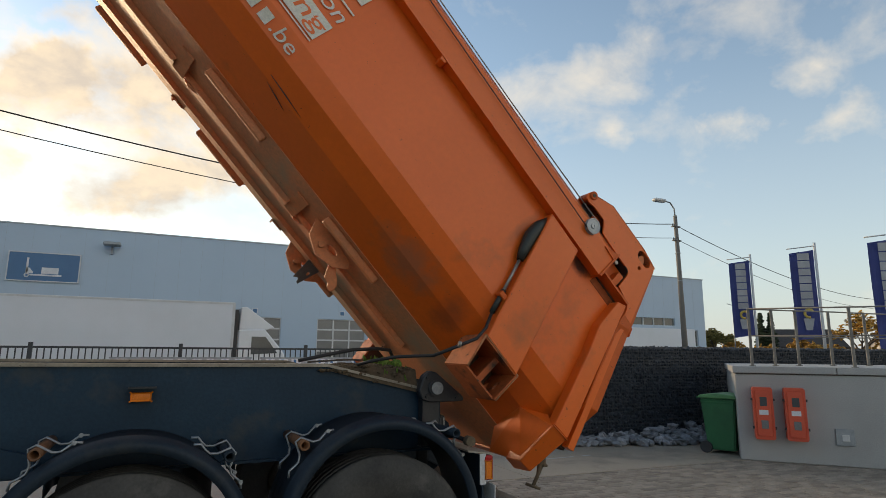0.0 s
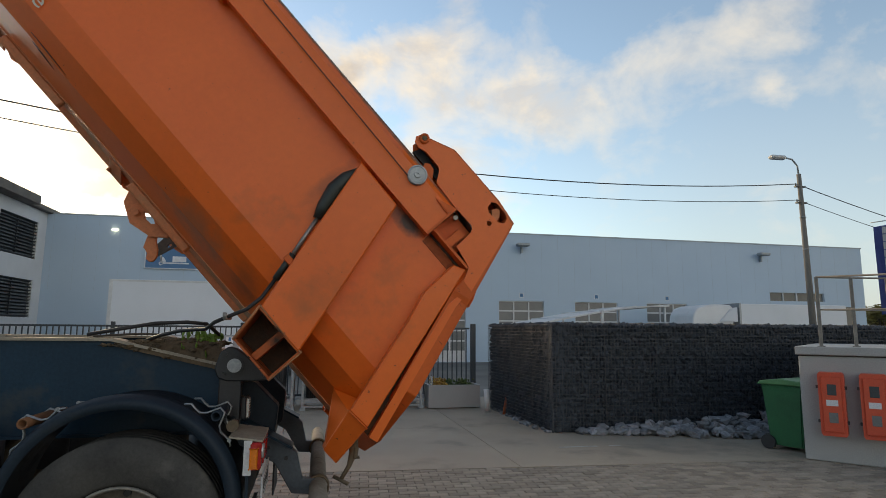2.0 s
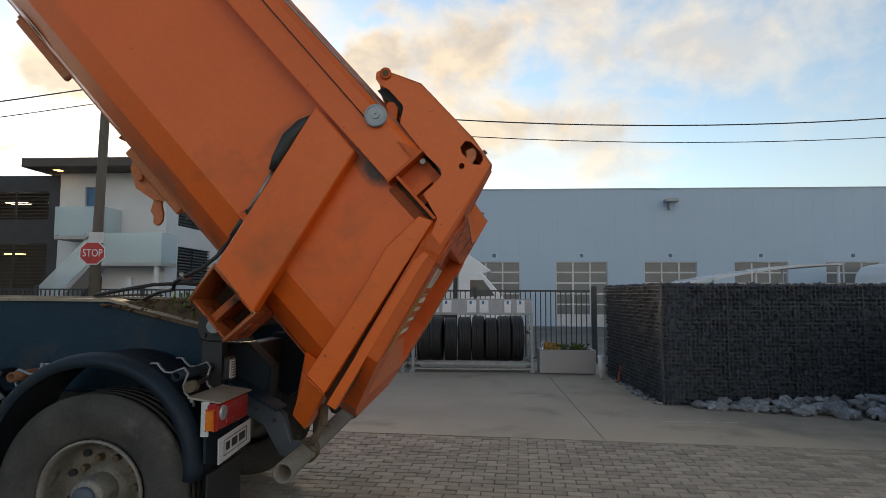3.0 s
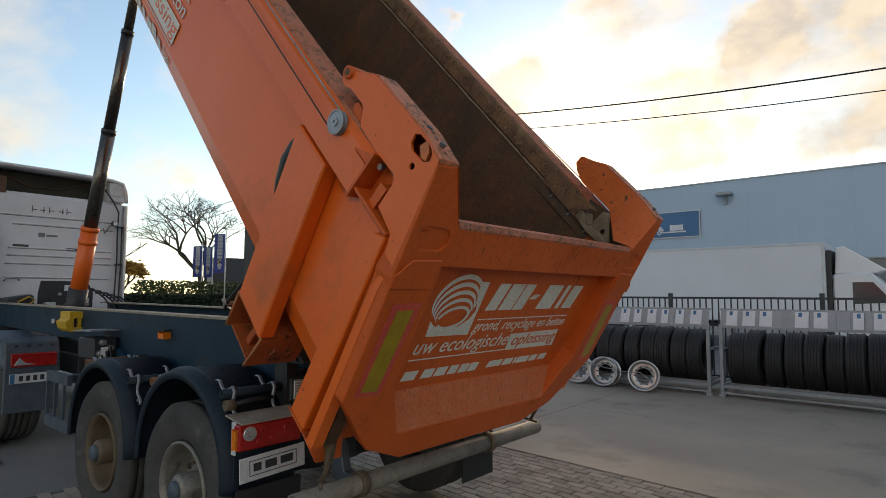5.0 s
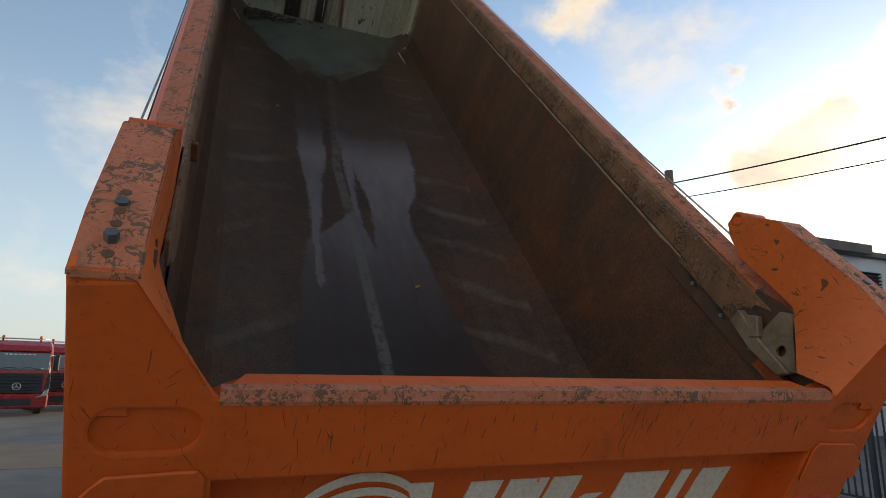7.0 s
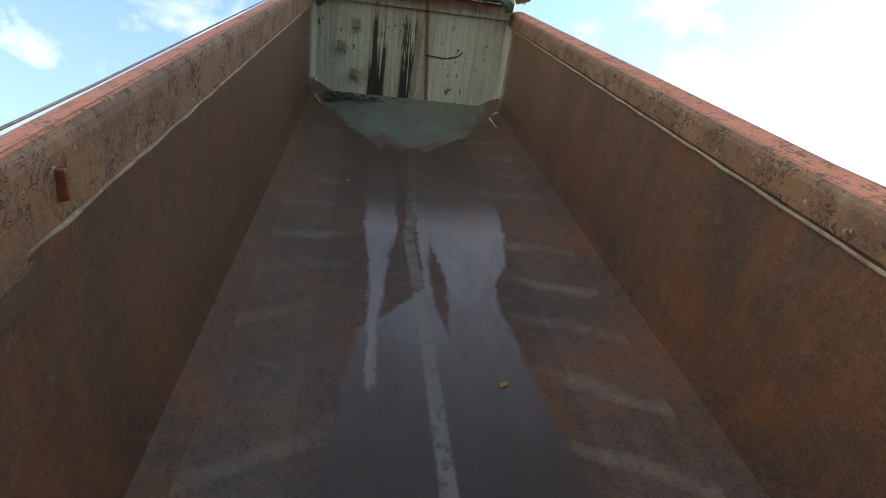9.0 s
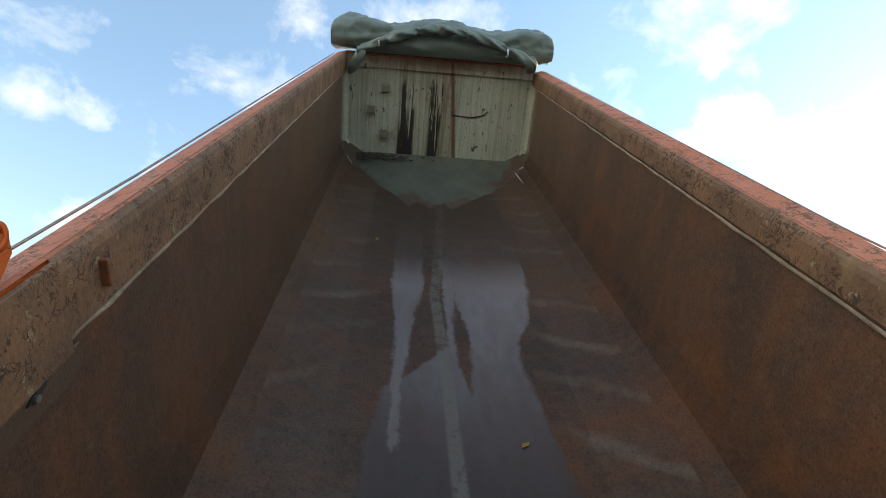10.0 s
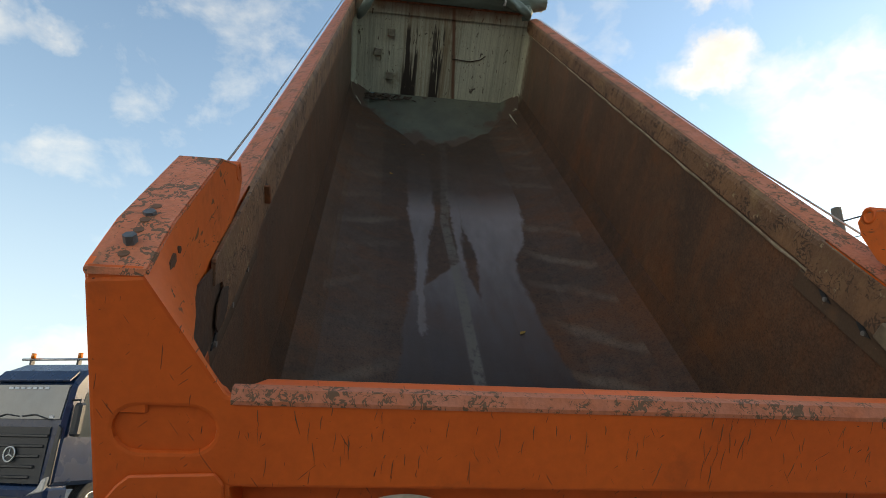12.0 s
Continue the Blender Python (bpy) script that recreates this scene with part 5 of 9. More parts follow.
    side_box("underline", end + k * 2.86, end, 0.660, 0.669)
    side_box("overline", end + k * 2.15, end, 1.026, 1.040)
    for k2 in range(6):
        side_box("letter_block", end + k * (0.03 + k2 * 0.34), end + k * (0.27 + k2 * 0.34), 1.125, 1.335)

# hose and gas strut beside the cover column
part("strut", tube([(0.405, 1.205, 1.31), (0.415, 1.205, 1.22), (0.405, 1.205, 1.12), (0.365, 1.205, 1.00), (0.335, 1.205, 0.93)], [0.020, 0.042, 0.050, 0.040, 0.026], 12), "hose", body, "green-black rubber sleeve of a gas strut")
part("strut_rod", tube([(0.335, 1.20, 0.93), (0.25, 1.20, 0.66)], 0.013, 8), "steel", body, "thin steel strut rod")
part("strut_foot", tube([(0.26, 1.20, 0.69), (0.21, 1.20, 0.52)], 0.02, 8), "hose", body)
part("strut_clamp", box(0.215, 0.275, 1.17, 1.235, 0.63, 0.67, 0.005), "orange_worn", body)
part("brake_hose", tube([(0.21, 1.20, 0.52), (0.175, 1.235, 0.40), (0.175, 1.25, 0.30), (0.206, 1.23, 0.212), (0.236, 1.20, 0.122), (0.25, 1.10, 0.051), (0.301, 0.98, -0.013), (0.364, 0.90, -0.095), (0.424, 0.80, -0.20), (0.47, 0.72, -0.30)], 0.011, 8), "cable", body, "black rubber hose looping down to the chassis")
part("hose_clip", tube([(0.20, 1.19, 0.20), (0.215, 1.235, 0.18), (0.235, 1.245, 0.20)], 0.012, 6), "steel", body)
part("paint_scratch", tube([(2.268, 1.003, 0.388), (2.12, 0.997, 0.383), (1.955, 0.988, 0.376)], [0.002, 0.0045, 0.001], 4), "black", body)
part("paint_scratch", tube([(2.256, 0.957, 0.357), (2.16, 0.938, 0.350), (2.062, 0.914, 0.342)], [0.001, 0.0045, 0.001], 4), "black", body)
part("rail_peg", prism([(1.76, 1.372), (1.70, 1.372), (1.70, 1.345), (1.74, 1.335)], "y", 1.162, 1.25, bevel=0.003), "orange", body)

# ---- tailgate: v across, s down the gate, d outwards ----
GA = Vector((-0.538, 0, 1.593))
GS, GN = Vector((-0.312, 0, -0.950)).normalized(), Vector((-0.950, 0, 0.312)).normalized()
GATE = Matrix(((0, GS.x, GN.x, GA.x), (1, GS.y, GN.y, GA.y), (0, GS.z, GN.z, GA.z), (0, 0, 0, 1)))


def on_gate(bm):
    bmesh.ops.transform(bm, matrix=GATE, verts=bm.verts)
    return bm


outline = [(1.243, -0.235), (1.125, -0.245), (0.965, 0.01), (0.90, 0.022), (-0.90, 0.022), (-0.965, 0.01), (-1.125, -0.245), (-1.243, -0.235), (-1.243, 0.30), (-1.235, 0.34), (-1.235, 0.95), (-0.93, 1.30), (-0.62, 1.43), (0.62, 1.43), (0.93, 1.30), (1.235, 0.95), (1.235, 0.34), (1.243, 0.30)]
recess = [(0.955, 0.228), (0.93, 0.88), (0.74, 1.225), (-0.74, 1.225), (-0.93, 0.88), (-0.955, 0.228)]
ovals = [[(sg * 1.092 + 0.052 * ((k < 9) - (k > 8)) + 0.054 * math.cos(a), 0.093 + 0.054 * math.sin(a)) for k, a in enumerate([math.pi * (q / 8 - 0.5) for q in range(9)] + [math.pi * (q / 8 + 0.5) for q in range(9)])] for sg in (1, -1)]
gp = plate(outline, [recess] + ovals, "z", 0.0, -0.125)
bmesh.ops.bevel(gp, geom=[e for e in gp.edges if e.calc_face_angle(0) > 0.6], offset=0.009, segments=2, affect="EDGES", profile=0.6)
for v in gp.verts:
    if v.co.z < -0.05 and abs(v.co.x) > 0.92 and v.co.y < 0.02:
        v.co.z = -0.014
gate = part("tailgate", on_gate(gp), "orange_worn", body, "orange steel tailgate with scratched, chipped paint")
pn = bmesh.new()
rows = []
for s_, d_, h_ in ((0.19, -0.110, 0.98), (1.03, -0.110, 0.90), (1.24, 0.004, 0.735)):
    rows.append([pn.verts.new((h_ * (1 - j / 4), s_, d_)) for j in range(9)])
for a, b in zip(rows, rows[1:]):
    for j in range(8):
        pn.faces.new((a[j], a[j + 1], b[j + 1], b[j]))
part("recessed_panel", on_gate(pn), "orange_worn", gate)
ldg = bmesh.new()
vs = [ldg.verts.new(p) for p in ((0.88, 1.035, -0.106), (-0.88, 1.035, -0.106), (-0.750, 1.228, 0.003), (0.750, 1.228, 0.003))]
ldg.faces.new(vs)
part("lower_ledge", on_gate(ldg), "ledge", gate, "scuffed pale ledge under the panel")
part("top_edge", on_gate(prism([(0.030, 0.0025), (0.020, 0.0025), (-0.002, -0.010), (-0.002, -0.035), (0.030, -0.035)], "x", -0.955, 0.955)), "orange_peel", gate, "worn, rust-flecked top edge")
for sgn in (1, -1):
    # pressed oval and step on the post
    part("pressed_oval", on_gate(box(sgn * 1.092 - 0.14, sgn * 1.092 + 0.14, 0.03, 0.16, -0.05, -0.012)), "orange_worn", gate)
    lowp = prism([(sgn * 1.245, 0.345), (sgn * 1.245, 0.275), (sgn * 1.222, 0.262), (sgn * 1.195, 0.225), (sgn * 1.165, 0.197), (sgn * 0.985, 0.190), (sgn * 0.967, 0.215), (sgn * 0.965, 0.345)], "z", 0.0, 0.010, bevel=0.004)
    part("post_step", on_gate(lowp), "orange_worn", gate)
    # red and yellow marker tape
    tape = prism([(sgn * 1.172, 0.422), (sgn * 0.988, 0.420), (sgn * 1.014, 0.935), (sgn * 1.180, 0.930)], "z", 0.0, 0.004)
    tp = part("marker_tape", on_gate(tape), "refl_red", gate, "red-edged yellow marker tape")
    ty = prism([(sgn * 1.132, 0.458), (sgn * 1.030, 0.454), (sgn * 1.046, 0.908), (sgn * 1.150, 0.903)], "z", 0.004, 0.007)
    part("marker_tape", on_gate(ty), "refl_yel", gate)
    # upright arm of two plates with a capped top
    arm = [(0.348, 1.715), (0.338, 1.748), (0.315, 1.768), (0.28, 1.775), (0.135, 1.851), (-0.282, 1.859), (-0.448, 1.838), (-0.592, 1.345), (-0.515, 1.352), (-0.474, 1.430), (-0.386, 1.447), (-0.328, 1.458), (-0.322, 1.575), (-0.312, 1.602), (-0.288, 1.617), (-0.14, 1.612), (0.045, 1.622), (0.062, 1.640), (0.098, 1.690), (0.118, 1.700), (0.235, 1.700), (0.285, 1.682), (0.325, 1.688)]
    slot = [(-0.270, 1.775), (-0.262, 1.815), (-0.285, 1.835), (-0.378, 1.838), (-0.408, 1.815), (-0.415, 1.790), (-0.385, 1.762), (-0.30, 1.758)]
    eye_ = [(-0.352 + 0.017 * math.cos(a), 1.712 + 0.017 * math.sin(a)) for a in (0, 0.8, 1.6, 2.4, 3.2, 4.0, 4.8, 5.6)]
    part("arm_plate", plate(arm, [slot, eye_], "y", sgn * 1.231, sgn * 1.244), "orange", gate)
    # inner cheek of the arm, bent outwards to the corner of the gate
    low = ((-0.187, 1.1225, 1.623), (-0.281, 1.097, 1.651), (-0.377, 1.066, 1.669), (-0.483, 1.038, 1.688)) if sgn > 0 else ((-0.143, 1.1225, 1.632), (-0.287, 1.040, 1.578), (-0.393, 0.978, 1.534), (-0.508, 0.968, 1.592))
    low = ((0.335, 1.122, 1.70), (0.29, 1.122, 1.665), (0.185, 1.122, 1.626), (0.02, 1.122, 1.631)) + low
    low += ((-0.5425, 0.967, 1.588),)
    high = ((0.335, 1.122, 1.735), (0.285, 1.122, 1.772), (0.135, 1.122, 1.851), (-0.05, 1.122, 1.854), (-0.20, 1.122, 1.857), (-0.30, 1.122, 1.855), (-0.37, 1.122, 1.846), (-0.438, 1.124, 1.826), (-0.4650, 1.126, 1.830))
    pt = bmesh.new()
    grid = [[pt.verts.new(((a[0] + (b[0] - a[0]) * f / 6), sgn * (a[1] + (b[1] - a[1]) * f / 6), a[2] + (b[2] - a[2]) * f / 6)) for f in range(7)] for a, b in zip(high, low)]
    for a, b in zip(grid, grid[1:]):
        for f in range(6):
            pt.faces.new((a[f], a[f + 1], b[f + 1], b[f]))
    part("arm_cheek", pt, "orange_cheek", gate, smooth=True)
    # slot and hole are raised insets, their inner shade given by dark colour
    part("cheek_slot", prism([(-0.396, 1.786), (-0.374, 1.806), (-0.340, 1.810), (-0.344, 1.792), (-0.375, 1.782)], "y", sgn * 1.1045, sgn * 1.13), "grime_shade", gate)
    part("cheek_hole", cyl((-0.30, sgn * 1.110, 1.796), (-0.30, sgn * 1.13, 1.796), 0.009, n=10), "grime_shade", gate)
    capb = prism([(0.135, 1.853), (-0.282, 1.860), (-0.454, 1.837), (-0.462, 1.820), (-0.448, 1.822), (-0.282, 1.848), (0.135, 1.842), (0.285, 1.767), (0.290, 1.775)], "y", sgn * 1.120, sgn * 1.246)
    bmesh.ops.bevel(capb, geom=[e for e in capb.edges if e.calc_face_angle(0) > 1.2], offset=0.004, segments=2, affect="EDGES")
    part("arm_cap", capb, "cap_peel", gate, "arm top with flaking paint and bare patches")
    part("gap_lever", prism([(0.190, 1.655), (0.165, 1.678), (0.125, 1.672), (0.080, 1.622), (0.105, 1.605), (0.18, 1.63)], "y", sgn * 1.205, sgn * 1.222, bevel=0.003), "orange_worn", gate)
    # added black fillers stand for the shade inside the arm's notch
    part("arm_filler", prism([(0.30, 1.66), (-0.14, 1.668), (-0.05, 1.70), (0.28, 1.72)], "y", sgn * 1.136, sgn * 1.16), "black", gate)
    part("arm_filler", prism([(-0.34, 1.47), (-0.325, 1.60), (-0.05, 1.665), (-0.40, 1.70), (-0.48, 1.62)], "y", sgn * 1.136, sgn * 1.242), "black", gate)
    # added dark plate closes the gap behind the arm, in place of shade
    part("arm_back", prism([(0.02, 1.41), (0.02, 1.585), (-0.15, 1.622), (-0.30, 1.64), (-0.40, 1.66), (-0.50, 1.58), (-0.50, 1.43)], "y", sgn * 1.1150, sgn * 1.1212), "grime_shade", gate)
    eyep = spin([(0.016, -0.069), (0.032, -0.069), (0.032, 0.069), (0.016, 0.069)], 16, "y", (0.305, sgn * 1.19, 1.745))
    part("arm_eye", eyep, "orange_worn", gate)
    part("arm_pin", cyl((0.305, sgn * 1.125, 1.745), (0.305, sgn * 1.262, 1.745), 0.0155, n=12), "rim_rust", gate)
    for u_ in (-0.255, -0.369):
        part("bolt", cyl((u_, sgn * 1.184, 1.845), (u_, sgn * 1.184, 1.868), 0.0145, n=6), "bolt_grey", gate, "grey hexagon bolt")
    for u_ in (-0.213, -0.284, -0.323, -0.408):
        hole_w = 1.8590 if u_ > -0.282 else 1.8595 - (-0.282 - u_) * 0.134
        part("bolt_hole", cyl((u_, sgn * 1.184, hole_w - 0.01), (u_, sgn * 1.184, hole_w + 0.0022), 0.0115, n=12), "rust", gate)
    part("slot_lever", prism([(-0.315, 1.825), (-0.300, 1.79), (-0.345, 1.755), (-0.375, 1.765), (-0.365, 1.80), (-0.335, 1.83)], "y", sgn * 1.20, sgn * 1.22), "orange_low", gate)
    part("post_front", on_gate(box(sgn * 1.128, sgn * 1.240, -0.262, 0.06, -0.06, -0.004, 0.004)), "orange_worn", gate)
    # side skirt of the gate, outside the rear column
    part("gate_skirt", prism([(-0.585, 1.30), (-0.60, 1.21), (-0.87, 0.36), (-0.818, 0.345), (-0.558, 1.19), (-0.562, 1.29)], "y", sgn * 1.17, sgn * 1.238), "orange", gate)
    # solid filler, dark in place of the shade in the gap
    part("gate_groove", prism([(-0.47, 1.40), (-0.57, 1.36), (-0.85, 0.42), (-0.86, 0.34), (-0.74, 0.34)], "y", sgn * 1.08, sgn * 1.158), "grime_shade", body, "grimy filler beside the gate, dark with the shade of the gap")
    # lower lock claw
    claw = tube([(-0.80, sgn * 1.02, 0.26), (-0.86, sgn * 1.03, 0.21), (-0.90, sgn * 1.03, 0.14), (-0.925, sgn * 1.03, 0.06)], [0.030, 0.026, 0.014, 0.012], 8)
    tube([(-0.89, sgn * 1.00, 0.035), (-0.965, sgn * 1.06, 0.075)], [0.011, 0.011], 6, claw)
    tube([(-0.845, sgn * 1.04, 0.24), (-0.885, sgn * 1.05, 0.20), (-0.90, sgn * 1.05, 0.22)], [0.018, 0.016, 0.010], 7, claw)
    part("lock_claw", claw, "rim_rust", body, "rusty steel lock claw")

# gate lettering: x along the words, y up the gate
TEXT = GATE @ pose(0, 0, -0.1085, 0, 0, 180)


def gate_text(text, v0, s_base, size, width, shear=0.0):
    words("lettering", text, size, "letter", gate, TEXT @ Matrix.Translation((-v0, -s_base, 0)), 0.001, shear, width)


def gate_bar(v0, v1, s0, s1, lean=0.0, name="letter_bar"):
    part(name, on_gate(prism([(v0 - lean, s0), (v1 - lean, s0), (v1, s1), (v0, s1)], "z", -0.1095, -0.1065)), "letter", gate)


gate_text("grond, recyclage en beton", 0.315, 0.682, 0.104, 1.06, 0.25)
gate_text("uw ecologische", 0.765, 0.805, 0.140, 0.87, 0.25)
words("lettering", "oplossing", 0.125, "orange_worn", gate, TEXT @ Matrix.Translation((0.160, -0.812, 0.003)), 0.001, 0.2, 0.54)
# name in slanted block strokes
for v0, wd, hgt in ((0.285, 0.105, 0.178), (0.155, 0.135, 0.178), (0.005, 0.105, 0.178), (-0.135, 0.065, 0.032), (-0.265, 0.185, 0.178), (-0.505, 0.045, 0.178), (-0.595, 0.130, 0.178)):
    s_mid = 0.452
    gate_bar(v0, v0 - wd, s_mid - hgt / 2, s_mid + hgt / 2, 0.045, "letter_block")
gate_bar(0.313, -0.735, 0.600, 0.606, 0, "underline")
gate_bar(0.760, -0.130, 0.839, 0.845, 0, "underline")
fr = prism([(-0.118, 0.724), (-0.715, 0.720), (-0.735, 0.850), (-0.138, 0.847)], "z", -0.1095, -0.1070)
part("word_frame", on_gate(fr), "letter", gate)
for v0, wd in ((0.755, 0.105), (0.600, 0.090), (0.490, 0.095), (0.370, 0.075), (0.270, 0.075), (0.180, 0.08)):
    gate_bar(v0, v0 - wd, 0.916, 0.974, 0.012)
for v0, wd in ((-0.010, 0.15), (-0.185, 0.10), (-0.310, 0.02), (-0.345, 0.14), (-0.510, 0.08), (-0.625, 0.09)):
    gate_bar(v0, v0 - wd, 0.922, 0.968, 0.012)
# emblem: nested bowed strokes in a slanted panel
em = bmesh.new()
ct_, st_2 = math.cos(0.20), math.sin(0.20)
for k in range(5):
    cx, cy, rx, ry = 0.568 - 0.005 * k, 0.478 + 0.026 * k, 0.185 - 0.016 * k, 0.150 - 0.022 * k
    a0, a1 = (-0.25, 3.5) if k < 4 else (0.3, 5.9)
    prev = None
    n_ = 34
    for j in range(n_ + 1):
        a = a0 + (a1 - a0) * j / n_
        taper = 0.25 + 0.75 * math.sin(math.pi * j / n_) if k < 4 else 0.9
        half = (0.0150 - 0.001 * k) * taper
        pq = []
        for sg in (-1, 1):
            dx_, dy_ = math.cos(a) * (rx + sg * half), -math.sin(a) * (ry + sg * half)
            pq.append(em.verts.new((cx + dx_ * ct_ - dy_ * st_2, cy + dx_ * st_2 + dy_ * ct_, -0.1075)))
        if prev:
            em.faces.new((prev[0], prev[1], pq[1], pq[0]))
        prev = pq
part("emblem", on_gate(em), "letter", gate, "cream emblem of nested bowed strokes")
inner_edge = [(0.560 + 0.190 * math.cos(a), 0.535 + 0.120 * math.sin(a)) for a in (3.6, 3.1, 2.6, 2.1, 1.7, 1.3, 0.9, 0.55)]
part("emblem", on_gate(prism([(0.440, 0.356), (0.358, 0.356), (0.347, 0.700), (0.709, 0.694)] + inner_edge[::-1], "z", -0.1092, -0.1066)), "letter", gate)
# deep scores across the gate
rs_ = random.Random(8)
for k in range(170):
    v0 = rs_.uniform(-0.92, 0.92)
    upper = rs_.random() < 0.62
    s0 = rs_.uniform(0.012, 0.16) if upper else rs_.uniform(0.28, 0.9)
    d_ = 0.0005 if upper else -0.1093
    ln, lean, wd = rs_.uniform(0.010, 0.060), rs_.gauss(0, 0.16), rs_.uniform(0.0005, 0.0015)
    pts = [(v0 + lean * ln * f + 0.0012 * math.sin(f * 5 + k), s0 + ln * f, d_) for f in (0, 0.3, 0.6, 1.0)]
    part("scratch", on_gate(tube(pts, [wd * 0.3, wd, wd * 0.8, wd * 0.2], 4)), "rust", gate)


# ---------------- rolled tarpaulin on the head ----------------
def tarpaulin():
    th = thing("tarpaulin", "rolled grey-green tarpaulin tied across the top of the tipper body", "tarpaulin", m=BODY @ Matrix.Translation((HEAD_U, 0, 1.645)))
    bm = bmesh.new()
    n, k = 150, 44

    def top(v):
        e = abs(v)
        return 0.305 + 0.105 * math.exp(-(v / 0.42) ** 2) + 0.085 * min(max((e - 0.58) / 0.42, 0.0), 1.0) ** 0.8 - 0.09 * (max(e - 1.12, 0) / 0.17) ** 1.6

    rings = []
    for i in range(n + 1):
        v = 1.29 - 2.58 * i / n
        e = abs(v)
        h = top(v)
        low = 0.012 + 0.03 * min(max((e - 1.17) / 0.12, 0.0), 1.0)
        ring = []
        for j in range(k):
            a = math.tau * j / k
            ca, sa = math.cos(a), math.sin(a)
            sq = max(abs(ca), abs(sa)) ** 0.55
            x = 0.16 + ca / sq * 0.26
            z = (h + low) / 2 + sa / sq * (h - low) / 2
            f1 = noise.noise(Vector((v * 3.0, ca * 1.4, sa * 1.4)))
            f2 = noise.noise(Vector((v * 7.0 + a * 2.0, ca * 2.5 + 4, sa * 2.5)))
            crease = 1 - 2 * abs(noise.noise(Vector((v * 2.4 + sa * 1.8 + 7, ca * 1.1, sa * 0.9))))
            fold = 1 - 2.6 * abs(noise.noise(Vector((v * 4.2 + ca * 1.6 + 2, sa * 2.2, 9.0))))
            d = 0.024 * f1 + 0.008 * f2 + 0.024 * crease * abs(crease) + 0.016 * max(fold, 0.0) ** 2
            fan = math.atan2(z - 0.06, e - 0.56)
            d += 0.006 * math.sin(10 * fan + 3 * f1) * min(max((e - 0.45) / 0.2, 0.0), 1.0) + 0.003 * math.sin(21 * fan + 5 * f2)
            shrink = 0.88 if i in (0, n) else 1.0
            ring.append(bm.verts.new((x + ca * d, v, (h + low) / 2 + (z + sa * d - (h + low) / 2) * shrink)))
        rings.append(ring)
    for a, b in zip(rings, rings[1:]):
        for j in range(k):
            bm.faces.new((a[j], a[(j + 1) % k], b[(j + 1) % k], b[j]))
    bm.faces.new(rings[0])
    bm.faces.new(rings[-1][::-1])
    part("cover_sheet", bm, "tarp", th, smooth=True)
    # slack pouch under the roll
    pb = bmesh.new()
    rows_ = []
    for i in range(49):
        v = 0.95 - 1.90 * i / 48
        e = abs(v) / 0.95
        up, dn = 0.30 - 0.20 * e ** 2, 0.02
        row = []
        for j in range(9):
            f = j / 8
            bulge = math.sin(math.pi * f) * (0.05 + 0.03 * noise.noise(Vector((v * 4, f * 2, 1.0)))) + 0.02 * noise.noise(Vector((v * 9 + f * 4, f * 5, 3.0)))
            row.append(pb.verts.new((-0.12 - bulge, v, up + (dn - up) * f)))
        rows_.append(row)
    for a, b in zip(rows_, rows_[1:]):
        for j in range(8):
            pb.faces.new((a[j], a[j + 1], b[j + 1], b[j]))
    part("pouch", pb, "tarp", th, smooth=True)
    # the rolled edge, pinched by its ties
    rb = bmesh.new()
    rings = []
    n, k = 110, 18
    for i in range(n + 1):
        f = 2 * i / n - 1
        v = (0.98 if f > 0 else 1.08) * f
        z = 0.328 - 0.31 * abs(f) ** 1.75
        x = -0.18 - 0.03 * abs(f) + 0.02 * math.sin(f * 9)
        r = 0.060 + 0.012 * math.sin(f * 13) - 0.026 * sum(math.exp(-((f - c) / 0.022) ** 2) for c in (-0.68, -0.22, 0.10, 0.30, 0.66))
        ring = []
        for j in range(k):
            a = math.tau * j / k
            d = 0.014 * math.sin(3 * a + 26 * f) + 0.012 * noise.noise(Vector((f * 16, math.cos(a) * 2, math.sin(a) * 2)))
            ring.append(rb.verts.new((x + math.cos(a) * (r + d), v, z + math.sin(a) * (r + d) * 0.9)))
        rings.append(ring)
    for a, b in zip(rings, rings[1:]):
        for j in range(k):
            rb.faces.new((a[j], a[(j + 1) % k], b[(j + 1) % k], b[j]))
    rb.faces.new(rings[0])
    rb.faces.new(rings[-1][::-1])
    part("rolled_edge", rb, "tarp", th, smooth=True)
    for sgn, line in ((1, ((0.92, 0.06), (0.965, -0.05), (1.03, -0.16), (1.07, -0.23))), (-1, ((1.00, 0.09), (1.06, 0.03), (1.05, -0.02), (0.99, -0.05)))):
        flap = tube([(-0.20 + 0.015 * q, sgn * a, b) for q, (a, b) in enumerate(line)], [0.058, 0.060, 0.052, 0.026], 12)
        for v in flap.verts:
            v.co += Vector((1, 0.6, 0)) * 0.012 * noise.noise(v.co * 14)
        part("hanging_end", flap, "tarp", th)
        part("strap", spin([(0.046, -0.011), (0.053, -0.011), (0.053, 0.011), (0.046, 0.011)], 14, "y", (-0.20, sgn * 0.735, 0.14)), "paper", th, "pale tie strap")


tarpaulin()
leaf_bm = bmesh.new()
vs = [leaf_bm.verts.new(p) for p in ((0.03, 0, 0.004), (0.0, 0.018, 0.012), (-0.03, 0.004, 0.006), (0, -0.02, 0.0))]
leaf_bm.faces.new(vs)
lf_me = bpy.data.meshes.new("leaf")
leaf_bm.to_mesh(lf_me)
leaf_bm.free()
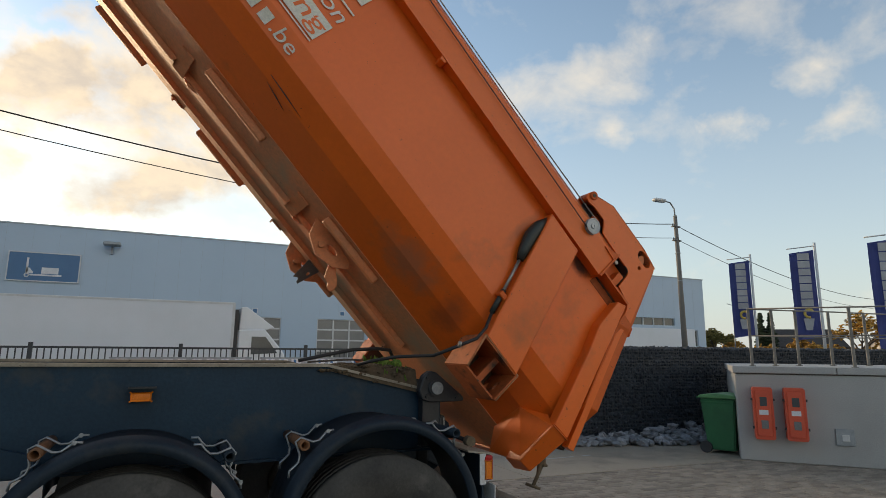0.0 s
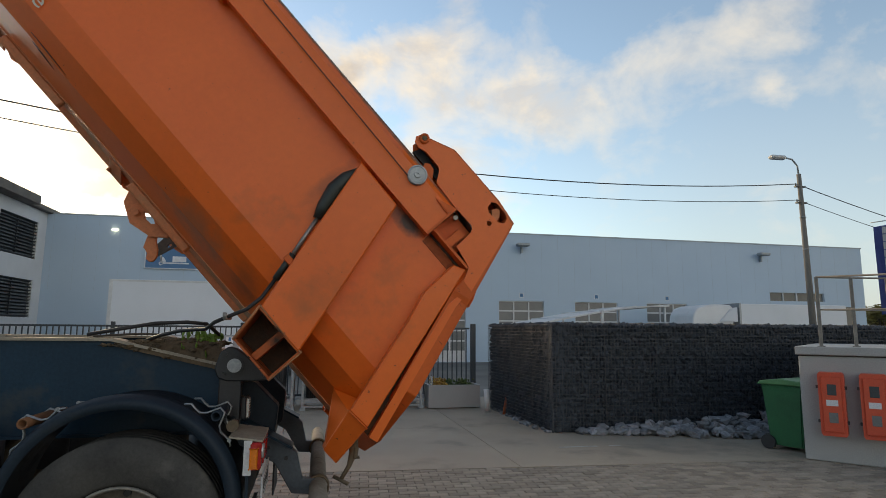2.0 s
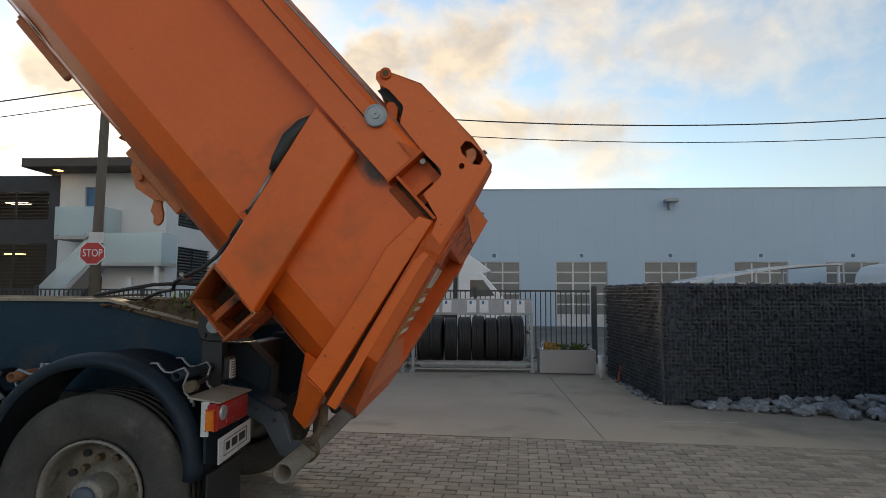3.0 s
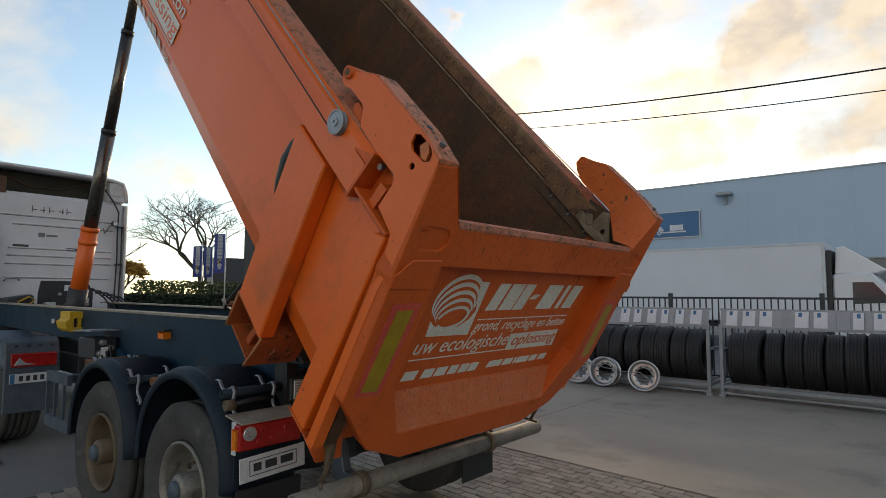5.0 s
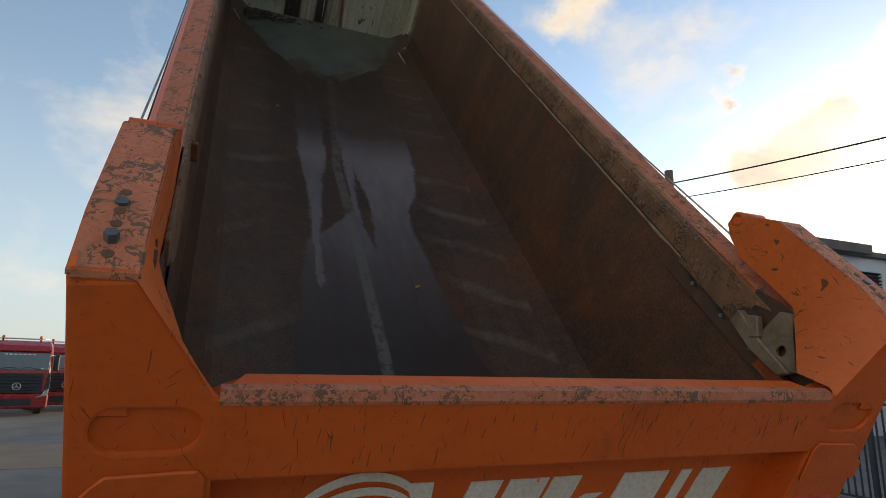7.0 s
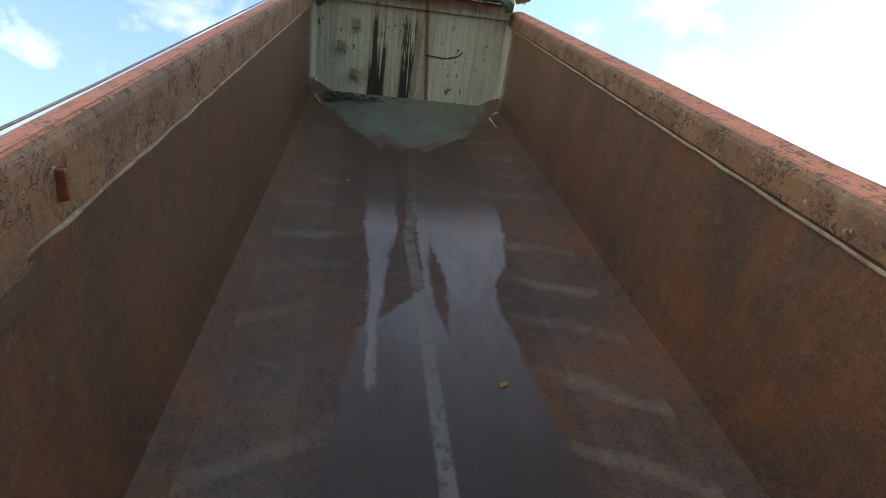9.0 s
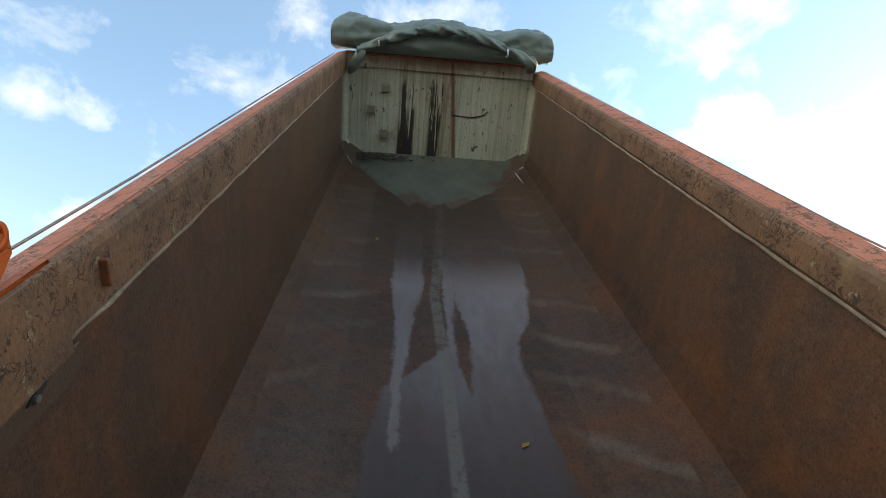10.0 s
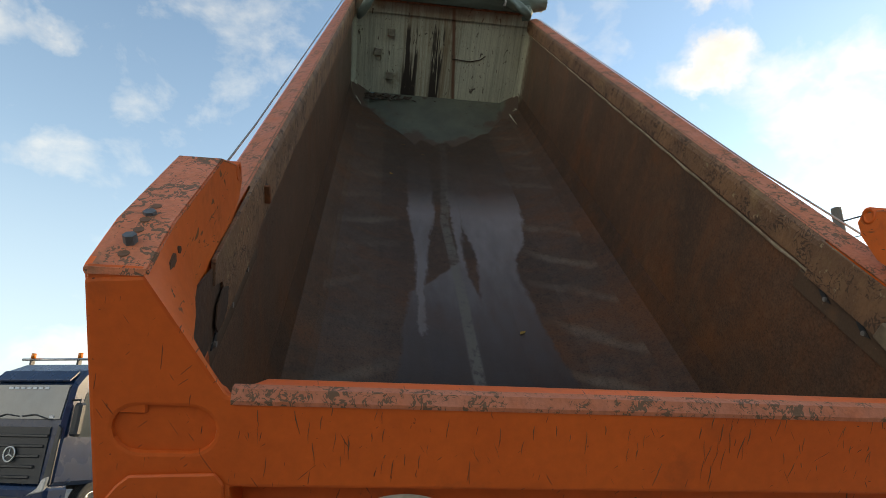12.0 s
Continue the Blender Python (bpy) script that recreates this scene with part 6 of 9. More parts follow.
for u_, v_, w_ in ((1.52, -0.32, 0.228), (4.05, 0.571, 0.265), (5.02, 0.436, 0.245), (4.78, 0.214, 0.226)):
    lf = mesh_part("fallen_leaf", lf_me, "leaf_yellow")
    lf.matrix_world = BODY @ Matrix.Translation((u_, v_, w_)) @ pose(0, 0, 0, 0, 0, u_ * 90)
    tagged(lf, "dry brown leaf lying on the tipper floor", "leaf", "leaves on the tipper floor")
sp = []
rg = np.random.RandomState(3)
for k in range(150):
    sp.append((HEAD_U - 0.06 - abs(rg.randn()) * 0.12, 0.95 - abs(rg.randn()) * 0.28, 0.45 + rg.rand() * 0.03, 0.012 + 0.03 * rg.rand(), 0.008 + 0.012 * rg.rand(), 0.008))
deb = rubble("debris", sp, "streak", None, "", rg)
deb.matrix_world = BODY
tagged(deb, "small heap of twigs and scraps lying in the tipper's head corner", "debris", kind="stuff")

for k, (u_, v_, a_) in enumerate(((HEAD_U - 0.08, 0.86, 20), (HEAD_U - 0.16, 0.80, 70), (HEAD_U - 0.10, 0.62, 140))):
    sc_ = part("plastic_scrap", prism([(-0.03, -0.02), (0.03, -0.025), (0.035, 0.01), (0.0, 0.03), (-0.028, 0.015)], "z", 0, 0.006), "scrap_blue")
    sc_.matrix_world = BODY @ Matrix.Translation((u_, v_, 0.478 - 0.06 * k)) @ pose(0, 0, 0, 10, 20, a_)
    tagged(sc_, "small pale blue plastic scrap in the tipper's head corner", "scrap", "plastic scraps")


# ---------------- trailer chassis ----------------
def tyre_mesh(r=0.535, width=0.37, bore=0.285, blocks=False):
    h = width / 2
    prof = [(bore, -h * 0.72), (bore + 0.03, -h * 0.86), (r * 0.80, -h), (r * 0.93, -h * 0.96), (r * 0.985, -h * 0.80)]
    grooves = 4
    flat = []
    for k in range(grooves + 1):
        a = -0.78 + 1.56 * k / (grooves + 1)
        b = -0.78 + 1.56 * (k + 0.82) / (grooves + 1)
        flat += [(r, a * h), (r, b * h), (r - 0.013, (b + 0.012) * h), (r - 0.013, (b + 0.05) * h)]
    prof += flat[:-2]
    prof += [(r * 0.985, h * 0.80), (r * 0.93, h * 0.96), (r * 0.80, h), (bore + 0.03, h * 0.86), (bore, h * 0.72)]
    return spin(prof, 48, "y")


def wheel(parent, x, y, z, out, rim_m="rim", tyre_m="rubber", r=0.535, width=0.37, name="wheel", holes=False):
    """out: +1 or -1, the side along y on which the rim shows."""
    bm = tyre_mesh(r, width)
    bmesh.ops.translate(bm, vec=(x, y, z), verts=bm.verts)
    w = part(name, bm, tyre_m, parent, "dusty black truck tyre" if tyre_m == "rubber" else "")
    h = width / 2
    prof = [(0.292, h * 0.80), (0.292, h * 0.90), (0.280, h * 0.92), (0.268, h * 0.70), (0.262, h * 0.15), (0.245, -h * 0.05), (0.20, -h * 0.12), (0.14, -h * 0.10), (0.135, h * 0.25), (0.0, h * 0.28)]
    rb = spin([(a, b * out) for a, b in prof], 40, "y", (x, y, z), closed=False)
    rim_ob = part("rim", rb, rim_m, w, smooth=False)
    hub = spin([(0.095, h * 0.2 * out), (0.095, h * 0.95 * out), (0.08, h * 1.05 * out), (0.0, h * 1.08 * out)], 20, "y", (x, y, z), closed=False)
    part("hub", hub, rim_m, w)
    if holes:
        cap = spin([(0.062, h * 1.07 * out), (0.062, h * 1.16 * out), (0.05, h * 1.22 * out), (0.0, h * 1.24 * out)], 18, "y", (x, y, z), closed=False)
        part("hub_cap", cap, "guard_blue", w, "worn blue-grey hub cap")
    if holes:
        for k in range(10):
            a = k * math.tau / 10
            part("wheel_nut", cyl((x + 0.168 * math.cos(a), y - h * 0.12 * out, z + 0.168 * math.sin(a)), (x + 0.168 * math.cos(a), y + h * 0.14 * out, z + 0.168 * math.sin(a)), 0.019, n=6), "rim_rust", w)
    if holes:
        for k in range(10):
            a = (k + 0.5) * math.tau / 10
            part("hand_hole", cyl((x + 0.222 * math.cos(a), y - h * 0.2 * out, z + 0.222 * math.sin(a)), (x + 0.222 * math.cos(a), y + h * 0.04 * out, z + 0.222 * math.sin(a)), 0.020, n=10), "black", w)
    return w


AX_R, AX_F = 0.66, -0.66
trailer = thing("semi_trailer_chassis", "dark blue-grey semi-trailer chassis with two axles under the raised tipper body", "trailer", (0.01, MID + 0.013, 0.04))
for sgn in (-1, 1):
    yo = sgn * 0.74
    side = [(-6.05, 1.60), (0.42, 1.56), (1.16, 1.385), (1.20, 1.02), (-2.2, 1.02), (-2.75, 1.26), (-6.05, 1.30)]
    cb = prism(side, "y", yo, yo - sgn * 0.014)
    part("chassis_web", cb, "dark_paint", trailer, "deep dark blue-grey chassis side web")
    part("top_flange", prism([(-6.05, 1.60), (0.42, 1.562), (0.42, 1.580), (-6.05, 1.618)], "y", yo + sgn * 0.02, yo - sgn * 0.13), "flange", trailer, "worn bare-edged top flange")
    part("top_flange", prism([(0.42, 1.562), (1.12, 1.395), (1.12, 1.412), (0.42, 1.580)], "y", yo + sgn * 0.02, yo - sgn * 0.13), "flange", trailer)
    part("bottom_flange", prism([(-2.2, 1.02), (1.20, 1.02), (1.20, 1.005), (-2.2, 1.005)], "y", yo + sgn * 0.03, yo - sgn * 0.13), "dark_paint", trailer)
    # hinge post, pin and bracket
    hp = prism([(1.03, 1.40), (1.06, 1.50), (1.11, 1.535), (1.16, 1.52), (1.36, 1.36), (1.37, 1.33), (1.30, 1.325), (1.10, 1.325), (1.05, 1.345)], "y", yo + sgn * 0.03, yo + sgn * 0.10, bevel=0.008)
    part("hinge_bracket", hp, "black", trailer, "greasy black triangular hinge bracket")
    part("hinge_post", box(1.06, 1.19, yo + sgn * 0.02, yo + sgn * 0.08, 1.04, 1.34, 0.006), "black", trailer)
    for bx_, bz_ in ((1.09, 1.49), (1.31, 1.355), (1.085, 1.365)):
        part("bolt", cyl((bx_, yo + sgn * 0.10, bz_), (bx_, yo + sgn * 0.115, bz_), 0.014, n=6), "black", trailer)
    part("hinge_pin", cyl((1.15, yo - sgn * 0.1, 1.42), (1.15, yo + sgn * 0.125, 1.42), 0.055, n=20), "black", trailer, "greasy steel hinge pin")
    part("pin_cap", cyl((1.15, yo + sgn * 0.125, 1.42), (1.15, yo + sgn * 0.133, 1.42), 0.042, n=20), "zinc", trailer)
    part("marker_lamp", box(-0.692, -0.587, yo + sgn * 0.004, yo + sgn * 0.055, 1.380, 1.428, 0.008), "amber", trailer, "amber side marker lamp")
    part("lamp_shield", box(-0.708, -0.566, yo, yo + sgn * 0.075, 1.450, 1.457), "black", trailer)
    # far wheels are the mirror of the near ones
    for x_, rim_m, gz, angles in ((AX_R, "rim", 0.682, (47, 135)), (AX_F, "rim_rust", 0.640, (46, 125))):
        wheel(trailer, x_, sgn * 1.055, 0.535, sgn, rim_m, holes=sgn < 0)
        # mudguard: arched sheet with a rolled edge
        prof = [(0.580, sgn * 0.80), (0.595, sgn * 0.80), (0.602, sgn * 1.17), (0.612, sgn * 1.185), (0.612, sgn * 1.205), (0.602, sgn * 1.22), (0.592, sgn * 1.262), (0.570, sgn * 1.272), (0.537, sgn * 1.264), (0.537, sgn * 1.252), (0.567, sgn * 1.256), (0.584, sgn * 1.19)]
        part("mudguard", spin(prof, 36, "y", (x_, 0, gz), None, radians(-5), radians(185)), "mud", trailer, "black plastic mudguard, dusty on top")
        for a in angles:
            ca, sa = math.cos(radians(a)), math.sin(radians(a))
            part("guard_tube", spin([(0.019, sgn * 0.72), (0.028, sgn * 0.72), (0.028, sgn * 1.22), (0.019, sgn * 1.22)], 14, "y", (x_ + 0.668 * ca, 0, gz + 0.668 * sa)), "rust" if a > 90 else "mud", trailer, "mudguard carrier tube")
            for ys in (1.155, 0.885):
                pts = []
                for k, rr in enumerate((0.618, 0.632, 0.624, 0.618, 0.634, 0.700, 0.704, 0.640, 0.618, 0.622, 0.634, 0.616)):
                    aa = radians(a + (k - 5.5) * 2.9)
                    pts.append((x_ + rr * math.cos(aa), sgn * ys, gz + rr * math.sin(aa)))
                clip = tube(pts, 0.006, 6)
                for v in clip.verts:
                    v.co.y = sgn * ys + (v.co.y - sgn * ys) * 2.2
                part("guard_strap", clip, "zinc", trailer, "bent galvanised mudguard clip")
                part("strap_bolt", cyl(Vector(pts[1]) + Vector((0, sgn * 0.014, 0)), Vector(pts[1]) + Vector((0, sgn * 0.022, 0)), 0.012, n=6), "zinc", trailer)
for x_ in (AX_R, AX_F):
    part("axle", cyl((x_, -0.95, 0.535), (x_, 0.95, 0.535), 0.075, n=16), "black", trailer)
    for sgn in (-1, 1):
        part("air_spring", cyl((x_ + 0.32, sgn * 0.5, 0.60), (x_ + 0.32, sgn * 0.5, 1.0), 0.13, n=18), "black", trailer)
for x_ in (-5.6, -4.3, -3.0, -1.7, -0.4, 0.75):
    part("cross_member", box(x_ - 0.05, x_ + 0.05, -0.72, 0.72, 1.30, 1.46, 0.005), "dark_paint", trailer)
part("rear_beam", box(1.02, 1.14, -0.73, 0.73, 1.06, 1.26, 0.01), "black", trailer)
for k, (ya, yb, za, zb) in enumerate(((-0.70, -0.62, 0.70, 1.10), (-0.30, -0.22, 0.62, 1.08), (0.25, 0.33, 0.62, 1.08), (-0.55, -0.38, 0.86, 1.02))):
    part("rear_bracket", box(1.08, 1.16, ya, yb, za, zb, 0.008), "black", trailer)
for k in range(4):
    part("brake_line", tube([(0.9, -0.60 + 0.08 * k, 1.02), (1.05, -0.58 + 0.07 * k, 0.80), (1.0, -0.5 + 0.1 * k, 0.66), (0.75, -0.45 + 0.1 * k, 0.62)], 0.010, 6), "cable", trailer)
for sgn in (-1, 1):
    part("axle_hanger", prism([(1.06, 1.30), (1.24, 1.30), (1.40, 1.14), (1.38, 0.90), (1.20, 0.78), (1.08, 0.86)], "y", sgn * 0.40, sgn * 0.56, bevel=0.01), "mud", trailer)
    part("mud_flap", box(1.30, 1.315, sgn * 0.80, sgn * 1.22, 0.22, 0.66, 0.003), "rubber_new", trailer, "black rubber mud flap")
part("hinge_tube", cyl((1.15, -0.74, 1.42), (1.15, 0.74, 1.42), 0.045, n=16), "black", trailer)
for sgn in (-1, 1):
    # tail lamp carrier: shelf, pale frame, lamp cluster and plate
    y0, y1 = sgn * 1.245, sgn * 0.80
    shelf = prism([(1.19, 1.066), (1.365, 1.040), (1.365, 1.030), (1.19, 1.056)], "y", y0 - sgn * 0.012, y1)
    part("lamp_carrier", shelf, "flange", trailer, "pale bent steel lamp shelf")
    part("lamp_carrier", box(1.285, 1.300, y0 - sgn * 0.012, y1, 0.72, 1.03), "mud", trailer)
    part("carrier_edge", box(1.27, 1.312, y0 - sgn * 0.014, y0 - sgn * 0.006, 0.86, 1.04), "plastic_white", trailer)
    tl = part("tail_lamp", box(1.30, 1.362, y0, y1 + sgn * 0.03, 0.885, 1.030, 0.010), "red_lens", trailer, "red tail lamp cluster")
    part("amber_lens", box(1.303, 1.345, y0 - sgn * 0.008, y0 + sgn * 0.006, 0.895, 1.000, 0.006), "amber", tl)
    part("amber_window", box(1.312, 1.334, y0 - sgn * 0.0095, y0 - sgn * 0.008, 0.905, 0.945), "black", tl)
    part("round_lens", cyl((1.355, sgn * 1.18, 0.978), (1.371, sgn * 1.18, 0.978), 0.043, 0.038, 18), "clear_lens", tl, "clear round reversing lens")
    for k in range(10):
        a_ = math.tau * k / 10
        part("lens_ray", tube([(1.3715, sgn * 1.18 + 0.010 * math.cos(a_), 0.978 + 0.010 * math.sin(a_)), (1.3715, sgn * 1.18 + 0.034 * math.cos(a_), 0.978 + 0.034 * math.sin(a_))], 0.002, 4), "glass_grey", tl)
    for yk, zk, rk in ((1.085, 0.985, 0.034), (1.115, 0.920, 0.030), (1.03, 0.925, 0.028), (0.93, 0.97, 0.036)):
        part("round_lens", cyl((1.355, sgn * yk, zk), (1.368, sgn * yk, zk), rk, rk * 0.75, 16), "red_lens", tl)
    pl_m = pose(1.372, sgn * 1.03, 0.793, 0 if sgn > 0 else 2.5, 0, 0)

    def on_plate(bm):
        bmesh.ops.transform(bm, matrix=pl_m, verts=bm.verts)
        return bm

    plt = part("number_plate", on_plate(box(-0.004, 0.004, -0.215, 0.215, -0.068, 0.068, 0.003)), "plastic_white", trailer, "small white plate with worn dark print")
    if sgn < 0:
        for y_k, wd in ((-0.13, 0.05), (-0.055, 0.075), (0.045, 0.085)):
            part("print_bar", on_plate(box(0.004, 0.0055, y_k, y_k + wd, -0.018, 0.026)), "black", plt)
        for za, zb in ((-0.040, -0.036), (0.040, 0.044)):
            part("print_bar", on_plate(box(0.004, 0.0055, -0.155, 0.155, za, zb)), "black", plt)
        for ya in (-0.155, 0.151):
            part("print_bar", on_plate(box(0.004, 0.0055, ya, ya + 0.004, -0.036, 0.040)), "black", plt)
    wl_ = part("work_lamp", box(1.195, 1.225, sgn * 0.735, sgn * 0.80, 1.095, 1.225, 0.008), "black", trailer, "work lamp with a clear ribbed lens")
    lens_ = part("lens", box(1.225, 1.240, sgn * 0.742, sgn * 0.793, 1.103, 1.217, 0.004), "clear_lens", wl_)
    for k in range(7):
        part("lens_rib", box(1.240, 1.244, sgn * 0.743, sgn * 0.792, 1.108 + k * 0.016, 1.114 + k * 0.016), "plastic_white", wl_)
    part("lamp_knob", cyl((1.205, sgn * 1.19, 1.120), (1.205, sgn * 1.245, 1.120), 0.032, n=8), "rim_rust", trailer, "rusty hose coupling")
    part("knob_pipe", tube([(1.205, sgn * 1.19, 1.120), (1.19, sgn * 1.05, 1.13), (1.14, sgn * 0.90, 1.12)], 0.014, 7), "black", trailer)
    # arm that carries the underrun pipe
    part("bumper_arm", prism([(0.98, 1.05), (1.18, 1.065), (1.504, 0.888), (1.535, 0.860), (1.575, 0.700), (1.66, 0.695), (1.66, 0.600), (1.511, 0.612), (1.40, 0.80), (1.16, 0.93), (0.98, 0.95)], "y", sgn * 0.68, sgn * 0.615, bevel=0.006), "guard_blue", trailer)
    part("arm_flange", prism([(1.18, 1.070), (1.504, 0.893), (1.512, 0.905), (1.18, 1.084)], "y", sgn * 0.74, sgn * 0.56), "dark_paint", trailer)
    for bx_, bz_ in ((1.36, 0.90), (1.47, 0.83), (1.30, 0.93)):
        part("arm_bolt", cyl((bx_, sgn * 0.68, bz_), (bx_, sgn * 0.692, bz_), 0.013, n=6), "black", trailer)
    part("bumper_clamp", spin([(0.061, -0.028), (0.073, -0.028), (0.073, 0.028), (0.061, 0.028)], 18, "y", (1.675, sgn * 0.64, 0.642)), "rim_rust", trailer)
ub = spin([(0.046, -1.11), (0.057, -1.11), (0.057, 1.34), (0.046, 1.34)], 20, "y", (1.675, 0, 0.642))
part("underrun_pipe", ub, "pipe_steel", trailer, "scuffed grey underrun pipe")
# soil and moss lying on the sloping chassis end
sp, mo = [], []
rg = np.random.RandomState(11)


def soil_top(x, y):
    """Height of the soil: nearly level, so deeper towards the hinge."""
    return 1.572 + 0.035 * math.sin(min(max((x - 0.35) / 0.75, 0), 1) * math.pi) + 0.012 * noise.noise(Vector((x * 9, y * 9, 0))) - 0.05 * max(0, abs(y + 0.45) - 0.22)


sb_ = bmesh.new()
rows = []
for i in range(25):
    x_ = 0.36 + 0.70 * i / 24
    rows.append([sb_.verts.new((x_, -0.75 + 0.62 * j / 14, soil_top(x_, -0.75 + 0.62 * j / 14) if j else 1.58 - max(0, x_ - 0.42) * 0.238)) for j in range(15)])
for a, b in zip(rows, rows[1:]):
    for j in range(14):
        sb_.faces.new((a[j], b[j], b[j + 1], a[j + 1]))
bed_ = part("soil_bed", sb_, "soil", None, smooth=True)
bed_.location = (0, MID, 0)
tagged(bed_, "bed of brown soil on the sloping chassis end", "soil", kind="stuff")
for k in range(700):
    x_, y_ = rg.uniform(0.38, 1.05), rg.uniform(-0.76, -0.2)
    f = min(1.0, (y_ + 0.76) / 0.05)
    low_ = 1.58 - max(0, x_ - 0.42) * 0.238
    z_ = low_ + (soil_top(x_, y_) - low_) * (f if y_ > -0.74 else rg.rand() * 0.9)
    s_ = rg.uniform(0.006, 0.02)
    row = (x_, y_, z_, s_ * 1.4, s_, s_ * 0.7)
    (mo if (0.82 < x_ < 1.0 and rg.rand() < 0.45) else sp).append(row)
so = rubble("soil_heap", sp, "soil", None, "", rg)
so.location = (0, MID, 0)
tagged(so, "heap of brown soil lying on the sloping chassis end", "soil", kind="stuff")
so = rubble("moss", [(a, b, c + rg.rand() * 0.05, d * 0.5, e * 0.4, f * 2.2) for a, b, c, d, e, f in mo], "moss", None, "", rg, 0.5)
so.location = (0, MID, 0)
tagged(so, "bright green moss growing on the soil heap", "moss", kind="stuff")
part("air_hose", tube([(0.25, -0.65, 1.600), (0.45, -0.64, 1.640), (0.623, -0.62, 1.672), (0.811, -0.60, 1.682), (0.92, -0.54, 1.672), (0.99, -0.46, 1.60)], 0.012, 8), "cable", trailer)
part("stick", tube([(0.30, -0.70, 1.592), (0.55, -0.66, 1.607), (0.70, -0.63, 1.603)], [0.006, 0.007, 0.004], 5), "bark", trailer)
# side boxes, brackets and the landing gear
part("valve_box", box(-2.00, -1.62, -0.98, -0.76, 1.14, 1.34, 0.02), "black", trailer, "black valve box on the chassis side")
part("box_lid", prism([(-2.04, 1.392), (-1.59, 1.405), (-1.59, 1.417), (-2.04, 1.404)], "y", -1.01, -0.76), "zinc", trailer, "pale sheet-metal lid")
for xa, ya, za in ((-1.62, -0.92, 1.20), (-1.62, -0.84, 1.25), (-1.62, -0.90, 1.30)):
    part("valve", cyl((xa, ya, za), (xa + 0.06, ya, za), 0.032, 0.025, 10), "steel", trailer)
part("valve_tag", box(-1.565, -1.558, -0.93, -0.87, 1.14, 1.26, 0.003), "paper", trailer, "small white tag")
for k in range(3):
    part("valve_hose", tube([(-1.58, -0.92 + 0.04 * k, 1.20 + 0.04 * k), (-1.48, -0.92 + 0.03 * k, 1.12), (-1.52, -0.88, 1.04), (-1.75, -0.82, 1.02)], 0.010, 6), "cable", trailer)
part("box_arm", prism([(-1.55, 1.24), (-1.10, 1.12), (-1.10, 1.02), (-1.55, 1.02)], "y", -0.80, -0.76), "dark_paint", trailer)
sg = box(-2.13, -2.105, -1.185, -1.155, 0.53, 1.03)
box(-2.105, -1.55, -1.19, -1.15, 0.94, 1.03, bm=sg)
box(-2.105, -1.48, -1.19, -1.15, 0.53, 0.63, bm=sg)
for x_ in (-1.93, -1.70):
    box(x_, x_ + 0.03, -1.18, -1.16, 0.63, 0.94, bm=sg)
box(-1.72, -1.64, -1.15, -0.78, 0.95, 1.02, bm=sg)
part("side_guard", sg, "guard_blue", trailer, "blue-grey steel side guard frame")
for sgn in (-1, 1):
    part("landing_leg", box(-2.12, -2.00, sgn * 0.66, sgn * 0.80, 0.42, 1.30, 0.008), "black", trailer)
part("side_lamp", box(-3.55, -3.47, -0.775, -0.742, 1.40, 1.46, 0.008), "clear_lens", trailer)
chock = thing("wheel_chock", "yellow plastic wheel chock hung on the chassis side", "wheel chock", (-2.62, MID - 0.765, 1.495))
cbm = plate([(-0.105, -0.075), (-0.07, -0.105), (0.105, -0.105), (0.105, 0.105), (-0.085, 0.105), (-0.085, 0.03), (-0.125, 0.0)], [[(-0.045, -0.06), (-0.005, -0.06), (-0.005, 0.035), (-0.045, 0.035)], [(0.025, -0.06), (0.065, -0.06), (0.065, 0.035), (0.025, 0.035)]], "x", -0.30, 0.0)
part("chock_body", cbm, "yellow", chock)
part("slot_back", box(-0.05, -0.045, -0.05, 0.07, -0.065, 0.04), "black", chock)

# hydraulic cylinder, from the chassis front up to the body's head
cyl_th = thing("hydraulic_cylinder", "extended telescopic hydraulic cylinder, orange below and dark steel above", "cylinder", (-5.0, MID - 0.085, 1.35))
top = Vector((1.32, 0.215, 5.15))
for name_, a, b, r_, m_ in (("foot", 0.0, 0.10, 0.125, "black"), ("sleeve", 0.06, 0.26, 0.108, "orange"), ("stage", 0.26, 0.52, 0.088, "chrome"), ("stage", 0.52, 0.78, 0.074, "chrome"), ("stage", 0.78, 1.0, 0.060, "chrome")):
    part(name_, cyl(top * a, top * b, r_, n=24), m_, cyl_th)
for a, r_ in ((0.26, 0.116), (0.225, 0.118), (0.52, 0.093), (0.78, 0.080)):
    part("collar", cyl(top * (a - 0.006), top * (a + 0.006), r_, n=24), "orange" if a < 0.3 else "black", cyl_th)

# ---------------- tractor ----------------
truck = thing("truck_tractor", "white truck tractor with its driver's door open, coupled to the trailer", "truck", (-6.9, MID + 0.087, 0))
RX = 0.20
M["cab_lining"] = mat("dusty_white_cab", (0.70, 0.70, 0.71), (0.60, 0.60, 0.60), 1.6, 0.45, bump=0.02, grain=40, fv=0.03, dirt=((0.46, 0.43, 0.38), 1.3, 0.60, 0.2))
# cab shell: upright back wall, roof fairing open to the rear above it
cab_side = [(RX, 1.15), (RX, 3.40), (RX - 0.75, 3.48), (-1.40, 3.48), (-1.95, 2.90), (-2.05, 1.10), (-1.5, 0.95)]
part("cab_shell", prism(cab_side, "y", -1.10, 1.10, bevel=0.05), "cab_lining", truck, "dusty white high-roof cab shell")
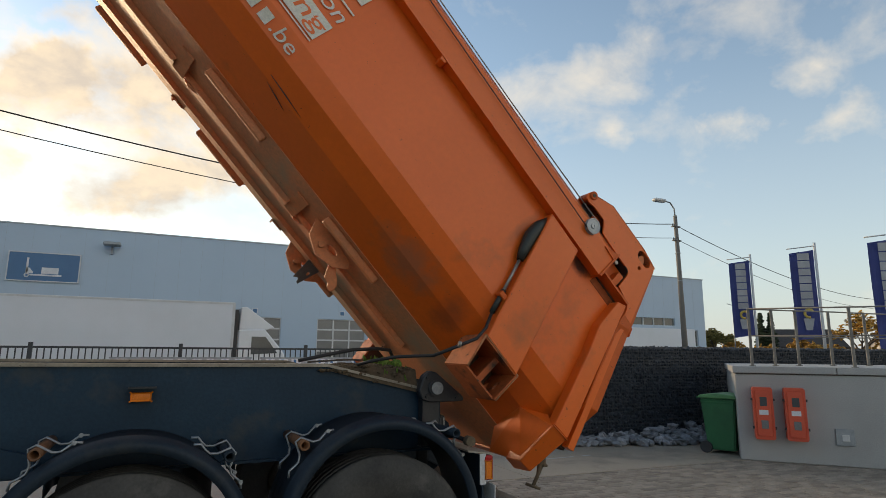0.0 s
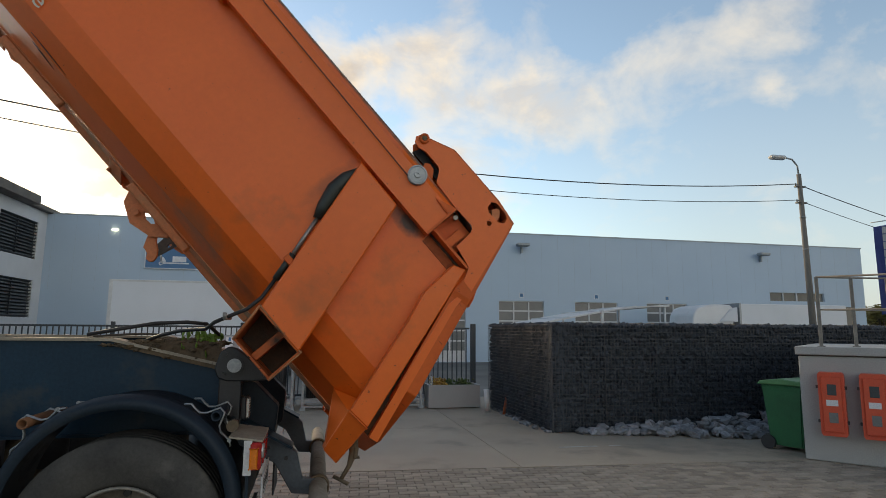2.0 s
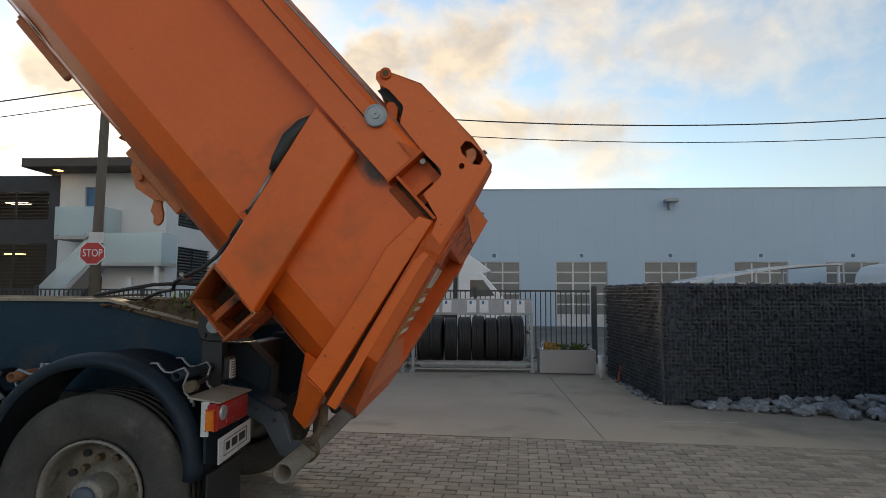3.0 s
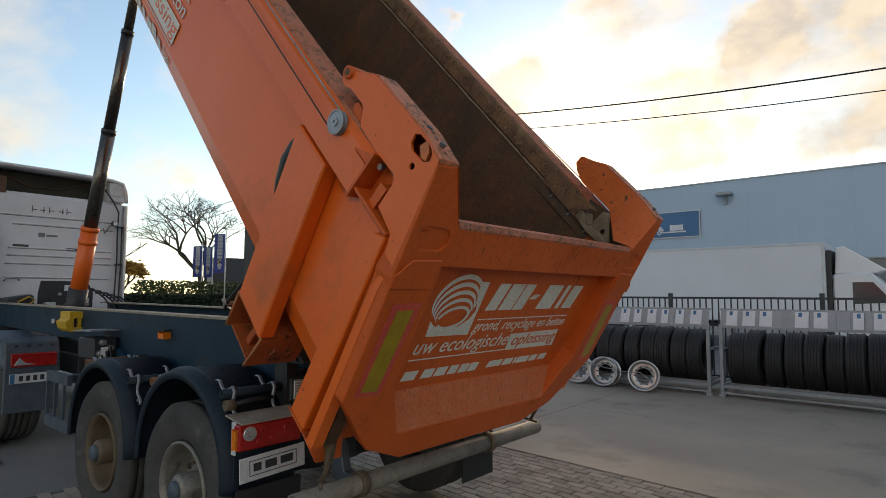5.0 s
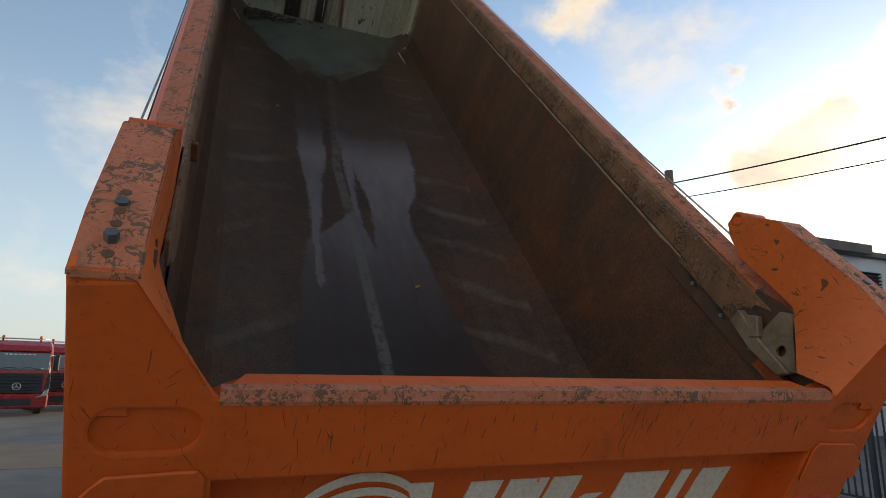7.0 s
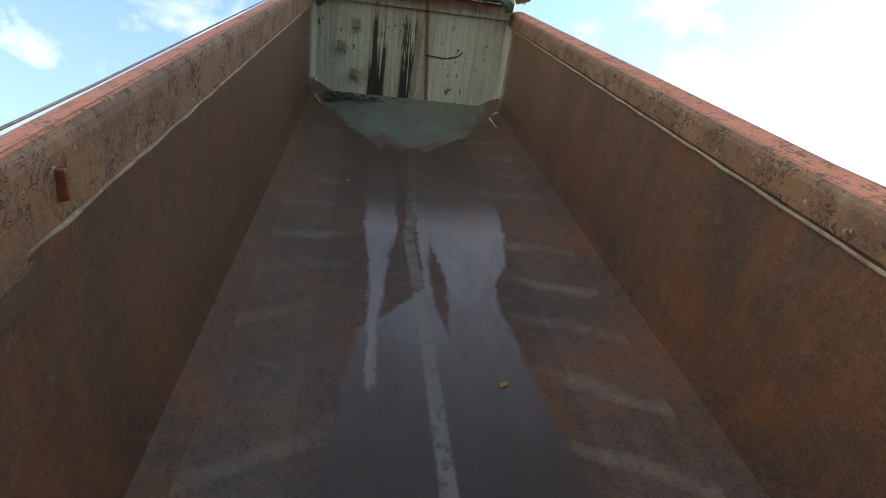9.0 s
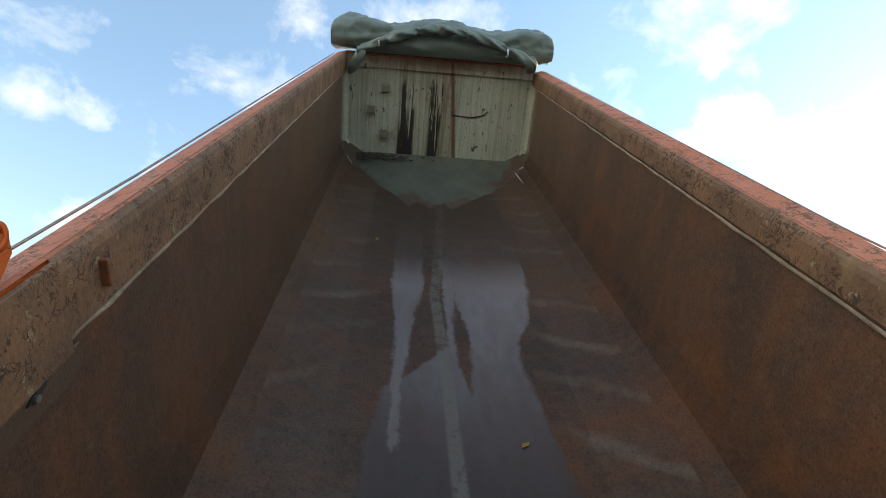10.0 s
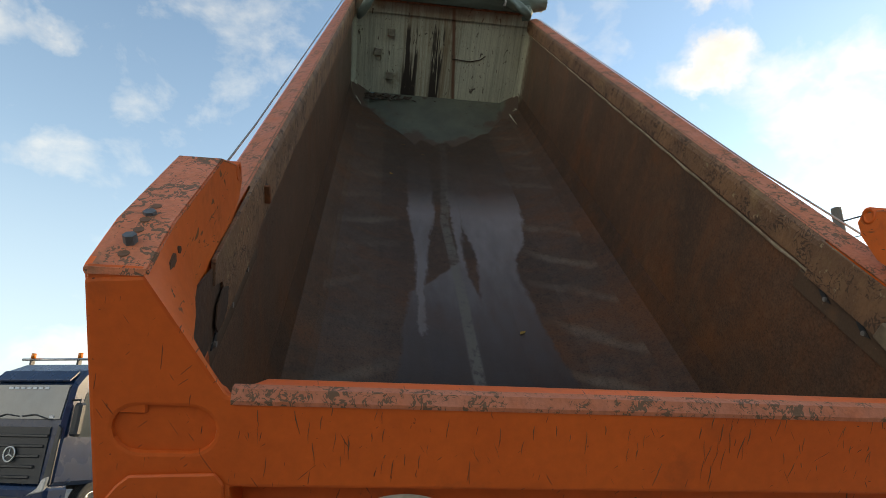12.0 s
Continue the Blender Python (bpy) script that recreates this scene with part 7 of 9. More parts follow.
# roof fairing: a curved hood with thick rounded cheeks
hood = bmesh.new()
rows = []
for x_, lift in ((RX + 0.05, 0.0), (RX - 0.30, 0.035), (-0.80, 0.05), (-1.35, -0.10), (-1.80, -0.50)):
    row = []
    for k in range(15):
        f = 2 * k / 14 - 1
        row.append(hood.verts.new((x_, 1.125 * max(-1, min(1, 1.10 * f)) if abs(f) < 0.9 else math.copysign(1.125, f), (3.83 - 0.035 * (1 + f) * 0.5 - 0.10 * max(abs(f) - 0.72, 0) / 0.28 if abs(f) < 0.95 else 3.45) + lift)))
    rows.append(row)
for a, b in zip(rows, rows[1:]):
    for k in range(14):
        hood.faces.new((a[k], b[k], b[k + 1], a[k + 1]))
bmesh.ops.recalc_face_normals(hood, faces=hood.faces)
bmesh.ops.solidify(hood, geom=list(hood.faces), thickness=0.05)
part("roof_fairing", hood, "cab_lining", truck, "white roof fairing, hollow towards the rear", smooth=True)
part("roof_lip", tube([(RX + 0.05, -1.10, 3.42), (RX + 0.055, -1.09, 3.62), (RX + 0.055, -1.02, 3.765), (RX + 0.055, -0.85, 3.805), (RX + 0.055, 0, 3.80), (RX + 0.055, 0.85, 3.775), (RX + 0.055, 1.02, 3.735), (RX + 0.055, 1.09, 3.60), (RX + 0.05, 1.10, 3.40)], 0.030, 8), "cab_lining", truck)
part("roof_recess", prism([(-0.80, 3.42), (0.80, 3.42), (0.76, 3.77), (-0.85, 3.79)], "x", RX - 0.40, RX - 0.38), "blue_box", truck, "dark olive recess under the roof fairing")
part("recess_strap", tube([(RX - 0.36, -0.65, 3.72), (RX - 0.34, -0.25, 3.55), (RX - 0.34, 0.15, 3.56), (RX - 0.36, 0.60, 3.72)], 0.012, 5), "rust", truck)
for sgn in (-1, 1):
    cheek = prism([(RX - 0.38, 3.40), (RX + 0.03, 3.40), (RX + 0.05, 3.74), (RX - 0.38, 3.78)], "y", sgn * 1.09, sgn * 0.83, bevel=0.02)
    part("fairing_cheek", cheek, "cab_lining", truck)
    for z_ in (3.52, 3.63):
        part("cheek_rib", box(RX + 0.04, RX + 0.055, sgn * 0.86, sgn * 1.07, z_ - 0.006, z_ + 0.006), "cab_lining", truck)
    fin = prism([(RX - 0.45, 1.10), (RX + 0.06, 1.10), (RX + 0.075, 2.2), (RX + 0.06, 3.36), (RX - 0.45, 3.40)], "y", sgn * 1.135, sgn * 1.095, bevel=0.018)
    part("side_fairing", fin, "cab_lining", truck)
    part("stay", tube([(RX + 0.03, sgn * 0.74, 3.62), (RX + 0.05, sgn * 0.90, 3.38), (RX + 0.06, sgn * 0.98, 3.22), (RX + 0.05, sgn * 0.98, 3.04), (RX + 0.04, sgn * 0.90, 2.99)], 0.014, 6), "black", truck, "black stay tube")
    wl = part("work_lamp", box(RX + 0.03, RX + 0.10, sgn * 0.875, sgn * 0.965, 2.97, 3.055, 0.012), "black", truck)
    part("lens", box(RX + 0.10, RX + 0.104, sgn * 0.888, sgn * 0.952, 2.983, 3.042), "clear_lens", wl)
    part("cable_loop", tube([(RX + 0.03, sgn * 0.86, 2.98), (RX + 0.05, sgn * 0.80, 2.88), (RX + 0.04, sgn * 0.77, 2.82), (RX + 0.03, sgn * 0.76, 2.92)], 0.007, 6), "black", truck)
for y_ in (0.975, 1.045):
    part("corner_pipe", tube([(RX + 0.05, y_, 2.97), (RX + 0.055, y_ + 0.01, 2.4), (RX + 0.05, y_ - 0.01, 1.50), (RX + 0.12, y_ - 0.08, 1.40)], 0.014, 6), "black", truck)
for z_ in (2.96, 2.30):
    part("pipe_clip", box(RX + 0.03, RX + 0.075, 0.955, 1.075, z_ - 0.015, z_ + 0.015, 0.004), "black", truck)
for y_ in (-0.71, 0.60):
    part("flap", box(RX + 0.004, RX + 0.02, y_ - 0.055, y_ + 0.055, 3.36 + 0.05 * (y_ > 0), 3.62, 0.006), "rust", truck, "rusty hinge flap")
# pressed lines on the back wall
for z_, y0, y1 in ((3.04, -1.02, 1.02), (2.90, -0.55, 0.93), (2.52, -0.58, 0.35), (2.40, -0.60, 0.35), (2.27, -0.62, 0.40), (2.52, 0.60, 0.92), (2.41, 0.60, 0.92), (2.30, 0.60, 0.92), (2.05, -0.62, 0.90)):
    part("pressed_line", tube([(RX + 0.001, y0, z_ - 0.02), (RX + 0.004, y0 + 0.03, z_), (RX + 0.004, y1 - 0.03, z_), (RX + 0.001, y1, z_ - 0.02)], 0.011, 5), "cab_lining", truck)
    part("press_shade", box(RX - 0.002, RX + 0.003, y0 + 0.02, y1 - 0.02, z_ - 0.024, z_ - 0.015), "glass_grey", truck)
part("rear_vent", box(RX, RX + 0.008, -0.525, -0.315, 2.515, 2.565, 0.003), "steel_dark", truck)
part("rear_vent", box(RX, RX + 0.008, 0.215, 0.42, 2.495, 2.545, 0.003), "steel_dark", truck)
# finger marks in the dust on the back wall and a small maker's plate: bars
for k, y_ in enumerate((-0.30, -0.19, -0.06, 0.08, 0.19)):
    part("dust_mark", box(RX, RX + 0.004, y_, y_ + 0.075, 3.135, 3.148), "steel_dark", truck)
    part("dust_mark", box(RX, RX + 0.004, y_ + 0.05 * (k % 2), y_ + 0.012 + 0.05 * (k % 2), 3.10, 3.20), "steel_dark", truck)
part("maker_mark", box(RX, RX + 0.004, -0.19, -0.10, 2.70, 2.77), "glass_grey", truck)
part("maker_mark", box(RX, RX + 0.004, -0.08, 0.08, 2.715, 2.745), "glass_grey", truck)
# wavy black intake on the near rear corner
itk = prism([(-1.08, 1.20), (-1.05, 2.65), (-1.02, 2.86), (-0.84, 2.86), (-0.80, 2.70), (-0.80, 2.10), (-0.77, 2.04), (-0.80, 1.95), (-0.70, 1.75), (-0.55, 1.60), (-0.52, 1.20)], "x", RX + 0.02, RX + 0.16, bevel=0.03)
part("air_intake", itk, "black", truck, "black plastic air intake behind the cab")
for k in range(4):
    y_ = -1.0 + 0.055 * k
    part("intake_rib", tube([(RX + 0.16, y_, 2.70), (RX + 0.175, y_ + 0.02, 2.45), (RX + 0.175, y_ - 0.015, 2.2), (RX + 0.175, y_ + 0.03, 1.95), (RX + 0.17, y_ + 0.02 * k, 1.65), (RX + 0.16, y_ + 0.05 * k, 1.30)], 0.016, 6), "mud", truck)
part("hand_loop", tube([(RX + 0.04, -0.62, 1.98), (RX + 0.07, -0.60, 2.02), (RX + 0.07, -0.45, 2.03), (RX + 0.04, -0.42, 1.99)], 0.014, 6), "zinc", truck)
# frame, fifth wheel clutter
for sgn in (-1, 1):
    part("frame_rail", box(-0.9, 3.05, sgn * 0.44, sgn * 0.36, 0.78, 1.02, 0.008), "black", truck)
clut = plate([(-0.36, 1.30), (-0.36, 1.80), (-0.33, 1.98), (0.30, 1.98), (0.38, 1.80), (0.38, 1.30)], [[(-0.02, 1.83), (0.10, 1.83), (0.10, 1.92), (-0.02, 1.92)], [(0.24, 1.62), (0.33, 1.62), (0.33, 1.72), (0.24, 1.72)], [(-0.27, 1.50), (-0.12, 1.50), (-0.12, 1.66), (-0.27, 1.66)]], "x", RX + 0.78, RX + 0.80)
part("hose_board", clut, "black", truck, "black steel hose board with cut-outs")
for k in range(7):
    y_ = -0.28 + 0.095 * k
    part("coupling", cyl((RX + 0.80, y_, 1.62 + 0.08 * (k % 3)), (RX + 0.87, y_, 1.62 + 0.08 * (k % 3)), 0.03, 0.022, 8), ("steel", "black", "zinc")[k % 3], truck)
part("clutter_box", prism([(-0.85, 1.25), (-0.85, 1.55), (-0.75, 1.72), (-0.42, 1.78), (-0.38, 1.25)], "x", RX + 0.45, RX + 0.85, bevel=0.03), "black", truck, "black catwalk box")
for k in range(5):
    y_ = 0.34 + 0.10 * k
    part("coil_hose", tube([(RX + 0.60, y_ - 0.05, 1.88 - 0.04 * k), (RX + 0.78, y_ + 0.05, 1.86 - 0.03 * k), (RX + 0.95, y_ + 0.16, 1.72 - 0.03 * k), (RX + 1.15, y_ + 0.20, 1.55)], 0.014, 7), "cable", truck)
part("yellow_hose", tube([(RX + 0.86, -0.62, 1.66), (RX + 0.90, -0.50, 1.74), (RX + 0.92, -0.42, 1.70), (RX + 0.90, -0.52, 1.60)], 0.011, 7), "yellow", truck)
# rear wheel arches with lamps and plate
for sgn in (-1, 1):
    for yy in (0.92,):
        wheel(truck, 2.40, sgn * 0.96, 0.52, sgn, "rim", "rubber", 0.52, 0.42)
        wheel(truck, -0.62, sgn * 0.95, 0.52, sgn, "alloy", "rubber", 0.52, 0.30)
    prof = [(0.60, sgn * 0.66), (0.625, sgn * 0.66), (0.64, sgn * 1.18), (0.60, sgn * 1.205), (0.575, sgn * 1.20)]
    part("rear_arch", spin(prof, 24, "y", (2.40, 0, 0.70), None, radians(20), radians(178)), "guard_blue", truck, "dusty grey-blue plastic rear mudguard")
    apron = prism([(2.95, 1.28), (3.06, 1.22), (3.12, 0.98), (3.13, 0.42), (3.09, 0.42), (3.05, 0.98), (2.98, 1.15), (2.90, 1.20)], "y", sgn * 0.66, sgn * 1.205, bevel=0.008)
    part("mud_flap", apron, "guard_blue", truck, "dusty grey-blue rear apron of the mudguard")
    for k in range(4):
        part("apron_clip", box(3.06, 3.085, sgn * (0.72 + 0.12 * k), sgn * (0.75 + 0.12 * k), 1.17, 1.19), "black", truck)
    lp = part("tail_lamp", box(3.115, 3.16, sgn * 0.72, sgn * 1.14, 0.955, 1.085, 0.012), "red_lens", truck, "red tail lamp")
    wedge = prism([(sgn * 1.13, 0.965), (sgn * 0.90, 0.965), (sgn * 1.02, 0.99), (sgn * 1.08, 1.05)], "x", 3.158, 3.166, bevel=0.002)
    part("clear_corner", wedge, "clear_lens", lp)
npl = part("number_plate", box(3.13, 3.14, -1.16, -0.64, 0.755, 0.865, 0.003), "plastic_white", truck, "white number plate with its print blanked to bars")
part("blue_band", box(3.14, 3.1415, -1.155, -1.11, 0.758, 0.862), "sign_blue", npl)
for k in range(6):
    part("print_bar", box(3.14, 3.1415, -1.07 + k * 0.07, -1.03 + k * 0.07, 0.78, 0.84), "black", npl)
part("side_tank", box(0.55, 1.65, -1.16, -0.62, 0.42, 0.98, 0.06), "alloy", truck, "silver fuel tank")
part("cab_step", box(-1.5, -0.55, -1.10, -0.8, 0.40, 1.10, 0.04), "black", truck)
part("front_bumper", box(-2.15, -1.85, -1.10, 1.10, 0.35, 1.10, 0.06), "black", truck)
part("wind_screen", box(-2.05, -1.99, -0.95, 0.95, 1.85, 2.70, 0.02), "glass_dark", truck)
part("side_window", box(-1.65, -0.85, 1.095, 1.108, 1.95, 2.75, 0.005), "glass_dark", truck)
# open driver's door, swung out square to the cab
dx = -0.35
door = plate([(-1.92, 2.68), (-1.22, 2.66), (-1.14, 2.45), (-1.11, 1.10), (-1.37, 0.84), (-1.54, 0.86), (-1.62, 1.12), (-1.87, 1.32), (-1.95, 1.36)], [[(-1.85, 2.61), (-1.27, 2.60), (-1.19, 2.42), (-1.19, 1.86), (-1.87, 1.84)]], "x", dx, dx + 0.07)
dr = part("open_door", door, "white", truck, "open white driver's door seen from its dark inner side")
part("door_lining", prism([(-1.945, 1.80), (-1.125, 1.82), (-1.100, 1.10), (-1.37, 0.825), (-1.55, 0.845), (-1.63, 1.10), (-1.88, 1.305), (-1.965, 1.345)], "x", dx + 0.07, dx + 0.11, bevel=0.01), "mud", dr)
part("door_pocket", prism([(-1.77, 1.55), (-1.26, 1.58), (-1.28, 1.42), (-1.72, 1.40)], "x", dx + 0.11, dx + 0.15, bevel=0.01), "black", dr)
part("door_glass", prism([(-1.85, 2.05), (-1.20, 2.05), (-1.20, 1.86), (-1.86, 1.84)], "x", dx + 0.03, dx + 0.036), "glass_dark", dr)
part("door_lamp", box(dx + 0.105, dx + 0.115, -1.58, -1.52, 1.16, 1.19), "amber", dr)
part("mirror", box(dx + 0.10, dx + 0.24, -1.30, -1.14, 2.05, 2.52, 0.03), "black", dr)


# ---------------- ground ----------------
def sheet_box(name, x0, x1, y0, y1, z0, z1, material, label, category="ground"):
    ob = part(name, box(x0, x1, y0, y1, z0, z1), material)
    return tagged(ob, label, category, kind="structure")


gb = bmesh.new()
bmesh.ops.create_grid(gb, x_segments=24, y_segments=24, size=900)
bmesh.ops.translate(gb, vec=(0, 0, -0.012), verts=gb.verts)
tagged(part("ground", gb, "asphalt"), "worn grey yard surface reaching far between the buildings", "ground", kind="structure")
# concrete apron in slabs, from the paving to the fence
def border(x):
    """North edge of the paving, which runs a little askew."""
    return 7.22 - 0.0743 * (x - 4.93)


xs = [-9.0, -4.6, -0.2, 4.2, 8.6, 13.0, 18.0]
for a, b in zip(xs, xs[1:]):
    a, b = a + 0.006, b - 0.006
    for outline_ in ([(a, border(a) + 0.03), (b, border(b) + 0.03), (b, 10.394), (a, 10.394)], [(a, 10.406), (b, 10.406), (b, 14.894), (a, 14.894)]):
        tagged(part("pavement", prism(outline_, "z", -0.12, 0.0), "concrete"), "stained grey-brown concrete yard slab", "pavement", kind="structure")
gut = prism([(-1.6, border(-1.6) - 0.004), (12.6, border(12.6) - 0.004), (12.6, border(12.6) + 0.028), (-1.6, border(-1.6) + 0.028)], "z", -0.05, -0.011)
tagged(part("pavement", gut, "bed_dark"), "dark earth-filled joint along the concrete slabs", "pavement", kind="structure")
sheet_box("road", -70, 60, 15.2, 30.9, -0.10, -0.004, "asphalt", "grey asphalt drive in front of the warehouse", "road")
sheet_box("pavement", -16.2, -11.6, -20, 5.2, -0.05, -0.006, "tan", "tan strip of small paving across the yard", "pavement")
for x_, y_, l_, a_ in ((-6.6, 2.4, 0.55, 20), (-7.3, 3.2, 0.7, -10), (-7.5, 3.35, 0.5, 60), (-6.2, 2.2, 0.5, -40), (-7.0, 2.9, 0.4, 80), (5.465, 8.365, 0.60, -1), (6.05, 8.36, 0.18, -1)):
    ob = part("yard_marking", box(-l_ / 2, l_ / 2, -0.022, 0.022, 0, 0.003), "chalk")
    ob.matrix_world = pose(x_, y_, -0.004 if x_ < 0 else 0.001, 0, 0, a_)
    tagged(ob, "faded white paint stroke on the yard", "marking", "white strokes on the yard", "structure")

# ---------------- gabion wall ----------------
def gabion(at_m, ends=False):
    th = thing("gabion_basket", "wire gabion basket filled with dark basalt stones", "gabion", m=at_m, group="gabion wall")
    rg = np.random.RandomState(21)
    W, H, D = 0.95, 1.80, 0.5
    sp = []
    for i in range(13):
        for j in range(23):
            sp.append((0.04 + i * 0.073 + rg.uniform(-0.02, 0.02), 0.055 + rg.uniform(-0.008, 0.03), 0.04 + j * 0.079 + rg.uniform(-0.02, 0.02), rg.uniform(0.03, 0.062), rg.uniform(0.03, 0.055), rg.uniform(0.028, 0.052)))
    for i in range(11):
        for j in range(5):
            sp.append((0.05 + i * 0.085 + rg.uniform(-0.02, 0.02), 0.06 + j * 0.09, H - 0.02 + rg.uniform(-0.02, 0.03), rg.uniform(0.035, 0.07), rg.uniform(0.035, 0.07), rg.uniform(0.025, 0.05)))
    tagged(rubble("stone_fill", sp, "stone_dark", th, "", rg, 0.3), kind="stuff")
    part("core", box(0.01, W - 0.01, 0.09, D, 0.0, H - 0.03), "stone_dark", th)
    bars = []
    for i in range(17):
        x_ = i * W / 16
        t_ = 0.006 if i in (0, 16) else 0.003
        bars.append((x_ - t_, x_ + t_, -0.008, -0.002, 0, H))
        bars.append((x_ - t_, x_ + t_, 0, D, H + 0.028, H + 0.032))
    for j in range(30):
        z_ = j * H / 29
        bars.append((0, W, -0.010, -0.006, z_ - 0.003, z_ + 0.003))
    tagged(boxes_mesh("wire_mesh", bars, "wire", th), kind="stuff")
    return th


ga = math.degrees(math.atan2(-0.055, 1.0))
first = gabion(pose(5.56, 9.52, 0, 0, 0, ga))
for k in range(1, 21):
    copy_thing(first, pose(5.56 + k * 0.953 * math.cos(radians(ga)), 9.52 + k * 0.953 * math.sin(radians(ga)), 0, 0, 0, ga))
for k in range(4):
    copy_thing(first, pose(5.38 + k * 0.045, 12.70 - k * 0.79, 0, 0, 0, -86.8) @ Matrix.Diagonal((0.83, 1, 1, 1)))
rg = np.random.RandomState(31)
sp = []
for k in range(620):
    f = rg.rand() ** 0.75
    x_ = 6.0 + 6.4 * f
    back = 9.46 - 0.055 * (x_ - 5.5)
    depth = 0.10 + 0.72 * min(1, (x_ - 5.9) / 2.4)
    d_ = rg.rand() * depth
    s_ = rg.uniform(0.035, 0.095)
    pile = 0.24 * min(1, (x_ - 5.9) / 2.4) * (1 - d_ / depth) ** 0.8
    sp.append((x_, back - d_, 0.02 + rg.rand() * pile + s_ * 0.3, s_ * 1.3, s_, s_ * 0.75))
for k in range(60):
    sp.append((5.52 - rg.rand() * 0.16, 9.5 + rg.rand() * 3.0, 0.02, 0.04, 0.04, 0.03))
tagged(rubble("loose_stones", sp, "stone_pale", None, "", rg, 0.45), "heap of pale grey loose rubble at the foot of the gabion wall", "stones", kind="stuff")

# white and orange pipe stubs, small dark box by the gate
for x_, y_, r_, h_, lean, m_, lab in ((5.22, 12.2, 0.055, 0.46, -5, "plastic_white", "white plastic pipe stub leaning on the gabions"), (5.42, 11.75, 0.03, 0.34, 10, "pipe_orange", "orange plastic pipe stub in the ground")):
    ob = part("pipe_stub", spin([(r_ * 0.86, 0), (r_, 0), (r_, h_), (r_ * 0.86, h_)], 16, "z"), m_)
    ob.matrix_world = pose(x_, y_, 0.0, 0, lean, 0)
    tagged(ob, lab, "pipe")

# ---------------- low concrete wall with boxes, railing, bin ----------------
P0 = Vector((8.15, 7.05, 0))
BA = math.degrees(math.atan2(-0.757, 0.654))
BLOCK = pose(P0.x, P0.y, 0, 0, 0, BA)
bw = thing("concrete_wall", "pale precast concrete retaining wall with a capping slab", "concrete wall", m=BLOCK)
part("wall_block", box(0.0, 6.0, 0.0, 3.0, 0, 1.37, 0.012), "block", bw)
for a, b in ((-0.03, 1.44), (1.452, 2.93), (2.942, 4.4), (4.412, 6.02)):
    part("capping_slab", box(a, b, -0.035, 3.02, 1.388, 1.50, 0.008), "block", bw)
part("shadow_joint", box(0.02, 6.0, 0.02, 2.98, 1.37, 1.388), "bed", bw)


def hose_box(x0):
    th = thing("extinguisher_box", "red-orange plastic extinguisher box fixed on the concrete wall", "extinguisher box", m=BLOCK @ Matrix.Translation((x0, 0, 0.36)), group="boxes on the concrete wall")
    w, h, d = 0.29, 0.81, 0.2
    bd = plate([(0.02, 0), (w - 0.02, 0), (w, 0.03), (w, h - 0.03), (w - 0.02, h), (0.02, h), (0, h - 0.03), (0, 0.03)], [], "y", -d, -0.002)
    part("case", bd, "ext", th)
    part("front_panel", box(0.03, w - 0.03, -d - 0.015, -d, 0.05, h - 0.05, 0.012), "ext", th)
    part("window", box(0.10, w - 0.09, -d - 0.020, -d - 0.012, 0.52, 0.66, 0.004), "glass_dark", th)
    part("window", box(0.10, w - 0.09, -d - 0.020, -d - 0.012, 0.17, 0.30, 0.004), "glass_grey", th)
    part("label_sticker", box(0.08, w - 0.08, -d - 0.018, -d - 0.013, 0.385, 0.46), "paper", th, "white sticker")
    for z_ in (0.18, 0.62):
        for x_ in (-0.012, w + 0.012):
            part("latch", box(x_ - 0.014, x_ + 0.014, -d + 0.01, -d + 0.05, z_ - 0.02, z_ + 0.02, 0.004), "black", th)


hose_box(0.22)
hose_box(0.67)
sk = thing("wall_socket_box", "small grey metal box with pale cover on the concrete wall", "socket box", m=BLOCK @ Matrix.Translation((1.34, 0, 0.31)))
part("frame", box(0, 0.25, -0.03, -0.001, 0, 0.25, 0.006), "zinc", sk)
part("cover", box(0.08, 0.18, -0.045, -0.03, 0.07, 0.17, 0.006), "plastic_white", sk)
# railing on top
rail_th = thing("railing", "weathered grey tube railing standing on the concrete wall", "railing", m=BLOCK @ Matrix.Translation((0, 0, 1.5)))
turned = [(0.28, 0.06), (0.66, 0.43), (1.06, 0.78), (1.63, 1.22), (2.30, 1.88)]
for x_, y_ in turned + [(1.71, 0.06), (3.1, 0.06), (4.5, 0.06)]:
    part("post", box(x_ - 0.022, x_ + 0.022, y_ - 0.022, y_ + 0.022, 0, 0.95, 0.004), "rail_grey", rail_th)
    part("post_foot", box(x_ - 0.045, x_ + 0.045, y_ - 0.045, y_ + 0.045, 0, 0.012), "rail_grey", rail_th)
for z_, r_ in ((0.95, 0.013), (0.50, 0.010)):
    part("top_bar", tube([(x_, y_, z_) for x_, y_ in turned + [(2.9, 2.45)]], r_, 8), "rail_grey", rail_th)
    part("top_bar", cyl((0.28, 0.06, z_), (5.0, 0.06, z_), r_, n=8), "rail_grey", rail_th)
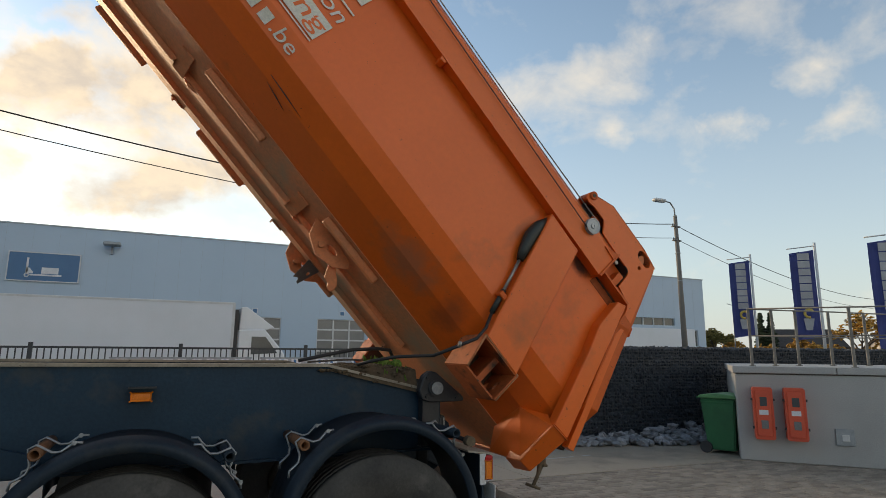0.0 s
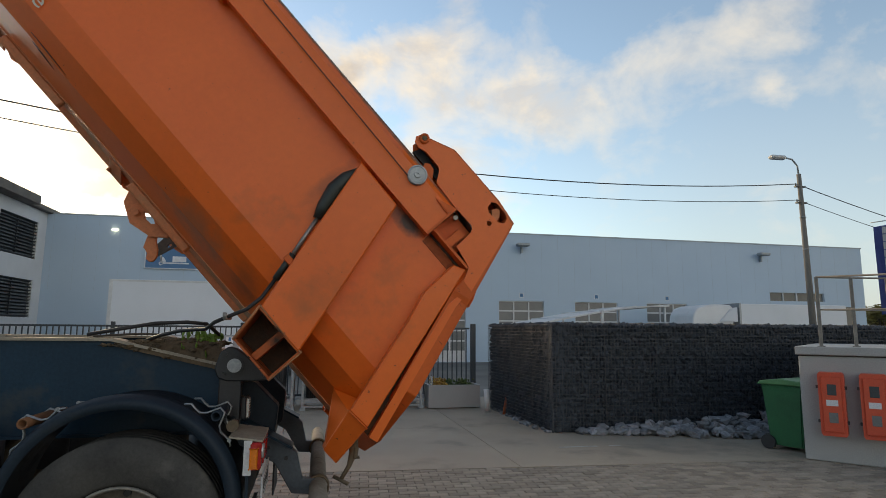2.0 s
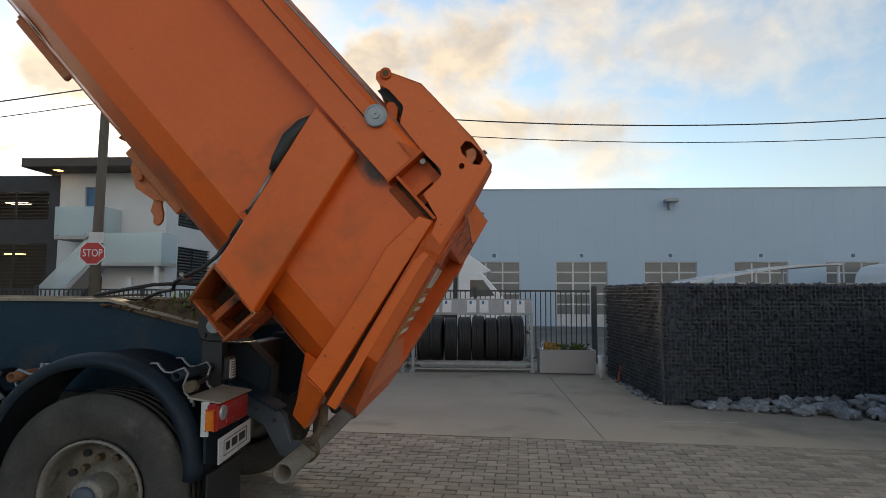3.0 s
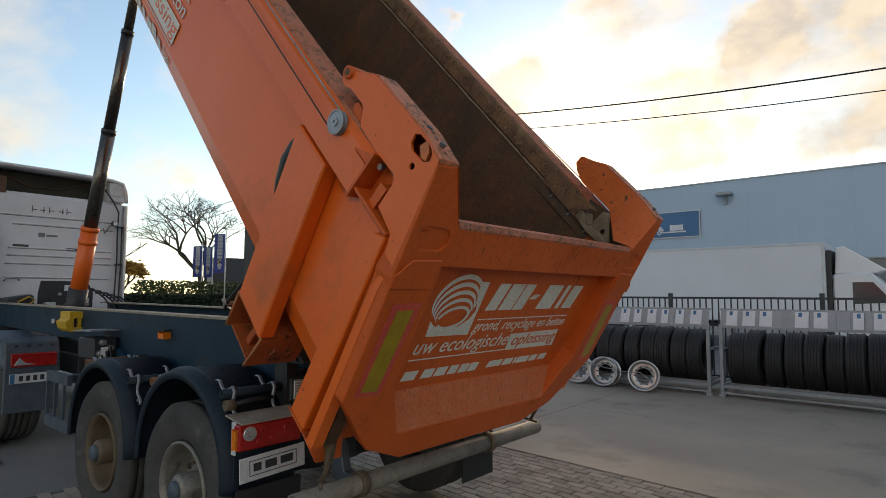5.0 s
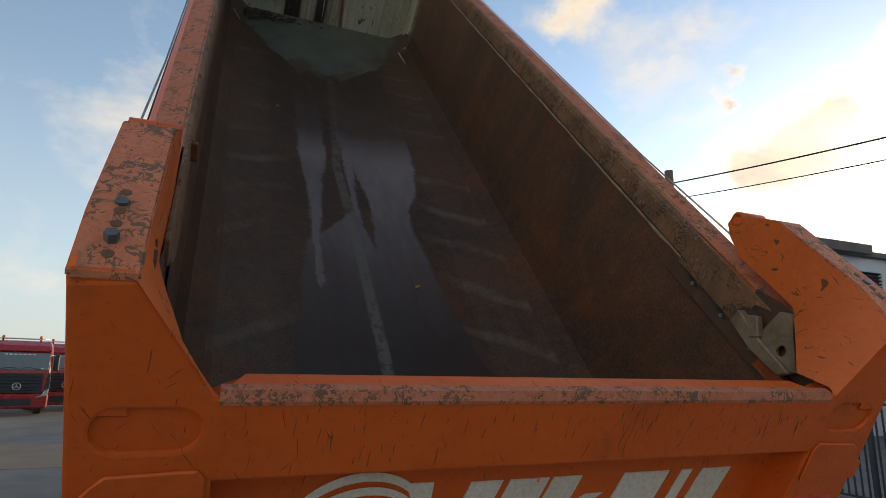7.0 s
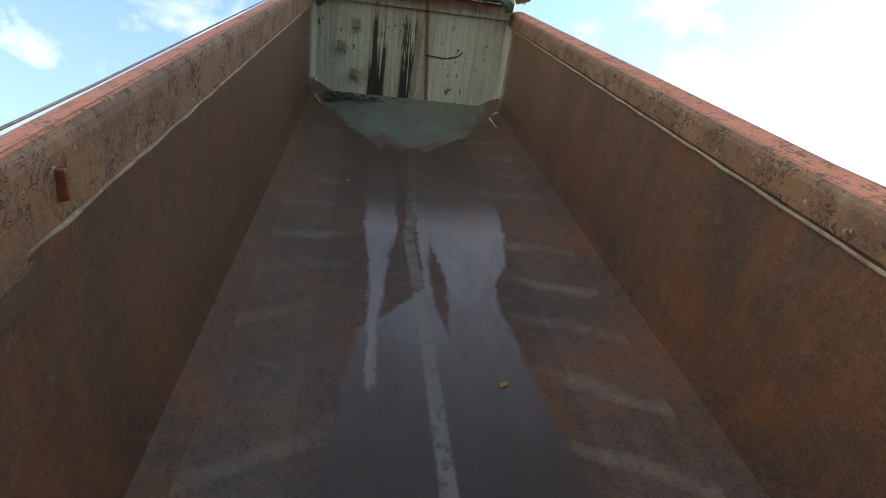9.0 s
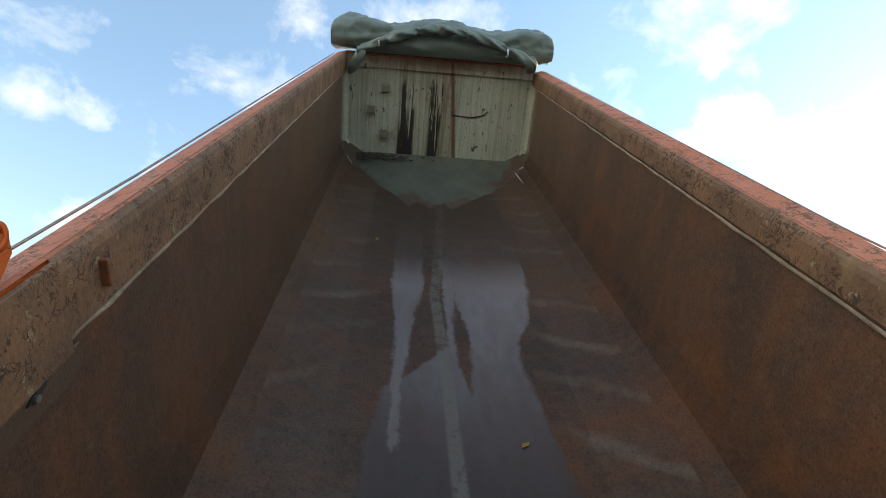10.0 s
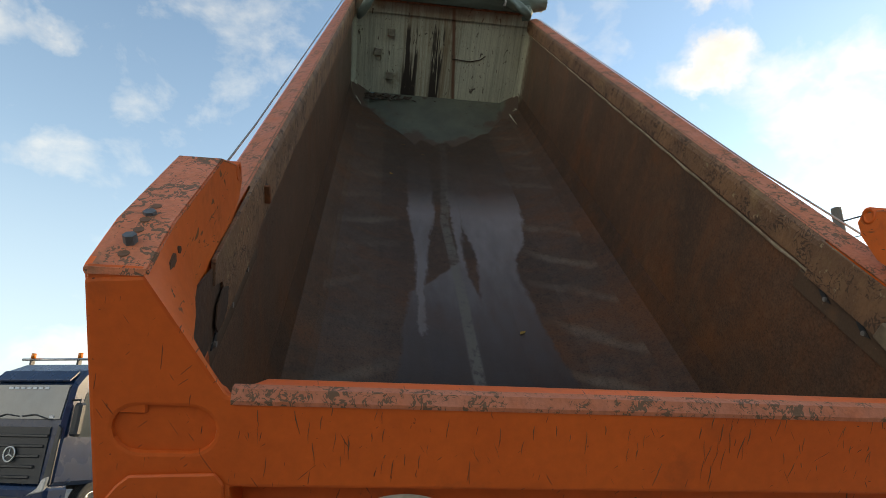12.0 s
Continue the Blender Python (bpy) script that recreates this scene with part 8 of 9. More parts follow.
# wheeled bin
bn = thing("wheeled_bin", "dark green wheeled bin with a lighter lid, beside the concrete wall", "bin", m=pose(8.50, 7.62, 0, 0, 0, 20))
bb = bmesh.new()
rows = []
for z_, s_ in ((0.06, 0.78), (0.30, 0.84), (0.86, 0.98), (0.93, 1.04)):
    rows.append([bb.verts.new((sx * 0.25 * s_, sy * 0.29 * s_, z_)) for sx, sy in ((-1, -1), (1, -1), (1, 1), (-1, 1))])
for a, b in zip(rows, rows[1:]):
    for j in range(4):
        bb.faces.new((a[j], a[(j + 1) % 4], b[(j + 1) % 4], b[j]))
bb.faces.new(rows[0][::-1])
bb.faces.new(rows[-1])
bmesh.ops.bevel(bb, geom=list(bb.edges), offset=0.02, segments=2, affect="EDGES")
part("bin_body", bb, "bin", bn)
part("bin_lid", prism([(-0.34, 0.93), (0.32, 0.93), (0.30, 0.98), (0.0, 1.02), (-0.30, 0.99)], "x", -0.28, 0.28, bevel=0.012), "bin_lid", bn)
for sx in (-1, 1):
    part("bin_wheel", cyl((sx * 0.19, 0.24, 0.10), (sx * 0.25, 0.24, 0.10), 0.10, n=18), "black", bn)
part("bin_handle", cyl((-0.2, 0.36, 0.93), (0.2, 0.36, 0.93), 0.016, n=10), "bin", bn)

# ---------------- fence ----------------
FY = 14.84
post_me = box(-0.04, 0.04, -0.04, 0.04, 0.0, 1.84, 0.004)
pm = bpy.data.meshes.new("post")
post_me.to_mesh(pm)
post_me.free()
pk = box(-0.0125, 0.0125, -0.0125, 0.0125, 0.10, 1.76)
pkm = bpy.data.meshes.new("picket")
pk.to_mesh(pkm)
pk.free()


def bar_fence(x0, width=2.83, group="fence panels"):
    th = thing("bar_fence", "anthracite steel bar fence panel between two posts", "fence", (x0, FY, 0), group)
    p = mesh_part("post", pm, "fence", th)
    for z_ in (0.12, 1.74):
        part("rail", box(0.04, width - 0.04, -0.022, 0.022, z_ - 0.022, z_ + 0.022), "fence", th)
    n = int(width / 0.118)
    for k in range(1, n):
        q = mesh_part("picket", pkm, "fence", th)
        q.location = (k * width / n, 0, 0)
    return th


fp = bar_fence(2.71)
for k in range(1, 8):
    copy_thing(fp, Matrix.Translation((2.71 - k * 2.83, FY, 0)))
gp_ = thing("fence_post", "thick anthracite gate post at the end of the bar fence", "post", (5.60, FY, 0))
part("post", box(-0.06, 0.06, -0.06, 0.06, 0, 1.86, 0.006), "fence", gp_)

# ---------------- tyre racks ----------------
tyre_bm = tyre_mesh(0.50, 0.29, 0.285)
bmesh.ops.rotate(tyre_bm, matrix=Matrix.Rotation(math.pi / 2, 3, "Z"), verts=tyre_bm.verts)
tyre_data = bpy.data.meshes.new("tyre")
bmesh.ops.recalc_face_normals(tyre_bm, faces=tyre_bm.faces)
for f in tyre_bm.faces:
    f.smooth = True
tyre_bm.to_mesh(tyre_data)
tyre_bm.free()


def tyre_rack(x0, width, y=12.95, seed=1):
    th = thing("tyre_rack", "galvanised steel rack holding a row of black truck tyres", "tyre rack", (x0, y, 0), "tyre racks")
    for x_ in (0.03, width - 0.03):
        for y_ in (0.0, 0.95):
            part("upright", box(x_ - 0.03, x_ + 0.03, y_ - 0.03, y_ + 0.03, 0.06, 1.28, 0.004), "zinc", th)
            part("foot", box(x_ - 0.055, x_ + 0.055, y_ - 0.055, y_ + 0.055, 0, 0.06, 0.006), "zinc", th)
        part("side_bar", box(x_ - 0.02, x_ + 0.02, 0.03, 0.92, 0.80, 0.84), "zinc", th)
        part("side_bar", box(x_ - 0.02, x_ + 0.02, 0.03, 0.92, 0.16, 0.22), "zinc", th)
    for y_ in (0.0, 0.30, 0.68, 0.95):
        part("long_bar", box(0.06, width - 0.06, y_ - 0.025, y_ + 0.025, 0.16, 0.22, 0.004), "zinc", th)
    part("long_bar", box(0.06, width - 0.06, -0.02, 0.02, 0.06, 0.09), "zinc", th)
    part("head_bar", box(0.0, width, -0.02, 0.02, 1.215, 1.25), "zinc", th)
    part("head_bar", box(0.0, width, 0.10, 0.13, 1.53, 1.56), "zinc", th)
    # slanted display board of wire with sheets of paper
    brd = prism([(-0.01, 1.235), (0.105, 1.545), (0.112, 1.545), (-0.003, 1.235)], "x", 0.02, width - 0.02)
    part("board", brd, "paper_board", th, "grey translucent display board")
    r = random.Random(seed)
    for k in range(9):
        if r.random() < 0.25:
            continue
        xk = 0.12 + k * (width - 0.3) / 8.6
        sh = prism([(-0.016, 1.265), (0.080, 1.525), (0.077, 1.526), (-0.019, 1.266)], "x", xk, xk + r.uniform(0.12, 0.20))
        ps = part("paper_sheet", sh, "paper", th)
        pr = prism([(0.045, 1.44), (0.072, 1.512), (0.069, 1.513), (0.042, 1.441)], "x", xk + 0.05, xk + 0.10)
        part("print_bar", pr, "sign_blue", ps)
    for k in range(14):
        xk = 0.08 + k * (width - 0.16) / 13
        part("board_wire", tube([(xk, -0.02, 1.235), (xk, 0.096, 1.545)], 0.003, 4), "zinc", th)
    # tyres in a row
    x_ = 0.23
    while x_ < width - 0.18:
        t = mesh_part("stored_tyre", tyre_data, "rubber_new")
        sc = r.uniform(0.93, 1.0)
        t.matrix_world = Matrix.Translation((x0 + x_, y + 0.48 + r.uniform(-0.02, 0.02), 0.69 - (1 - sc) * 0.5 + 0.0)) @ pose(0, 0, 0, r.uniform(0, 360), 0, r.uniform(-3, 3)) @ Matrix.Diagonal((r.uniform(0.9, 1.05), sc, sc, 1))
        tagged(t, "black truck tyre standing in the rack", "tyre", "tyres in the racks")
        x_ += r.uniform(0.275, 0.305)


M["paper_board"] = mat("grey_display_board", (0.36, 0.375, 0.385), (0.30, 0.31, 0.32), 4, 0.5, bump=0.05)
tyre_rack(-1.40, 2.60, 12.95, 2)
tyre_rack(1.36, 2.58, 12.95, 5)


def loose_rim(x, y, turn, label):
    th = thing("steel_wheel", label, "wheel", m=pose(x, y, 0.285, -8, 0, turn), group="rims leaning on the rack")
    prof = [(0.285, 0.11), (0.285, 0.125), (0.272, 0.127), (0.255, 0.09), (0.248, -0.10), (0.285, -0.115), (0.285, -0.125), (0.262, -0.12), (0.240, -0.09), (0.235, 0.02), (0.19, 0.035), (0.14, 0.03), (0.14, 0.018), (0.19, 0.02), (0.246, 0.0), (0.250, 0.085), (0.268, 0.118)]
    part("rim_shell", spin(prof, 40, "y"), "alloy", th)
    for k in range(10):
        a = k * math.tau / 10
        part("bolt_hole", cyl((0.165 * math.cos(a), -0.02, 0.165 * math.sin(a)), (0.165 * math.cos(a), 0.04, 0.165 * math.sin(a)), 0.014, n=10), "black", th)


loose_rim(-1.32, 12.78, 14, "silver steel wheel leaning on the tyre rack")
loose_rim(-0.72, 12.72, 6, "silver steel wheel under a loose strap, leaning on the tyre rack")
loose_rim(0.10, 12.62, 18, "silver steel wheel leaning askew on the tyre rack")
st_ = part("strap", tube([(-1.45, 12.90, 0.75), (-1.2, 12.62, 0.50), (-0.75, 12.55, 0.40), (-0.30, 12.58, 0.33), (0.10, 12.45, 0.36), (0.30, 12.5, 0.2)], 0.008, 6), "zinc")
tagged(st_, "pale tie strap hanging over the wheel rims", "strap")

# planter
pl = thing("planter", "pale concrete planter box with low green and yellow plants", "planter", (4.06, 12.80, 0))
pb = plate([(0, 0), (1.16, 0), (1.16, 0.55), (0, 0.55)], [[(0.06, 0.06), (1.10, 0.06), (1.10, 0.49), (0.06, 0.49)]], "z", 0.02, 0.50)
part("tub", pb, "block", pl)
part("soil", box(0.06, 1.10, 0.06, 0.49, 0.05, 0.46), "soil", pl)
rg = np.random.RandomState(41)
sp = [(0.1 + rg.rand() * 0.95, 0.08 + rg.rand() * 0.38, 0.46 + rg.rand() ** 2 * 0.16, 0.02 + rg.rand() * 0.025, 0.02 + rg.rand() * 0.02, 0.015 + rg.rand() * 0.03) for k in range(190)]
tagged(rubble("foliage", [s for s in sp if s[0] < 0.45], "leaf_yellow", pl, "", rg, 0.6), kind="stuff")
tagged(rubble("foliage", [s for s in sp if s[0] >= 0.45], "leaf_green", pl, "", rg, 0.6), kind="stuff")
btl = part("bottle", spin([(0.0, 0), (0.035, 0), (0.036, 0.14), (0.014, 0.19), (0.014, 0.22), (0.0, 0.22)], 16, "z", closed=False), "glass")
btl.location = (4.12, 12.84, 0.50)
tagged(btl, "clear plastic bottle standing on the planter's rim", "bottle")

# ---------------- warehouse ----------------
WY, WH = 31.0, 7.15
wh = thing("warehouse", "long pale blue metal-clad warehouse with sectional glazed doors", "warehouse", (0, WY, 0))
doors = [(-2.2 + 4.545 * k, 2.66) for k in range(6)]
holes = [[(a, 0.0 + 0.02), (a + w, 0.02), (a + w, 3.36), (a, 3.36)] for a, w in doors]
holes += [[(29.0, 3.66), (33.0, 3.66), (33.0, 4.18), (29.0, 4.18)], [(33.9, 2.2), (35.3, 2.2), (35.3, 3.36), (33.9, 3.36)]]
holes += [[(-6.9, 0.02), (-4.0, 0.02), (-4.0, 3.36), (-6.9, 3.36)]]
part("wall", plate([(-11.3, 0), (36.1, 0), (36.1, WH), (-11.3, WH)], holes, "y", 0, 0.25), "cladding", wh, "pale blue ribbed metal cladding")
part("wall", box(35.85, 36.1, 0.25, 28, 0, WH), "cladding", wh)
part("wall", box(-11.3, 36.1, 27.8, 28, 0, WH), "cladding", wh)
part("roof", box(-11.3, 36.1, 0.25, 28, WH - 0.3, WH - 0.15), "cladding_trim", wh)
part("parapet_cap", box(-11.3, 36.15, -0.03, 0.3, WH, WH + 0.07), "cladding_trim", wh)
for k in range(47):
    x_ = -11.0 + k * 1.0
    part("panel_joint", box(x_ - 0.0025, x_ + 0.0025, -0.003, 0, 3.5, WH), "cladding_trim", wh)
# added dark sheet stands for the unlit depth of the hall
part("back_lining", box(-11, 35.8, 6.0, 6.1, 0, 6.8), "hall_shade", wh)
for k, (a, w) in enumerate(doors + [(-6.9, 2.9)]):
    is_open = k == 0
    dr_ = part("sectional_door", box(a, a + w, 0.10, 0.14, 2.72 if is_open else 0.0, 3.36), "beige" if is_open else "glass_grey", wh, "open sectional door with a beige inner" if is_open else "sectional door with white bars and grey panes")
    if is_open:
        part("inner_wall", box(a - 0.5, a + w + 0.5, 5.0, 5.1, 0, 4.5), "beige", wh)
        continue
    for i in range(4):
        xx = a + w * i / 3
        part("door_bar", box(max(a, xx - 0.04), min(a + w, xx + 0.04), 0.06, 0.10, 0, 3.36), "frame_white", dr_)
    for j in range(7):
        zz = 3.36 - j * 0.555
        if zz > 0.02:
            part("door_bar", box(a + 0.04, a + w - 0.04, 0.065, 0.10, max(0, zz - 0.04), min(3.36, zz + 0.04)), "frame_white", dr_)
    part("door_bar", box(a + 0.04, a + w - 0.04, 0.07, 0.10, 0.0, 0.62), "frame_white", dr_)
for k, (a, w) in enumerate(doors):
    sgn_ = part("door_plate", box(a + w / 2 - 0.13, a + w / 2 + 0.13, -0.02, -0.001, 3.55, 3.81), "sign_white", wh)
    part("plate_mark", box(a + w / 2 - 0.10, a + w / 2 + 0.10, -0.024, -0.02, 3.58, 3.78), "sign_blue", sgn_)
for x0, x1, z0, z1 in ((29.0, 33.0, 3.66, 4.18), (33.9, 35.3, 2.2, 3.36)):
    part("strip_window", box(x0, x1, 0.12, 0.14, z0, z1), "glass_dark", wh)
    n_ = 4 if x1 - x0 > 2 else 2
    for i in range(n_ + 1):
        xx = x0 + (x1 - x0) * i / n_
        part("window_bar", box(xx - 0.04, xx + 0.04, 0.06, 0.12, z0, z1), "frame_white", wh)
for x_ in (-2.9, 12.75, 28.4):
    lp = part("flood_lamp", box(x_ - 0.36, x_ + 0.36, -0.62, -0.18, 6.40, 6.58, 0.05), "zinc", wh, "grey wall flood lamp")
    part("lamp_arm", box(x_ - 0.04, x_ + 0.04, -0.22, 0.0, 6.05, 6.42, 0.01), "zinc", lp)
# lit lamp by the house corner
ll = part("wall_light", box(-6.3 - 2.10, -6.3 - 1.84, -0.10, -0.001, 6.45, 6.54, 0.02), "lamp_on", wh, "lit wall light")
sg_ = thing("sign_board", "blue sign board with a white pallet-truck drawing", "sign", (-6.82, WY - 0.06, 4.62))
part("board", box(0, 2.73, 0, 0.055, 0, 1.31), "sign_blue", sg_)
for b_ in ((0, 2.73, 0, 0.045), (0, 2.73, 1.265, 1.31)):
    part("frame_bar", box(b_[0], b_[1], -0.02, 0.056, b_[2], b_[3]), "sign_white", sg_)
for b_ in ((0, 0.045), (2.685, 2.73)):
    part("frame_bar", box(b_[0], b_[1], -0.022, 0.056, 0.045, 1.265), "sign_white", sg_)
part("drawing", box(0.70, 0.78, -0.008, -0.001, 0.38, 1.05), "sign_white", sg_)
part("drawing", box(0.80, 2.05, -0.008, -0.001, 0.26, 0.33), "sign_white", sg_)
part("drawing", box(1.28, 1.92, -0.008, -0.001, 0.36, 0.64), "sign_white", sg_)
part("drawing", prism([(0.72, 0.36), (0.98, 0.36), (0.98, 0.42), (0.84, 0.60), (0.72, 0.62)], "y", -0.008, -0.001), "sign_white", sg_)
part("drawing", spin([(0.05, -0.008), (0.10, -0.008), (0.10, -0.001), (0.05, -0.001)], 20, "y", (0.75, 0, 0.27)), "sign_white", sg_)

# ---------------- house and black office beside the warehouse ----------------
HX, HY = -11.3, 25.8
hs = thing("house", "white stucco two-storey house with a flat overhanging roof and glass balconies", "house", (0, 0, 0))
wins = [[(26.84, 4.83), (30.18, 4.83), (30.18, 6.56), (26.84, 6.56)], [(26.88, 2.15), (30.18, 2.15), (30.18, 3.85), (26.88, 3.85)]]
part("wall", plate([(HY, 0), (WY + 6, 0), (WY + 6, 7.15), (HY, 7.15)], wins, "x", HX, HX - 0.25), "stucco", hs)
fw = [[(-15.2, 4.4), (-14.3, 4.4), (-14.3, 6.5), (-15.2, 6.5)], [(-15.3, 0.1), (-14.2, 0.1), (-14.2, 2.4), (-15.3, 2.4)]]
part("wall", plate([(-16.4, 0), (HX - 0.25, 0), (HX - 0.25, 7.15), (-16.4, 7.15)], fw, "y", HY, HY + 0.25), "stucco", hs)
# added dark sheets behind the windows, for the shade of the rooms
part("back_lining", box(-16.3, HX - 0.6, HY + 0.8, HY + 0.9, 0, 7.0), "hall_shade", hs)
part("back_lining", box(HX - 0.75, HX - 0.65, HY + 0.9, WY, 0, 7.0), "hall_shade", hs)
roof = part("roof", box(-17.2, HX + 0.6, HY - 1.4, HY + 3.0, 7.15, 7.55, 0.02), "roof_brown", hs, "brown flat roof with a deep overhang")
part("roof", box(-17.0, HX + 0.25, HY + 3.0, WY + 6, 7.15, 7.38, 0.02), "roof_brown", hs)
part("soffit_lamp", box(-16.2, -15.9, HY - 0.8, HY - 0.5, 7.135, 7.149), "lamp_warm", hs)
for wn in wins:
    (a, z0), (b, _), (_, z1) = wn[0], wn[1], wn[2]
    wd = part("window", box(HX - 0.16, HX - 0.14, a, b, z0, z1), "glass_dark", hs)
    part("window_frame", box(HX - 0.13, HX - 0.08, (a + b) / 2 - 0.04, (a + b) / 2 + 0.04, z0, z1), "louver", wd)
    for k in range(12):
        zz = z0 + 0.07 + k * (z1 - z0 - 0.1) / 11
        sl = prism([(HX - 0.10, zz - 0.045), (HX - 0.02, zz + 0.01), (HX - 0.02, zz + 0.025), (HX - 0.10, zz - 0.03)], "y", a + 0.01, b - 0.01)
        part("louver_slat", sl, "louver", wd)
part("window", box(-15.2, -14.3, HY + 0.14, HY + 0.16, 4.4, 6.5), "sign_blue", hs)
part("window", box(-15.3, -14.2, HY + 0.14, HY + 0.16, 0.1, 2.4), "glass_dark", hs)
# balconies: floor slab, glass panels
for x0, x1, z_ in ((-15.6, -13.4, 4.10), (-13.9, -10.75, 2.95)):
    bl = part("balcony", box(x0, x1, HY - 1.3, HY, z_ - 0.14, z_, 0.01), "block", hs)
    part("glass_panel", box(x0, x1, HY - 1.30, HY - 1.285, z_, z_ + 1.30), "glass_blue", bl)
    part("glass_panel", box(x1 - 0.015, x1, HY - 1.28, HY, z_, z_ + 1.30), "glass_blue", bl)
    part("glass_panel", box(x0, x0 + 0.015, HY - 1.28, HY, z_, z_ + 1.30), "glass_blue", bl)
    for k in range(4):
        xx = x0 + 0.2 + k * (x1 - x0 - 0.4) / 3
        part("glass_clamp", box(xx - 0.03, xx + 0.03, HY - 1.315, HY - 1.27, z_ + 0.06, z_ + 0.12), "zinc", bl)
part("outer_stair", prism([(-16.2, 0.3), (-13.9, 2.81), (-13.9, 2.95), (-16.2, 0.6)], "y", HY - 1.25, HY - 0.15), "block", hs)
part("stair_glass", prism([(-16.2, 0.6), (-13.95, 2.95), (-13.95, 4.2), (-16.2, 1.9)], "y", HY - 1.30, HY - 1.285), "glass_blue", hs)
part("post", box(-11.1, -10.95, HY - 1.2, HY - 1.05, 0, 2.81), "stucco", hs)
part("post", box(-12.3, -12.1, HY - 1.2, HY - 1.0, 0, 2.3), "stucco", hs)
of = thing("office_block", "black-boarded office block with slatted windows and lit lamps", "office building", (0, 0, 0))
ow = [[(-34, 5.0), (-16.9, 5.0), (-16.9, 6.3), (-34, 6.3)], [(-34, 1.5), (-16.9, 1.5), (-16.9, 3.9), (-34, 3.9)]]
part("wall", plate([(-36, 0), (-16.41, 0), (-16.41, 7.05), (-36, 7.05)], ow, "y", HY - 0.02, HY + 0.25), "black_clad", of)
part("roof", box(-36, -16.42, HY + 0.25, HY + 12, 6.8, 7.0), "black_clad", of)
# added dark sheet gives the office its shaded depth
part("back_lining", box(-36, -16.5, HY + 4, HY + 4.1, 0, 7), "hall_shade", of)
for k in range(6):
    x_ = -17.6 - k * 2.2
    part("ceiling_lamp", box(x_ - 0.5, x_ + 0.5, HY + 1.5, HY + 1.9, 6.02, 6.06), "lamp_on", of)
    part("ceiling_lamp", box(x_ - 0.4, x_ + 0.4, HY + 1.5, HY + 1.9, 3.5, 3.55), "lamp_warm", of)
for z0, z1 in ((5.0, 6.3), (1.5, 3.9)):
    for k in range(int((z1 - z0) / 0.16)):
        zz = z0 + 0.1 + k * 0.16
        part("slat", box(-34, -16.9, HY - 0.01, HY + 0.05, zz, zz + 0.035), "louver", of)
    for k in range(5):
        part("mullion", box(-18.6 - k * 3.2, -18.5 - k * 3.2, HY + 0.06, HY + 0.12, z0, z1), "louver", of)

# ---------------- parked vehicles behind the fence ----------------
def box_truck(name, label, x0, x1, y, h, cab_len, m_box="white_box"):
    th = thing(name, label, "truck", (x0, y, 0))
    ln = x1 - x0
    part("cargo_box", box(0, ln, 0, 2.5, 0.95, h, 0.03), m_box, th)
    part("corner_trim", box(0.0, 0.12, -0.012, 0.0, 0.97, h - 0.02), "frame_white", th)
    part("corner_trim", box(ln - 0.10, ln, -0.012, 0.0, 0.97, h - 0.02), "frame_white", th)
    part("roof_trim", box(0, ln, -0.015, 0.0, h - 0.08, h - 0.01), "frame_white", th)
    cb = prism([(ln + 0.15, 0.55), (ln + 0.15, 2.45), (ln + 1.1, 2.5), (ln + 1.75, 1.75), (ln + 1.95, 1.45), (ln + 2.0, 0.5)], "y", 0.12, 2.38, bevel=0.06)
    c = part("cab", cb, "white", th)
    part("deflector", prism([(ln + 0.2, 2.46), (ln + 0.25, h - 0.15), (ln + 0.45, h - 0.12), (ln + 1.5, 2.55), (ln + 1.2, 2.46)], "y", 0.3, 2.2, bevel=0.03), "white", th)
    part("side_window", prism([(ln + 0.65, 1.55), (ln + 0.65, 2.2), (ln + 1.15, 2.2), (ln + 1.6, 1.6)], "y", 0.105, 0.119), "glass_dark", c)
    part("gap_fairing", box(ln + 0.02, ln + 0.14, 0.1, 2.4, 1.0, h - 0.25), "black", th)
    for x_ in (1.2, ln + 0.9):
        wheel(th, x_, 0.35, 0.48, -1, "alloy", "rubber", 0.48, 0.28)
    part("chassis", box(0.2, ln + 0.5, 0.4, 2.1, 0.6, 0.93), "black", th)
    part("side_bar", box(2.2, ln - 0.3, 0.02, 0.06, 0.45, 0.75), "zinc", th)
    return th


box_truck("box_truck", "white box truck standing behind the bar fence", -5.67, 1.85, 22.77, 3.43, 2.0)
van = thing("delivery_van", "white box truck with a rounded roof deflector beyond the gabions", "truck", (20.4, 26.5, 0))
part("cargo_box", box(2.75, 9.4, 0, 2.4, 0.95, 3.19, 0.03), "white_box", van)
part("box_frame", box(2.68, 2.80, -0.02, 2.42, 0.95, 3.22, 0.01), "zinc", van)
hood_ = prism([(0.02, 2.10), (0.10, 2.60), (0.35, 2.95), (0.75, 3.08), (1.5, 3.16), (2.3, 3.12), (2.45, 2.95), (2.45, 2.10)], "y", 0.15, 2.25, bevel=0.06)
part("roof_deflector", hood_, "white", van)
part("deflector_wing", prism([(1.55, 2.25), (2.3, 2.95), (2.62, 3.0), (2.62, 2.25)], "y", 0.05, 0.12, bevel=0.01), "white_box", van)
part("cab", prism([(-0.15, 0.55), (-0.12, 1.35), (0.15, 2.12), (2.35, 2.12), (2.35, 0.55)], "y", 0.10, 2.30, bevel=0.06), "white", van)
for x_ in (0.7, 7.6):
    wheel(van, x_, 0.30, 0.46, -1, "alloy", "rubber", 0.46, 0.26)
part("chassis", box(0.6, 9.2, 0.4, 2.0, 0.6, 0.93), "black", van)
